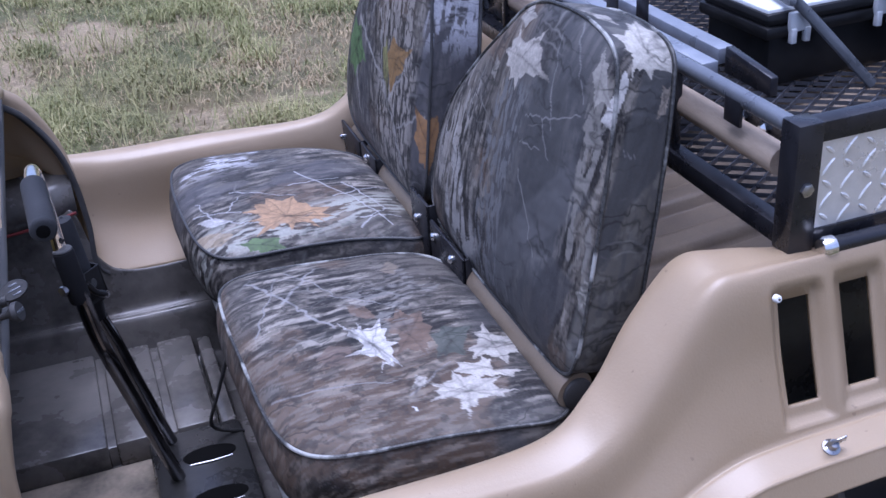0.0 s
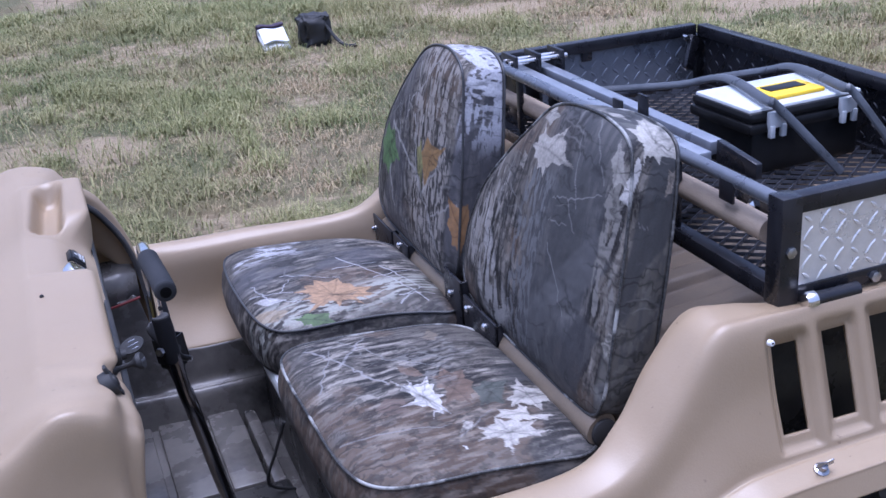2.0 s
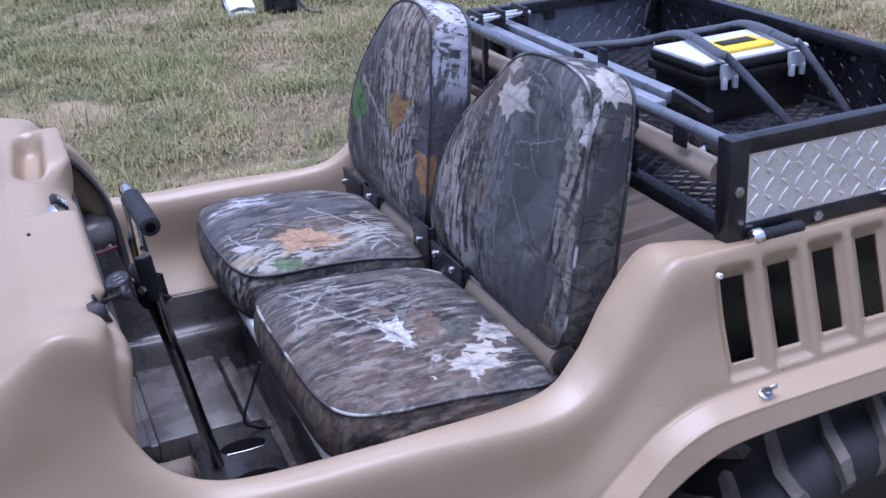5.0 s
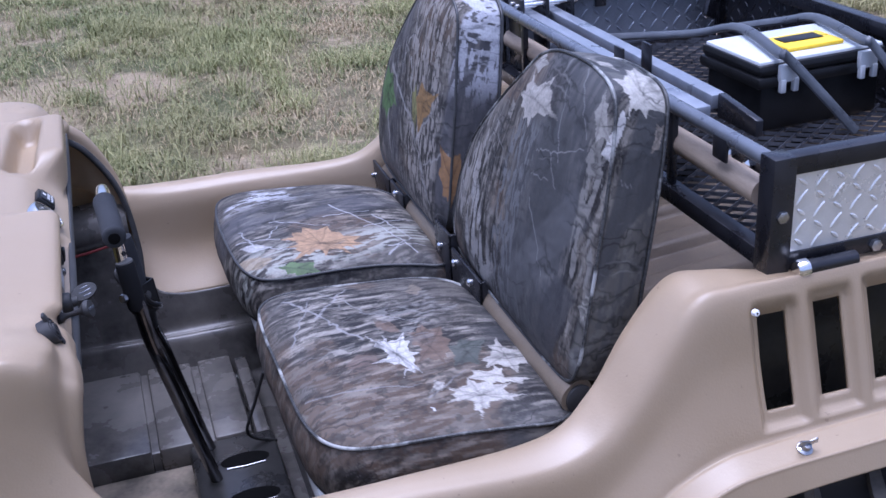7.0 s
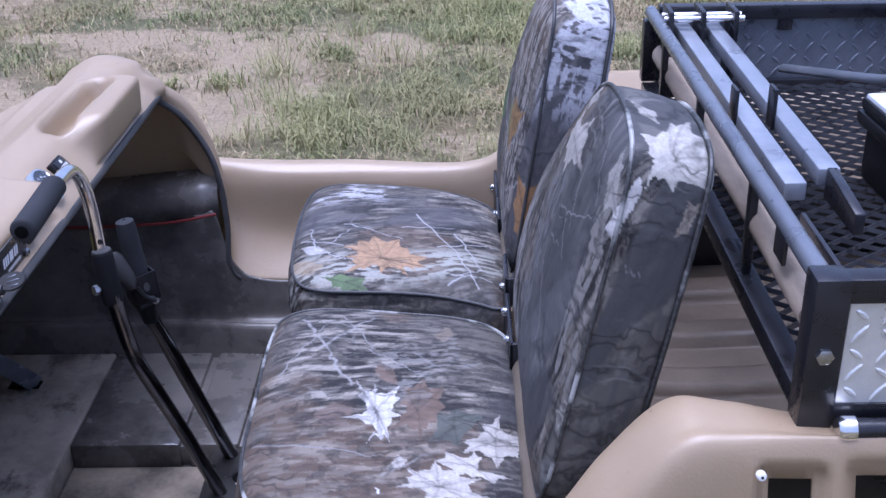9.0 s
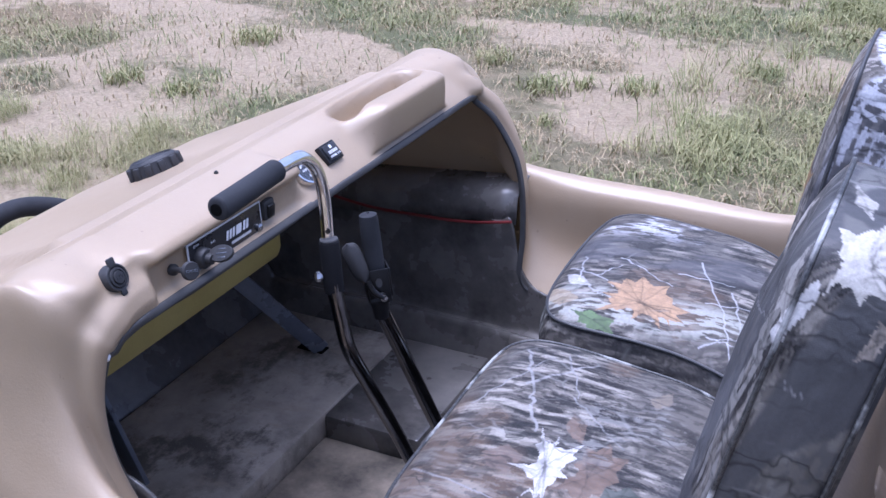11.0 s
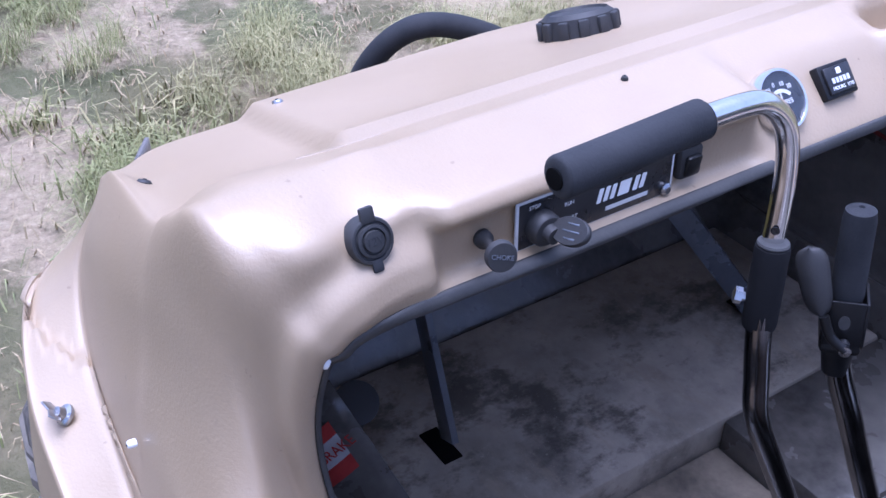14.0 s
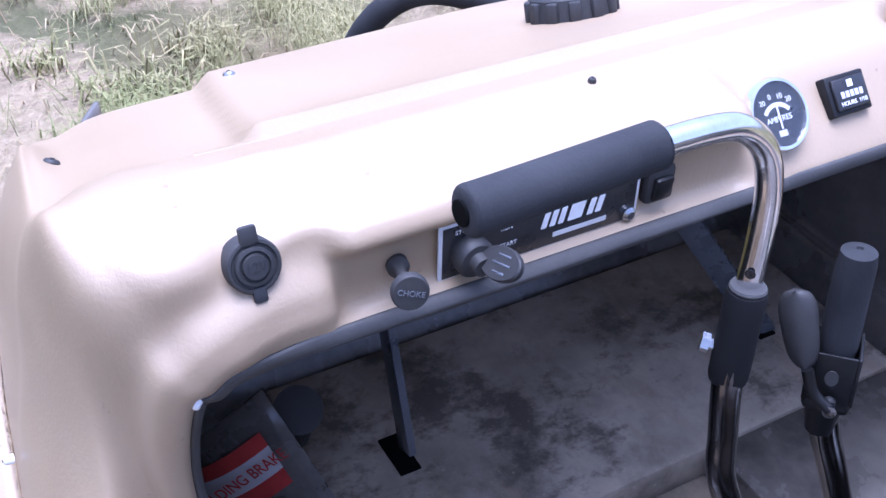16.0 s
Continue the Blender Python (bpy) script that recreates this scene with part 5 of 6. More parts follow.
def paint_near_back(u, v):
    c = bark(u, v, 88, 1, 0.6)
    plain = step(-u, 0.2, 0.26) * (1 - step(-u, 0.4, 0.43)) * step(fbm(u * 8, v * 4, 91), 0.3, 0.4)
    c = lay(c, 0.8 * plain, (0.08, 0.081, 0.084))
    c = lay(c, 0.85 * band(u, v, (-0.33, 0.36), (-0.36, 0.17), 0.045), SLATE)
    c = lay(c, 0.85 * band(u, v, (-0.42, 0.27), (-0.27, 0.08), 0.032), (0.112, 0.111, 0.112))
    c = lay(c, 0.8 * band(u, v, (-0.43, 0.16), (-0.4, 0.06), 0.03), (0.05, 0.05, 0.053))
    c = chips(c, u, v, band(u, v, (-0.418, 0.385), (-0.447, 0.17), 0.02), (0.23, 0.218, 0.195), 1.1, 1, 92, 0.49)
    c = chips(c, u, v, band(u, v, (-0.02, 0.2), (-0.16, 0.05), 0.06), (0.36, 0.345, 0.32), 0.9, 1, 93, 0.5)
    c = chips(c, u, v, band(u, v, (-0.1, 0.3), (-0.02, 0.12), 0.05), (0.3, 0.28, 0.25), 0.9, 1, 94, 0.54)
    c = chips(c, u, v, band(u, v, (-0.24, 0.33), (-0.22, 0.05), 0.05), (0.16, 0.16, 0.16), 1.4, 1, 99, 0.5)
    # outer side panel
    out = step(-u, 0.462, 0.47) + step(v, 0.447, 0.452) - step(-u, 0.462, 0.47) * step(v, 0.447, 0.452)
    c = lay(c, 0.95 * out, SLATE)
    mottle = out * step(-u + 0.42 * (0.22 - v) + 0.05 * (fbm(u * 25, v * 25, 95) - 0.5), 0.487, 0.495) * (1 - step(-u + 0.42 * (0.2 - v), 0.575, 0.585)) * step(0.39 - v, 0.0, 0.02)
    c = lay(c, 0.95 * mottle, DUN)
    c = lay(c, 0.6 * mottle * step(fbm(u * 140, v * 60, 96, 3), 0.5, 0.58), (0.075, 0.075, 0.075))
    c = lay(c, 0.5 * mottle * step(fbm(u * 60, v * 60, 98, 3), 0.56, 0.62), (0.2, 0.19, 0.165))
    c = lay(c, 0.8 * out * step(v, 0.447, 0.456) * step(fbm(u * 20, v * 20, 97), 0.4, 0.5), (0.15, 0.145, 0.13))
    for k, (a, b) in enumerate((((-0.29, 0.31), (-0.33, 0.318)), ((-0.33, 0.318), (-0.4, 0.345)), ((-0.33, 0.318), (-0.36, 0.275)), ((-0.29, 0.275), (-0.34, 0.28)), ((-0.31, 0.42), (-0.35, 0.31)), ((-0.3, 0.24), (-0.37, 0.15)), ((-0.34, 0.44), (-0.4, 0.36)), ((-0.47, 0.322), (-0.5, 0.317)))):
        c = twig(c, u, v, a, b, 0.0026, (0.24, 0.235, 0.23), 0.006, 40 + k)
    c = shape(c, u, v, [(-0.268, 0.408), (-0.276, 0.386), (-0.312, 0.361), (-0.278, 0.357), (-0.245, 0.344), (-0.24, 0.33), (-0.217, 0.336), (-0.2, 0.348), (-0.18, 0.36), (-0.195, 0.376), (-0.2, 0.395), (-0.22, 0.382), (-0.248, 0.393)], (0.46, 0.43, 0.38), 41)
    c = shape(c, u, v, [(-0.19, 0.425), (-0.2, 0.425), (-0.23, 0.418), (-0.21, 0.4), (-0.18, 0.405)], (0.4, 0.38, 0.34), 42, 0.9)
    c = shape(c, u, v, [(-0.15, 0.345), (-0.17, 0.34), (-0.165, 0.315), (-0.145, 0.32)], (0.34, 0.32, 0.28), 43, 0.8)
    c = shape(c, u, v, [(-0.43, 0.35), (-0.438, 0.415), (-0.45, 0.4), (-0.446, 0.345)], PALE, 47, 0.9, False)
    c = shape(c, u, v, [(-0.4, 0.425), (-0.415, 0.41), (-0.435, 0.37), (-0.415, 0.365), (-0.4, 0.395)], (0.4, 0.38, 0.34), 49, 0.8)
    c = shape(c, u, v, [(-0.465, 0.165), (-0.475, 0.165), (-0.478, 0.145), (-0.468, 0.13), (-0.46, 0.145)], (0.42, 0.4, 0.35), 48, 0.9)
    c = shape(c, u, v, [(-0.39, 0.45), (-0.385, 0.475), (-0.36, 0.49), (-0.345, 0.51), (-0.38, 0.525), (-0.43, 0.53), (-0.47, 0.51), (-0.505, 0.48), (-0.52, 0.46), (-0.5, 0.44), (-0.485, 0.445), (-0.475, 0.42), (-0.455, 0.43), (-0.45, 0.41), (-0.44, 0.436), (-0.42, 0.446)], (0.5, 0.475, 0.42), 44)
    c = shape(c, u, v, [(-0.3, 0.455), (-0.34, 0.46), (-0.36, 0.475), (-0.33, 0.48)], (0.45, 0.43, 0.38), 46, 0.9)
    return shape(c, u, v, [(-0.5, 0.41), (-0.512, 0.415), (-0.515, 0.38), (-0.505, 0.37)], (0.36, 0.31, 0.25), 45, 0.9)


def paint_far_back(u, v):
    c = bark(u, v, 120, 1, 0.8)
    c = lay(c, 0.6 * step(u, 0.26, 0.32) * step(fbm(u * 9, v * 6, 129), 0.34, 0.46), (0.085, 0.083, 0.092))
    c = chips(c, u, v, step(u, 0.08, 0.12) * (1 - step(u, 0.24, 0.29)), (0.34, 0.31, 0.27), 1.2, 1, 133, 0.5)
    edge = (1 - step(u, 0.088, 0.1)) + step(v, 0.447, 0.452)
    c = lay(c, 0.7 * np.clip(edge, 0, 1), (0.1, 0.098, 0.105))
    c = chips(c, u, v, np.clip(edge, 0, 1) * step(v, 0.26, 0.34), (0.52, 0.52, 0.55), 0.9, 1, 130, 0.46)
    c = chips(c, u, v, np.clip(edge, 0, 1) * step(v, 0.3, 0.4), (0.6, 0.6, 0.62), 0.7, 0, 131, 0.52)
    for k, (a, b, w) in enumerate((((0.394, 0.261), (0.234, 0.194), 0.008), ((0.234, 0.194), (0.162, 0.132), 0.009), ((0.162, 0.132), (0.122, 0.07), 0.01), ((0.273, 0.403), (0.254, 0.305), 0.005), ((0.254, 0.305), (0.235, 0.2), 0.007), ((0.19, 0.429), (0.25, 0.355), 0.004),
                                    ((0.074, 0.182), (0.149, 0.136), 0.004), ((0.273, 0.347), (0.317, 0.278), 0.004), ((0.2, 0.165), (0.13, 0.24), 0.006), ((0.31, 0.33), (0.26, 0.3), 0.004), ((0.4, 0.2), (0.36, 0.09), 0.006), ((0.34, 0.24), (0.36, 0.31), 0.003))):
        c = twig(c, u, v, a, b, w, (0.38, 0.365, 0.34), 0.01, 60 + k)
    c = shape(c, u, v, [(0.43, 0.245), (0.385, 0.24), (0.335, 0.195), (0.37, 0.185), (0.402, 0.15), (0.45, 0.16), (0.47, 0.2)], (0.11, 0.2, 0.065), 61)
    c = shape(c, u, v, [(0.222, 0.233), (0.186, 0.275), (0.148, 0.266), (0.12, 0.275), (0.143, 0.235), (0.185, 0.19)], (0.32, 0.19, 0.07), 62)
    c = shape(c, u, v, [(0.235, 0.245), (0.215, 0.265), (0.2, 0.22), (0.2, 0.18), (0.225, 0.2)], (0.28, 0.27, 0.1), 63)
    return shape(c, u, v, [(0.09, 0.185), (0.05, 0.18), (0.035, 0.15), (0.04, 0.12), (0.055, 0.09), (0.07, 0.11), (0.085, 0.14)], (0.34, 0.19, 0.08), 64)


cm, cn, cl, cb = material("camouflage_vinyl", 0.5)
ca = cn.new("ShaderNodeAttribute")
ca.attribute_name = "print"
cf = noise_tex(cn, cl, 260, 3, 0.6)
cl.new(mix(cn, cl, ramp(cn, cl, cf.outputs[0], ((0.35, (0, 0, 0)), (0.75, (0.35, 0.35, 0.35)))).outputs[0], mix(cn, cl, 0.12, ca.outputs["Color"], (0.02, 0.02, 0.02)), (0.085, 0.085, 0.088)), cb.inputs["Base Color"])


# printed bark: fine dark cracks and thin pale twigs
def print_lines(scale, stretch, width, tone, amount, low, high):
    wob = noise_tex(cn, cl, scale * 0.6, 3, 0.6)
    shift = cn.new("ShaderNodeVectorMath")
    shift.operation = "MULTIPLY_ADD"
    shift.inputs[1].default_value = (0.09, 0.09, 0.0)
    at = cn.new("ShaderNodeTexCoord")
    cl.new(wob.outputs["Color"], shift.inputs[0])
    cl.new(at.outputs["Object"], shift.inputs[2])
    mp = cn.new("ShaderNodeMapping")
    mp.inputs["Scale"].default_value = stretch
    cl.new(shift.outputs[0], mp.inputs["Vector"])
    vo = cn.new("ShaderNodeTexVoronoi")
    vo.feature = "DISTANCE_TO_EDGE"
    vo.inputs["Scale"].default_value = scale
    cl.new(mp.outputs[0], vo.inputs["Vector"])
    line = ramp(cn, cl, vo.outputs["Distance"], ((0.0, (1, 1, 1)), (width, (0, 0, 0))))
    part_of = ramp(cn, cl, noise_tex(cn, cl, 11, 3, 0.6).outputs[0], ((low, (0, 0, 0)), (high, (amount, amount, amount))))
    both = cn.new("ShaderNodeMath")
    both.operation = "MULTIPLY"
    cl.new(line.outputs[0], both.inputs[0])
    cl.new(part_of.outputs[0], both.inputs[1])
    cl.new(mix(cn, cl, both.outputs[0], cb.inputs["Base Color"].links[0].from_socket, tone), cb.inputs["Base Color"])


print_lines(26, (0.35, 1.3, 0.12), 0.09, (0.012, 0.012, 0.012), 0.65, 0.42, 0.57)
print_lines(13, (0.6, 1.2, 0.12), 0.03, (0.25, 0.245, 0.23), 0.45, 0.53, 0.64)
faded = cn.new("ShaderNodeHueSaturation")
faded.inputs["Value"].default_value = 0.92
cl.new(cb.inputs["Base Color"].links[0].from_socket, faded.inputs["Color"])
cl.new(faded.outputs[0], cb.inputs["Base Color"])
cw = noise_tex(cn, cl, 900, 2, 0.5)
bump(cn, cl, cb, cw.outputs[0], 0.35, 0.0005)
cb.inputs["Roughness"].default_value = 0.62
cb.inputs["Specular IOR Level"].default_value = 0.24
CAMO = cm
PIPE_LIGHT = worn("pale_worn_piping", (0.008, 0.008, 0.008), (0.34, 0.34, 0.32), 0.5, scale=9)
worn_spots = [k for k in PIPE_LIGHT.node_tree.nodes if k.type == "VALTORGB"][0].color_ramp.elements
worn_spots[0].position, worn_spots[1].position = 0.52, 0.6
PIPE_DARK = worn("dark_piping", (0.015, 0.015, 0.015), (0.06, 0.06, 0.06), 0.5, scale=25)


def cushion_rings(outline, thick, crown, power, bulge, taper, wrinkle):
    """Rings of a stuffed cushion from the middle of its face over the welt and down the side; with its outline, the outline's
    outward directions and the flat coordinates of the printed cloth."""
    o = smooth_line(outline, 30, closed=True)
    taper = np.array(taper)
    cen = o.mean(0)
    rings = []
    ks = np.concatenate([np.linspace(0, 0.9, 122), np.linspace(0.905, 1.0, 16)])
    for k in ks:
        q = cen + k * (o - cen)
        w = wrinkle * (fbm(q[:, 0] * 16, q[:, 1] * 16, 5) - 0.5) * 2 * (1 - k**4)
        rings.append(np.c_[q, crown * (1 - k**power) - 0.008 * k**14 + w])
    nrm = np.c_[np.gradient(o[:, 1]), -np.gradient(o[:, 0])]
    nrm = nrm / np.linalg.norm(nrm, axis=1)[:, None]
    if ((o - cen) * nrm).sum() < 0:
        nrm = -nrm
    run = np.arange(len(o)) / len(o)
    for s in np.linspace(0.03, 1, 48):
        sag = 0.003 * (fbm(60 * run, 0 * run + 5 * s, 6, 3) - 0.5) * math.sin(math.pi * s)
        pin = bulge * math.sin(math.pi * s) - 0.012 * max(0, s - 0.85) / 0.15
        rings.append(np.c_[o + nrm * (pin + sag)[:, None] - nrm * taper * s, np.full(len(o), -0.008 - s * (thick - 0.008))])
    rings.append(np.c_[cen + 0.5 * (o - cen), np.full(len(o), -thick)])
    rings.append(np.c_[cen + 0.02 * (o - cen), np.full(len(o), -thick)])
    p = np.array(rings).transpose(1, 0, 2)
    side = np.clip(-0.008 - p[..., 2], 0, None)
    flat = p[..., :2] + nrm[:, None, :] * side[..., None] * (1 + taper[None, None, :] / thick)
    return p, o, nrm, flat


def cushion(name, outline, thick, crown, place, paint, parent, label, piping, bulge=0.012, wrinkle=0.0025, power=3.2, taper=(0.0, 0.0)):
    """A stuffed cushion with welted edges: face towards local z, outline in local x and y; paint takes cloth coordinates."""
    p, o, nrm, flat = cushion_rings(outline, thick, crown, power, bulge, taper, wrinkle)
    me = grid_mesh(name, p, closed_u=True)
    uv = flat.reshape(-1, 2)
    col = paint(uv[:, 0], uv[:, 1])
    att = me.color_attributes.new("print", "FLOAT_COLOR", "POINT")
    att.data.foreach_set("color", np.c_[col, np.ones(len(col))].astype(np.float32).ravel())
    ob = mesh_part(name, me, CAMO, parent, label)
    ob.matrix_world = place
    pl = np.c_[o + nrm * 0.001, np.full(len(o), -0.0075)]
    tube_part("piping", pl[::2], 0.0026, piping, ob, "", 8, True)
    pb = np.c_[o + nrm * (0.001 - np.array(taper)), np.full(len(o), -thick + 0.008)]
    tube_part("piping", pb[::2], 0.003, piping if taper[0] else PIPE_DARK, ob, "", 8, True)
    return ob


# outlines: the cushions splay a little towards the rear; a backrest's outer edge is upright, its inner edge slants to the top
SEAT_NEAR = [(0.021, -0.1), (0.024, -0.2), (0.026, -0.3), (0.033, -0.37), (0.05, -0.415), (0.08, -0.44), (0.13, -0.452), (0.22, -0.462), (0.3, -0.477), (0.345, -0.487), (0.372, -0.478), (0.385, -0.45), (0.39, -0.4),
             (0.392, -0.3), (0.39, -0.2), (0.38, -0.115), (0.36, -0.05), (0.33, -0.012), (0.28, 0.01), (0.22, 0.022), (0.15, 0.034), (0.1, 0.039), (0.06, 0.035), (0.035, 0.015), (0.024, -0.02)]
SEAT_FAR = [(0.012, 0.38), (0.014, 0.28), (0.02, 0.2), (0.03, 0.15), (0.05, 0.115), (0.085, 0.1), (0.13, 0.097), (0.2, 0.092), (0.26, 0.08), (0.32, 0.055), (0.35, 0.038), (0.366, 0.045), (0.372, 0.09),
            (0.374, 0.17), (0.374, 0.26), (0.37, 0.34), (0.358, 0.395), (0.33, 0.44), (0.28, 0.48), (0.22, 0.505), (0.15, 0.522), (0.1, 0.53), (0.06, 0.527), (0.03, 0.505), (0.017, 0.46)]
BACK_NEAR = [(-0.295, 0.028), (-0.193, 0.028), (-0.063, 0.03), (0.005, 0.04), (0.038, 0.065), (0.05, 0.105), (0.046, 0.165), (0.011, 0.24), (-0.055, 0.312), (-0.126, 0.375), (-0.179, 0.418), (-0.23, 0.437), (-0.295, 0.444),
             (-0.35, 0.443), (-0.397, 0.434), (-0.424, 0.415), (-0.436, 0.385), (-0.446, 0.345), (-0.46, 0.265), (-0.47, 0.18), (-0.478, 0.11), (-0.478, 0.065), (-0.46, 0.036), (-0.39, 0.028)]
BACK_FAR = [(0.207, 0.028), (0.285, 0.028), (0.409, 0.03), (0.474, 0.04), (0.507, 0.065), (0.519, 0.105), (0.515, 0.165), (0.484, 0.24), (0.424, 0.312), (0.356, 0.375), (0.301, 0.418), (0.253, 0.437), (0.206, 0.444),
            (0.167, 0.443), (0.134, 0.434), (0.108, 0.415), (0.097, 0.385), (0.089, 0.345), (0.075, 0.265), (0.066, 0.18), (0.058, 0.11), (0.057, 0.065), (0.076, 0.036), (0.14, 0.028)]


def back_place(x, z, lean, yaw=0.0):
    """Local x along +y, local y up the backrest, local z towards the front."""
    a = radians(lean)
    up, out = Vector((math.sin(a), 0, math.cos(a))), Vector((-math.cos(a), 0, math.sin(a)))
    return Matrix.Translation((x, 0, z)) @ Matrix((Vector((0, -1, 0)), up, out)).transposed().to_4x4()


def mirrored(fn):
    return lambda u, v: fn(-u, v)


def bracket(seat, y0, y1, z0, z1, bolts):
    """A folded hinge plate between cushion and backrest, with bright bolts."""
    bm = bmesh.new()
    add_box(bm, 0.362, 0.368, y0, y1, z0, z1, 0.002)
    add_box(bm, 0.362, 0.4, y0, y0 + 0.006, z0, z1, 0.002)
    b = part("hinge_bracket", bm, BLACK_PAINT, seat, "black steel hinge bracket")
    for y, z in bolts:
        lathe_part("bracket_bolt", [(0.007, -0.002), (0.007, 0.004), (0.004, 0.007), (0, 0.007)], axis_pose((0.362, y, z), (-1, 0, 0.1)), CHROME, b, "bright bolt", 14)


def build_seat(cy, paint_seat, paint_back, pipe, label, plates):
    s = thing("vehicle_seat", label, "seat", "cockpit seats")
    cushion("seat_cushion", SEAT_NEAR if cy < 0 else SEAT_FAR, 0.105, 0.02, Matrix.Translation((0, 0, 0.637)), paint_seat, s, "padded camouflage seat cushion", pipe)
    edge, at, lean, puff, power, taper = (BACK_NEAR, 0.364, 13, 0.026, 2.3, 0.018) if cy < 0 else (BACK_FAR, 0.362, 8.8, 0.018, 3.0, 0.012)
    cushion("backrest", np.array(edge) * (-1, 1), 0.1, puff, back_place(at, 0.64, lean), mirrored(paint_back), s, "padded camouflage backrest", pipe, 0.004, 0.0035, power, (taper, 0.004))
    bm = bmesh.new()
    add_box(bm, 0.03, 0.39, cy - 0.205, cy + 0.205, 0.5, 0.535, 0.008)
    part("seat_base", bm, GREY_LID, s, "pale plastic seat base")
    for plate in plates:
        bracket(s, *plate)
    return s


build_seat(-0.215, paint_near_seat, paint_near_back, PIPE_LIGHT, "grey bark camouflage padded seat with white leaf print", ((-0.155, -0.008, 0.6, 0.682, ((-0.03, 0.662), (-0.11, 0.662))), (0.0, 0.085, 0.56, 0.7, ((0.05, 0.66),))))
build_seat(0.27, paint_far_seat, paint_far_back, PIPE_DARK, "grey twig camouflage padded seat with orange leaf print", ((0.29, 0.385, 0.6, 0.664, ((0.34, 0.65),)), (0.395, 0.56, 0.57, 0.66, ((0.52, 0.625),))))
bm = bmesh.new()
add_tube(bm, [(0.388, 0.5, 0.633), (0.388, 0.0, 0.642), (0.388, -0.47, 0.652)], 0.026, 20, squash=0.75)
part("cross_bar", bm, worn("brown_tan_paint", (0.13, 0.1, 0.068), (0.22, 0.175, 0.12), 0.45, scale=8), vehicle, "tan painted cross bar behind the seats")
lathe_part("bar_end", [(0.0235, -0.02), (0.0235, 0.012), (0.018, 0.016), (0, 0.016)], axis_pose((0.392, -0.468, 0.646), (0, -1, 0)) @ Matrix.Diagonal((0.85, 0.95, 0.6, 1)), RUBBER, vehicle, "black bar end")


# ---- cargo rack ----
RX0, RX1, RY0, RY1, RZ0, RZ1 = 0.618, 1.16, -0.555, 0.47, 0.828, 0.985
rack = thing("cargo_rack", "black steel cargo rack with tread plate sides", "rack")


def rail(name, a, b, w, d, mat=BLACK_PAINT, label=""):
    a, b = Vector(a), Vector(b)
    bm = bmesh.new()
    add_box(bm, -w / 2, w / 2, -d / 2, d / 2, 0, (b - a).length, 0.002, axis_pose(a, b - a))
    return part(name, bm, mat, rack, label)


def square_rail(name, x0, x1, y0, y1, z0, z1):
    bm = bmesh.new()
    add_box(bm, x0, x1, y0, y1, z0, z1, 0.002)
    return part(name, bm, BLACK_PAINT, rack)


T = 0.025
for z in (RZ0, RZ1 - T):
    square_rail("side_rail", RX0 + T, RX1 - T, RY0, RY0 + T, z, z + T)
    square_rail("side_rail", RX0 + T, RX1 - T, RY1 - T, RY1, z, z + T)
    square_rail("rear_rail", RX1 - T, RX1, RY0 + T, RY1 - T, z, z + T)
square_rail("front_rail", RX0, RX0 + T, RY0 + 0.03, RY1 - T, RZ0, RZ0 + T)
tube_part("front_bar", [(RX0 + 0.012, RY0 + 0.01, RZ1 - 0.012), (RX0 + 0.012, RY1 - 0.01, RZ1 - 0.012)], 0.011, STEEL_BLUE, rack, "grey round front bar", 14)
for y in (-0.28, 0.02, 0.3):
    square_rail("front_strut", RX0 + 0.006, RX0 + 0.016, y - 0.008, y + 0.008, RZ0 + T, RZ1 - 0.02)
square_rail("post", RX0 - 0.003, RX0 + 0.03, RY0 - 0.003, RY0 + 0.03, RZ0 - 0.002, RZ1 + 0.001)
square_rail("post", RX0, RX0 + T, RY1 - T, RY1, RZ0 + T, RZ1 - T)
square_rail("post", RX1 - T, RX1, RY0, RY0 + T, RZ0 + T, RZ1 - T)
square_rail("post", RX1 - T, RX1, RY1 - T, RY1, RZ0 + T, RZ1 - T)


def tread_plate(name, u0, u1, v0, v1, to_world, mat, label, pitch=0.027):
    """A sheet with raised bars set in alternate directions."""
    bm = bmesh.new()
    add_box(bm, u0, u1, v0, v1, -0.0015, 0.0015, 0.0)
    nu, nv = int((u1 - u0) / pitch), int((v1 - v0) / pitch * 1.15)
    for i in range(nu + 1):
        for j in range(nv + 1):
            cu, cv = u0 + 0.012 + i * (u1 - u0 - 0.024) / max(nu, 1), v0 + 0.012 + j * (v1 - v0 - 0.024) / max(nv, 1)
            turn, ln = (52, 0.0135) if (i + j) % 2 else (-38, 0.0085)
            m = Matrix.Translation((cu, cv, 0.0013)) @ pose(0, 0, 0, 0, 0, turn)
            ring = [bm.verts.new(m @ Vector((ln * math.cos(q), 0.0032 * math.sin(q), 0))) for q in np.arange(8) * math.pi / 4]
            top = [bm.verts.new(m @ Vector((0.75 * ln * math.cos(q), 0.0014 * math.sin(q), 0.0018))) for q in np.arange(8) * math.pi / 4]
            for k in range(8):
                bm.faces.new((ring[k], ring[(k + 1) % 8], top[(k + 1) % 8], top[k]))
            bm.faces.new(top)
    bmesh.ops.transform(bm, matrix=to_world, verts=bm.verts)
    return part(name, bm, mat, rack, label)


def plane_pose(origin, ux, uy):
    ux, uy = Vector(ux), Vector(uy)
    return Matrix.Translation(origin) @ Matrix((ux, uy, ux.cross(uy))).transposed().to_4x4()


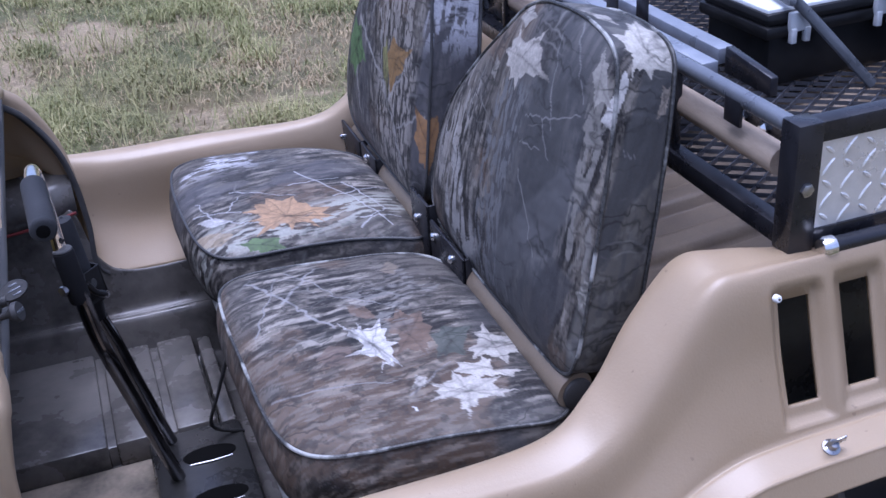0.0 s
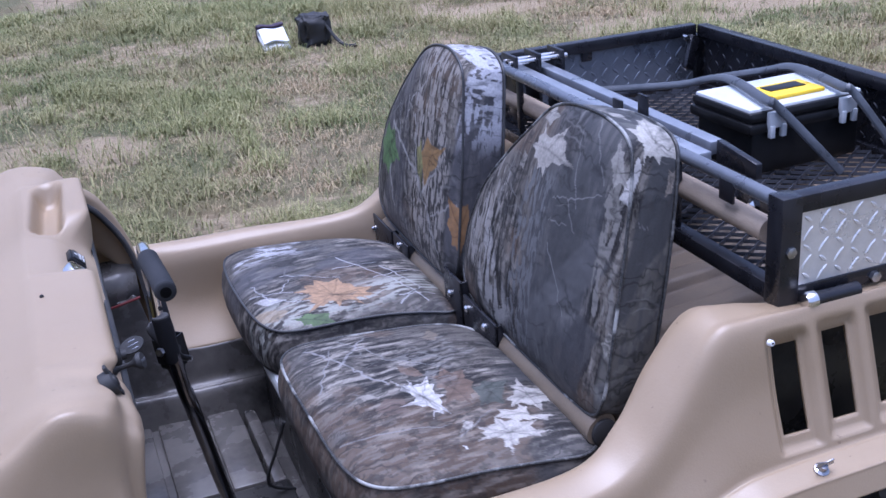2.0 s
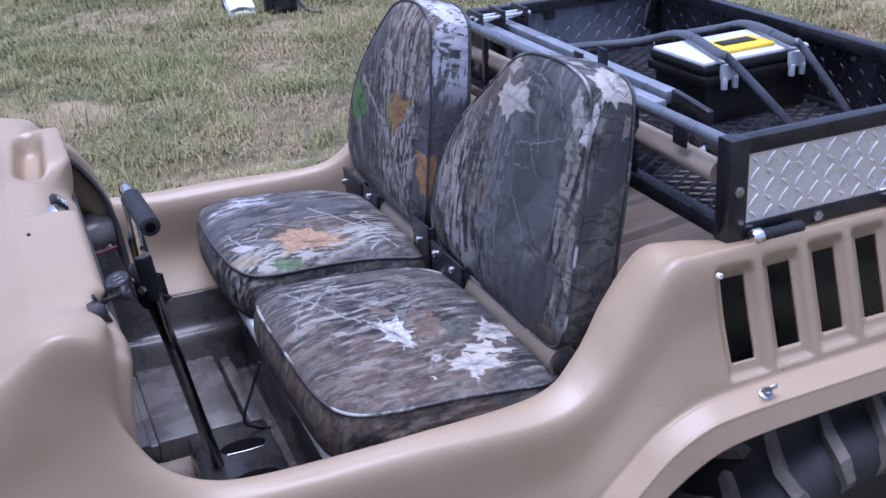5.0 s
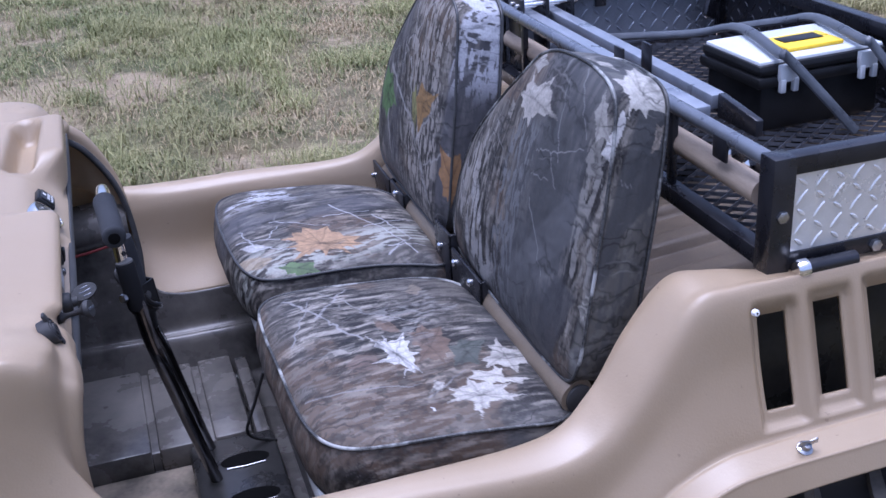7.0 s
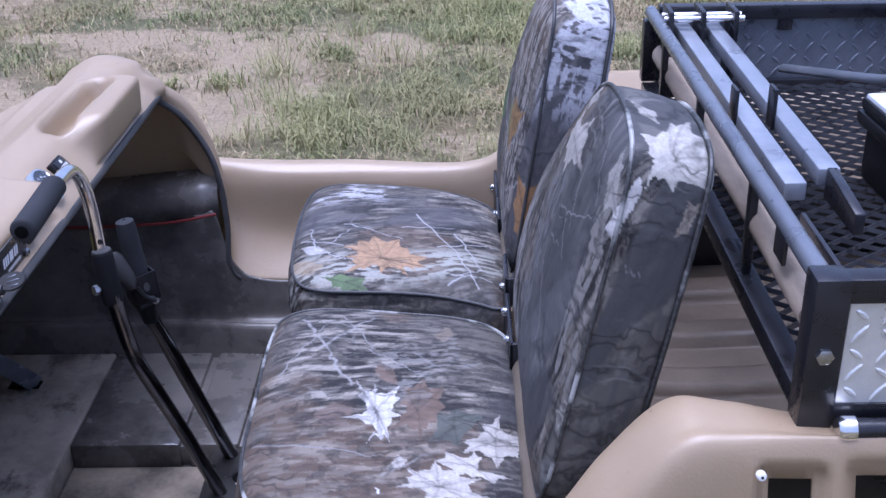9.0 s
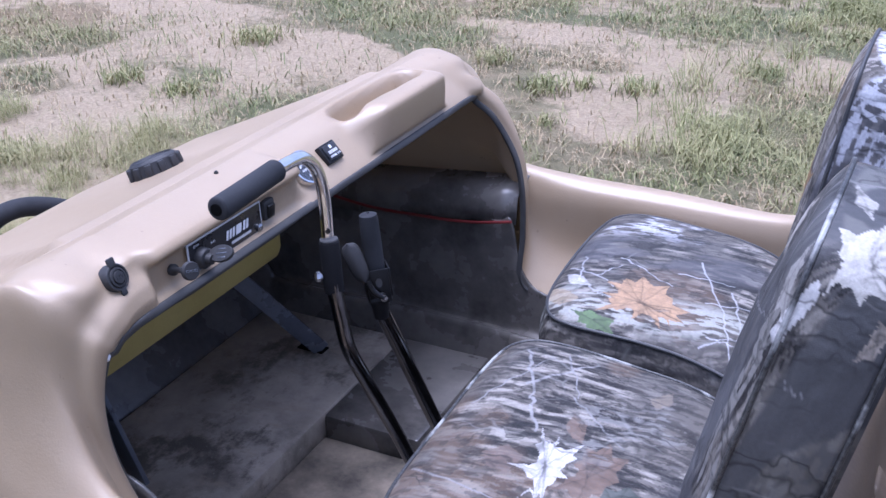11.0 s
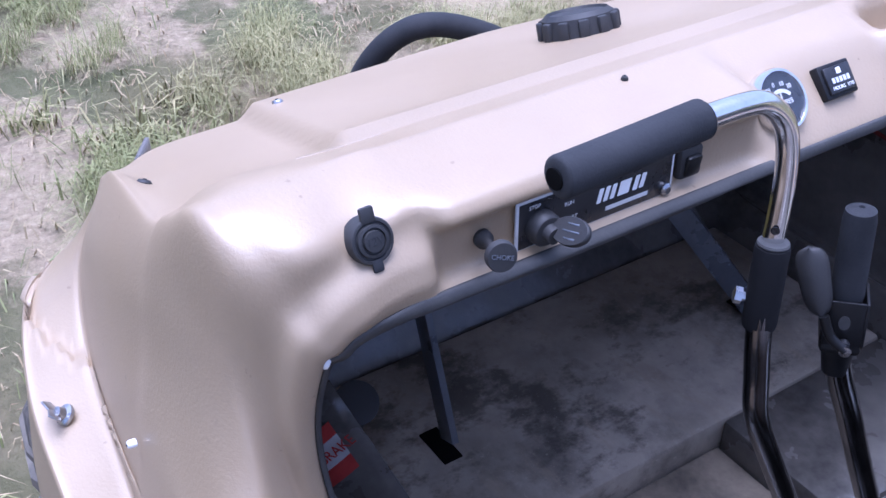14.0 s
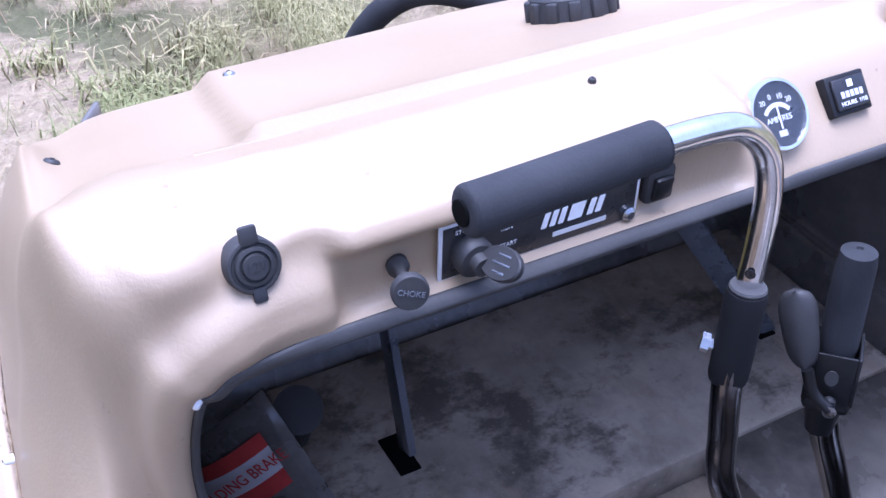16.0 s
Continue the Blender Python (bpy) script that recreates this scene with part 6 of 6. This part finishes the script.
tread_plate("tread_panel", RX0 + 0.032, RX1 - T, RZ0 + T, RZ1 - T, plane_pose((0, RY0 + 0.004, 0), (1, 0, 0), (0, 0, 1)), ALU, "bright diamond tread plate side")
tread_plate("tread_panel", -RX1 + T, -RX0 - T, RZ0 + T, RZ1 - T, plane_pose((0, RY1 - 0.004, 0), (-1, 0, 0), (0, 0, 1)), DARK_TREAD, "dark diamond tread plate side")
tread_plate("tread_panel", RX0 + 0.032, RX1 - T, RZ0 + T, RZ1 - T, plane_pose((0, RY1 - 0.012, 0), (1, 0, 0), (0, 0, 1)), DARK_TREAD, "dark diamond tread plate side")
tread_plate("tread_panel", -RY1 + T, -RY0 - T, RZ0 + T, RZ1 - T, plane_pose((RX1 - 0.012, 0, 0), (0, -1, 0), (0, 0, 1)), BLACK_PAINT, "black tread plate tail board")


def mesh_floor():
    """Expanded metal: rows of slanted strands that meet in long diamonds."""
    verts, faces = [], []
    pitch_y, pitch_x = 0.0155, 0.042
    ny = int((RY1 - RY0 - 2 * T) / pitch_y)
    nx = int((RX1 - RX0 - 2 * T) / (pitch_x / 2))
    for j in range(ny):
        y = RY0 + T + (j + 0.5) * pitch_y
        base = len(verts)
        for i in range(nx + 1):
            x = RX0 + T + i * pitch_x / 2
            dy = (0.5 if (i + j) % 2 else -0.5) * pitch_y * 0.94
            for oy, oz in ((-0.003, -0.0026), (0.0038, 0.0004), (-0.0018, 0.0034)):
                verts.append((x, y + dy + oy, RZ0 + 0.02 + oz))
            if i:
                a, b = base + 3 * (i - 1), base + 3 * i
                for k in range(3):
                    faces.append((a + k, a + (k + 1) % 3, b + (k + 1) % 3, b + k))
    me = bpy.data.meshes.new("mesh_floor")
    me.from_pydata(verts, [], faces)
    return mesh_part("mesh_floor", me, worn("dull_black_steel", (0.04, 0.042, 0.048), (0.1, 0.105, 0.12), 0.33, 0.3, scale=20), rack, "black expanded metal floor", smooth=False)


mesh_floor()
for bx, bz in ((RX0 + 0.013, 0.908), (RX0 + 0.16, RZ0 + 0.012), (RX0 + 0.36, RZ0 + 0.012)):
    lathe_part("rack_bolt", [(0.0085, -0.004), (0.0085, 0.004), (0.005, 0.0055), (0, 0.0055)], axis_pose((bx, RY0 - 0.003, bz), (0, -1, 0)), ZINC, rack, "zinc hex bolt", 6)
for by in (-0.43, -0.385):
    lathe_part("rack_bolt", [(0.009, -0.004), (0.009, 0.005), (0.004, 0.009), (0, 0.009)], axis_pose((0.663, by, RZ1 - 0.055), (-1, 0, 0)), CHROME, rack, "bright bolt", 6)
for k, by in enumerate((0.1, -0.2)):
    lathe_part("rack_bolt", [(0.006, -0.004), (0.006, 0.004), (0, 0.005)], axis_pose((RX1 - 0.014, by, RZ1 - 0.04), (-1, 0, 0)), CHROME, rack, "", 6)
for px in (0.662, 0.93):
    pin = tube_part("hinge_pin", [(px, RY0 - 0.016, RZ0 + 0.008), (px + 0.075, RY0 - 0.016, RZ0 + 0.008)], 0.0105, BLACK_PAINT, rack, "black hinge pin with bright end", 16)
    lathe_part("pin_head", [(0.013, -0.002), (0.013, 0.01), (0.01, 0.014), (0, 0.015)], axis_pose((px, RY0 - 0.016, RZ0 + 0.008), (-1, 0, 0)), CHROME, pin, "bright rounded pin head", 18)
square_rail("bracket_plate", 0.664, 0.67, -0.47, -0.34, RZ1 - 0.075, RZ1 - 0.03)
square_rail("bracket_plate", RX0 + 0.001, RX0 + 0.006, -0.44, -0.405, RZ1 - 0.045, RZ1 - 0.012)
m = Matrix.Translation((RX1 - 0.05, RY1 - 0.045, RZ1 - 0.05))
bm = bmesh.new()
add_box(bm, -0.02, 0.02, -0.006, 0.006, -0.045, 0.03, 0.003, m @ pose(0, 0, 0, 0, 25, 30))
clasp = part("latch", bm, BLACK_PAINT, rack, "black tail latch with bright fittings")
for dz in (-0.035, 0.03):
    lathe_part("latch_stud", [(0.007, 0), (0.007, 0.012), (0, 0.014)], m @ pose(-0.02, 0.0, dz, 90), CHROME, clasp, "", 12)
bm = bmesh.new()
add_box(bm, -0.012, 0.012, -0.004, 0.004, -0.02, 0.02, 0.002, Matrix.Translation((0.86, RY1 - 0.018, RZ1 - 0.025)))
part("hook_plate", bm, BLACK_PAINT, rack)

# ---- long handled tool and folded steel frame lying in the rack ----
tool = thing("wooden_rod", "worn ash wood tool shaft lying across the rack", "rod")
hl = smooth_line([(0.641, -0.497, 0.917), (0.641, -0.493, 0.917), (0.641, -0.484, 0.917), (0.644, -0.3, 0.915), (0.646, 0.0, 0.912), (0.648, 0.28, 0.909), (0.648, 0.42, 0.908)], 6)
tube_part("shaft", hl, [0.0185 - 0.008 * max(0, 1 - k / 9) ** 2 for k in range(len(hl))], WOOD, tool, "", 18)
frame_thing = thing("folded_steel_frame", "two grey steel channel arms pinned together in the rack", "steel frame")
for x in (0.672, 0.722):
    bm = bmesh.new()
    add_box(bm, x - 0.013, x + 0.013, -0.29 if x < 0.7 else -0.25, 0.41, 0.945, 0.968, 0.003)
    part("arm", bm, PANEL_ARM, frame_thing, "grey steel channel arm")
    bm = bmesh.new()
    add_box(bm, x - 0.017, x - 0.012, -0.06, -0.03, 0.945, 1.0, 0.001)
    part("tab", bm, BLACK_PAINT, frame_thing)
for y in (0.36, 0.385):
    tube_part("pin", [(0.635, y, 0.985), (0.765, y, 0.985)], 0.0055, CHROME, frame_thing, "bright cross pin", 10)
for x in (0.645, 0.697, 0.75):
    bm = bmesh.new()
    add_box(bm, x - 0.004, x + 0.004, 0.345, 0.415, 0.86, 1.0, 0.002)
    part("upright", bm, BLACK_PAINT, frame_thing, "black steel upright")
bm = bmesh.new()
vs = add_box(bm, 0.716, 0.728, -0.36, -0.255, 0.935, 0.972, 0.002)
for v in vs:
    if v.co.y < -0.33:
        v.co.z -= 0.4 * (-0.33 - v.co.y) * (v.co.z > 0.95)
part("catch_bar", bm, BLACK_PAINT, frame_thing, "black catch bar")

# ---- tool box and its hold-down bars ----
STRAP = worn("grey_black_strap_steel", (0.05, 0.055, 0.062), (0.1, 0.108, 0.12), 0.35, scale=20)
box = thing("tool_box", "black plastic tool box with grey lid and yellow handle", "tool box")
BM = Matrix.Translation((0.972, -0.066, RZ0 + 0.022)) @ pose(0, 0, 0, 0, 0, 2) @ Matrix.Diagonal((0.67, 0.9, 0.83, 1))


def box_piece(name, dims, mat, label="", bevel=0.006, owner=None, extra=None):
    bm = bmesh.new()
    add_box(bm, *dims, bevel, BM @ (extra or Matrix.Identity(4)))
    return part(name, bm, mat, owner or box, label)


box_piece("body", (-0.172, 0.18, -0.09, 0.09, 0, 0.105), BLACK_BOX, "black body", 0.012)
box_piece("rim", (-0.19, 0.19, -0.1, 0.1, 0.093, 0.118), BLACK_BOX, "black rounded rim", 0.009)
lid = box_piece("lid", (-0.187, 0.187, -0.097, 0.097, 0.116, 0.142), BLACK_BOX, "black lid with pale grey top", 0.012)
box_piece("lid_top", (-0.18, 0.18, -0.089, 0.089, 0.131, 0.147), GREY_LID, "pale grey lid top", 0.005, lid)
box_piece("handle", (-0.075, 0.09, -0.062, 0.02, 0.146, 0.156), YELLOW, "yellow carrying handle", 0.004, lid)
# dark slab on the solid handle paints the shade in the hand gap
box_piece("handle_gap_shade", (-0.055, 0.06, -0.03, 0.004, 0.1555, 0.158), BLACK_BOX, "dark patch painted as the shaded hand gap", 0.001, lid)
for x in (-0.11, 0.12):
    lt = box_piece("latch", (x - 0.026, x + 0.026, -0.108, -0.096, 0.105, 0.14), GREY_LID, "pale grey latch", 0.003)
    for d in (-0.018, 0.018):
        box_piece("latch_hook", (x + d - 0.007, x + d + 0.007, -0.111, -0.1, 0.085, 0.112), GREY_LID, "", 0.002, lt)
for k in range(2):
    bar = thing("hold_down_bar", "black bent steel hold-down bar over the tool box", "bar", "hold-down bars")
    pts = [(0.85, 0.41, 0.885), (0.93, 0.2, 0.93), (0.925, 0.03, 0.98), (0.885, -0.15, 0.985), (0.9, -0.17, 0.972), (1.0, -0.215, 0.853)] if k == 0 else [(1.05, 0.3, 0.9), (1.08, 0.13, 0.95), (1.075, 0.02, 0.98), (1.042, -0.15, 0.985), (1.058, -0.17, 0.972), (1.13, -0.22, 0.853)]
    bm = bmesh.new()
    add_tube(bm, smooth_line(pts, 6), 0.0088, 10, squash=0.6)
    part("bar", bm, STRAP, bar)

# ---- bags on the far grass ----
cloth = thing("folded_cloth", "folded white cloth with a dark purple border on the grass", "cloth")


def fold(name, line, width, mat, label=""):
    """A sheet folded along a line in y and z, with thickness and a slight sag."""
    q = smooth_line([(0, y, z) for y, z in line], 6)
    sheet = np.array([[(1.2 + u, 5.4 + p[1] + 0.2 * u, p[2] - 0.6 * (u + 0.03) ** 2 + 0.006 * math.sin(40 * u + 30 * p[2])) for u in np.linspace(-width, width, 14)] for p in q])
    ob = mesh_part(name, grid_mesh(name, sheet), mat, cloth, label)
    ob.modifiers.new("thickness", "SOLIDIFY").thickness = 0.012


fold("cloth_layer", [(0.04, 0.03), (-0.06, 0.022), (-0.1, 0.03), (-0.09, 0.05), (0.0, 0.07), (0.07, 0.09), (0.08, 0.11), (0.05, 0.125), (-0.05, 0.085), (-0.085, 0.07)], 0.085, WHITE)
fold("cloth_border", [(0.11, 0.01), (0.1, 0.07), (0.095, 0.13), (0.08, 0.15), (0.055, 0.143)], 0.088, worn("purple_cloth", (0.03, 0.022, 0.035), (0.07, 0.05, 0.075), 0.85, scale=30), "dark purple border")
pack = thing("black_pack", "black cloth bag with a loose strap on the grass", "bag")
bm = bmesh.new()
bmesh.ops.create_icosphere(bm, subdivisions=4, radius=1)
for v in bm.verts:
    n = noise.fractal(v.co * 1.7 + Vector((3, 1, 2)), 1.0, 2.0, 4)
    q = [math.copysign(abs(c) ** 0.5, c) for c in v.co]
    v.co = Vector((1.47 + q[0] * (0.095 + 0.03 * n), 5.4 + q[1] * (0.09 + 0.03 * n), max(0.0, 0.1 + q[2] * (0.11 + 0.03 * n))))
part("pack_body", bm, RUBBER, pack)
tube_part("strap", smooth_line([(1.53, 5.33, 0.14), (1.58, 5.25, 0.05), (1.62, 5.17, 0.015), (1.68, 5.16, 0.012)], 6), 0.012, RUBBER, pack, "", 8)


# ---- grass ----
def grass(name, count, seed, area, height, tones, cover, label, tries=3, flop=1.0, slim=1.0):
    r = np.random.default_rng(seed)
    x, y = r.uniform(area[0], area[1], count * tries), r.uniform(area[2], area[3], count * tries)
    keepers = cover(x, y) > r.random(len(x))
    keepers &= ~((np.abs(y) < 0.62) & (x > -0.95) & (x < 1.5))
    x, y = x[keepers][:count], y[keepers][:count]
    n = len(x)
    h = height * r.uniform(0.3, 1.1, n) * (0.6 + 0.8 * fbm(x * 1.7, y * 1.7, seed))
    a, lean = r.uniform(0, 6.28, n), flop * r.uniform(0.5, 2.3, n)
    w = slim * r.uniform(0.001, 0.0026, n) * (1 + 0.12 * np.hypot(x, y))
    z = ground_height(x, y)
    dx, dy = np.cos(a) * lean * h, np.sin(a) * lean * h
    sx, sy = -np.sin(a) * w, np.cos(a) * w
    p = np.stack([np.stack([x - sx, y - sy, z - 0.005], -1), np.stack([x + sx, y + sy, z - 0.005], -1),
                  np.stack([x + 0.35 * dx + 0.8 * sx, y + 0.35 * dy + 0.8 * sy, z + 0.6 * h], -1), np.stack([x + 0.35 * dx - 0.8 * sx, y + 0.35 * dy - 0.8 * sy, z + 0.6 * h], -1),
                  np.stack([x + dx, y + dy, z + h * np.clip(1 - 0.45 * lean, 0.3, 1)], -1)], 1)
    base = np.arange(n)[:, None] * 5
    me = bpy.data.meshes.new(name)
    quads = (base + np.array([0, 1, 2, 3])).tolist()
    tris = (base + np.array([3, 2, 4])).tolist()
    me.from_pydata(p.reshape(-1, 3).tolist(), [], quads + tris)
    m, nn, l, b = material(name + "_blades", 0.7)
    g = nn.new("ShaderNodeNewGeometry")
    big = noise_tex(nn, l, 1.3, 3, 0.6)
    col = ramp(nn, l, g.outputs["Random Per Island"], tones)
    wide = noise_tex(nn, l, 0.55, 4, 0.6)
    patch = mix(nn, l, ramp(nn, l, big.outputs[0], ((0.4, (0, 0, 0)), (0.62, (0.6, 0.6, 0.6)))).outputs[0], col.outputs[0], tones[0][1])
    l.new(mix(nn, l, ramp(nn, l, wide.outputs[0], ((0.45, (0, 0, 0)), (0.6, (0.25, 0.25, 0.25)))).outputs[0], patch, (0.36, 0.26, 0.14)), b.inputs["Base Color"])
    ob = mesh_part(name, me, m, smooth=False)
    tagged(ob, label, "grass", kind="stuff")


def clumps(x, y, size, low, high, seed):
    return step(fbm(x * size, y * size, seed, 3), low, high)


GREEN = ((0.0, (0.13, 0.15, 0.045)), (0.5, (0.195, 0.21, 0.07)), (1.0, (0.37, 0.33, 0.15)))
STRAW = ((0.0, (0.32, 0.25, 0.13)), (0.5, (0.46, 0.37, 0.215)), (1.0, (0.28, 0.19, 0.1)))
TUFT = ((0.0, (0.14, 0.15, 0.045)), (0.5, (0.22, 0.22, 0.075)), (1.0, (0.42, 0.35, 0.17)))
grass("green_grass", 100000, 5, (-5.5, 5.0, -1.2, 8.0), 0.07, GREEN, lambda x, y: (0.85 * lush(x, y) * (0.12 + 0.88 * clumps(x, y, 7, 0.42, 0.58, 61)) + 0.02) * (1 - 0.4 * step(-x, 0.9, 1.5)) * (1 - 0.9 * step(-x, 1.2, 1.7) * (1 - step(y, 1.3, 2.1))), "short tufted green grass", 9, 1.0, 0.75)
grass("dry_grass", 85000, 6, (-5.5, 5.0, -1.2, 8.0), 0.045, STRAW, lambda x, y: 0.06 + 0.94 * (1 - bare(x, y)) ** 2.5 * (1 - 0.6 * lush(x, y)) * (0.35 + np.clip(spots(x, y, STRAWY), 0, 0.65)) * (0.35 + 0.65 * step(fbm(x * 1.4, y * 1.4, 38), 0.4, 0.6)) * (0.2 + 0.8 * clumps(x, y, 5, 0.42, 0.6, 62)), "short dry straw grass", 8, 1.0, 0.8)
grass("far_grass", 60000, 7, (-12, 16, 6.5, 26.0), 0.13, GREEN, lambda x, y: 0.2 + step(fbm(x * 0.7, y * 0.7, 31), 0.4, 0.6), "far patchy grass")


TUFTS = ((-2.8, 2.35), (-2.45, 2.32), (-2.63, 3.13), (-2.66, 1.32), (-2.58, 1.46), (-2.25, 1.37), (-2.16, 1.56), (-1.41, 3.26), (-1.06, 2.97), (-0.71, 3.12), (-0.93, 3.08), (-1.95, -0.1), (-2.1, 0.12), (-2.2, -0.25), (-0.9, 2.6), (-0.28, 3.6))


def tuft_spots(x, y):
    return sum(np.exp(-(((x - a) ** 2 + (y - b) ** 2) / (0.07 + 0.03 * math.sin(9 * a)) ** 2)) for a, b in TUFTS)


grass("grass_tufts", 2600, 8, (-3.2, 0.6, -0.5, 3.7), 0.085, TUFT, tuft_spots, "green grass tufts on bare soil", 60, 0.7)
SEDGE = ((0.0, (0.16, 0.17, 0.05)), (0.45, (0.26, 0.265, 0.095)), (1.0, (0.48, 0.42, 0.21)))


grass("near_grass", 26000, 9, (-3.4, -1.3, -0.7, 1.9), 0.12, SEDGE, lambda x, y: clumps(x, y, 4.5, 0.48, 0.64, 55) ** 1.5 * clumps(x, y, 11, 0.4, 0.6, 56) * (1 - 0.7 * bare(x, y)), "fine tangled grass tufts on pale soil", 14, 0.8, 0.3)
grass("clump_grass", 52000, 10, (-0.6, 5.0, 0.9, 8.0), 0.13, SEDGE, lambda x, y: clumps(x, y, 1.9, 0.5, 0.6, 57) * clumps(x, y, 8, 0.4, 0.6, 58) * (1 - 0.8 * bare(x, y)), "taller clumps of yellow-green field grass", 6, 0.8, 0.6)
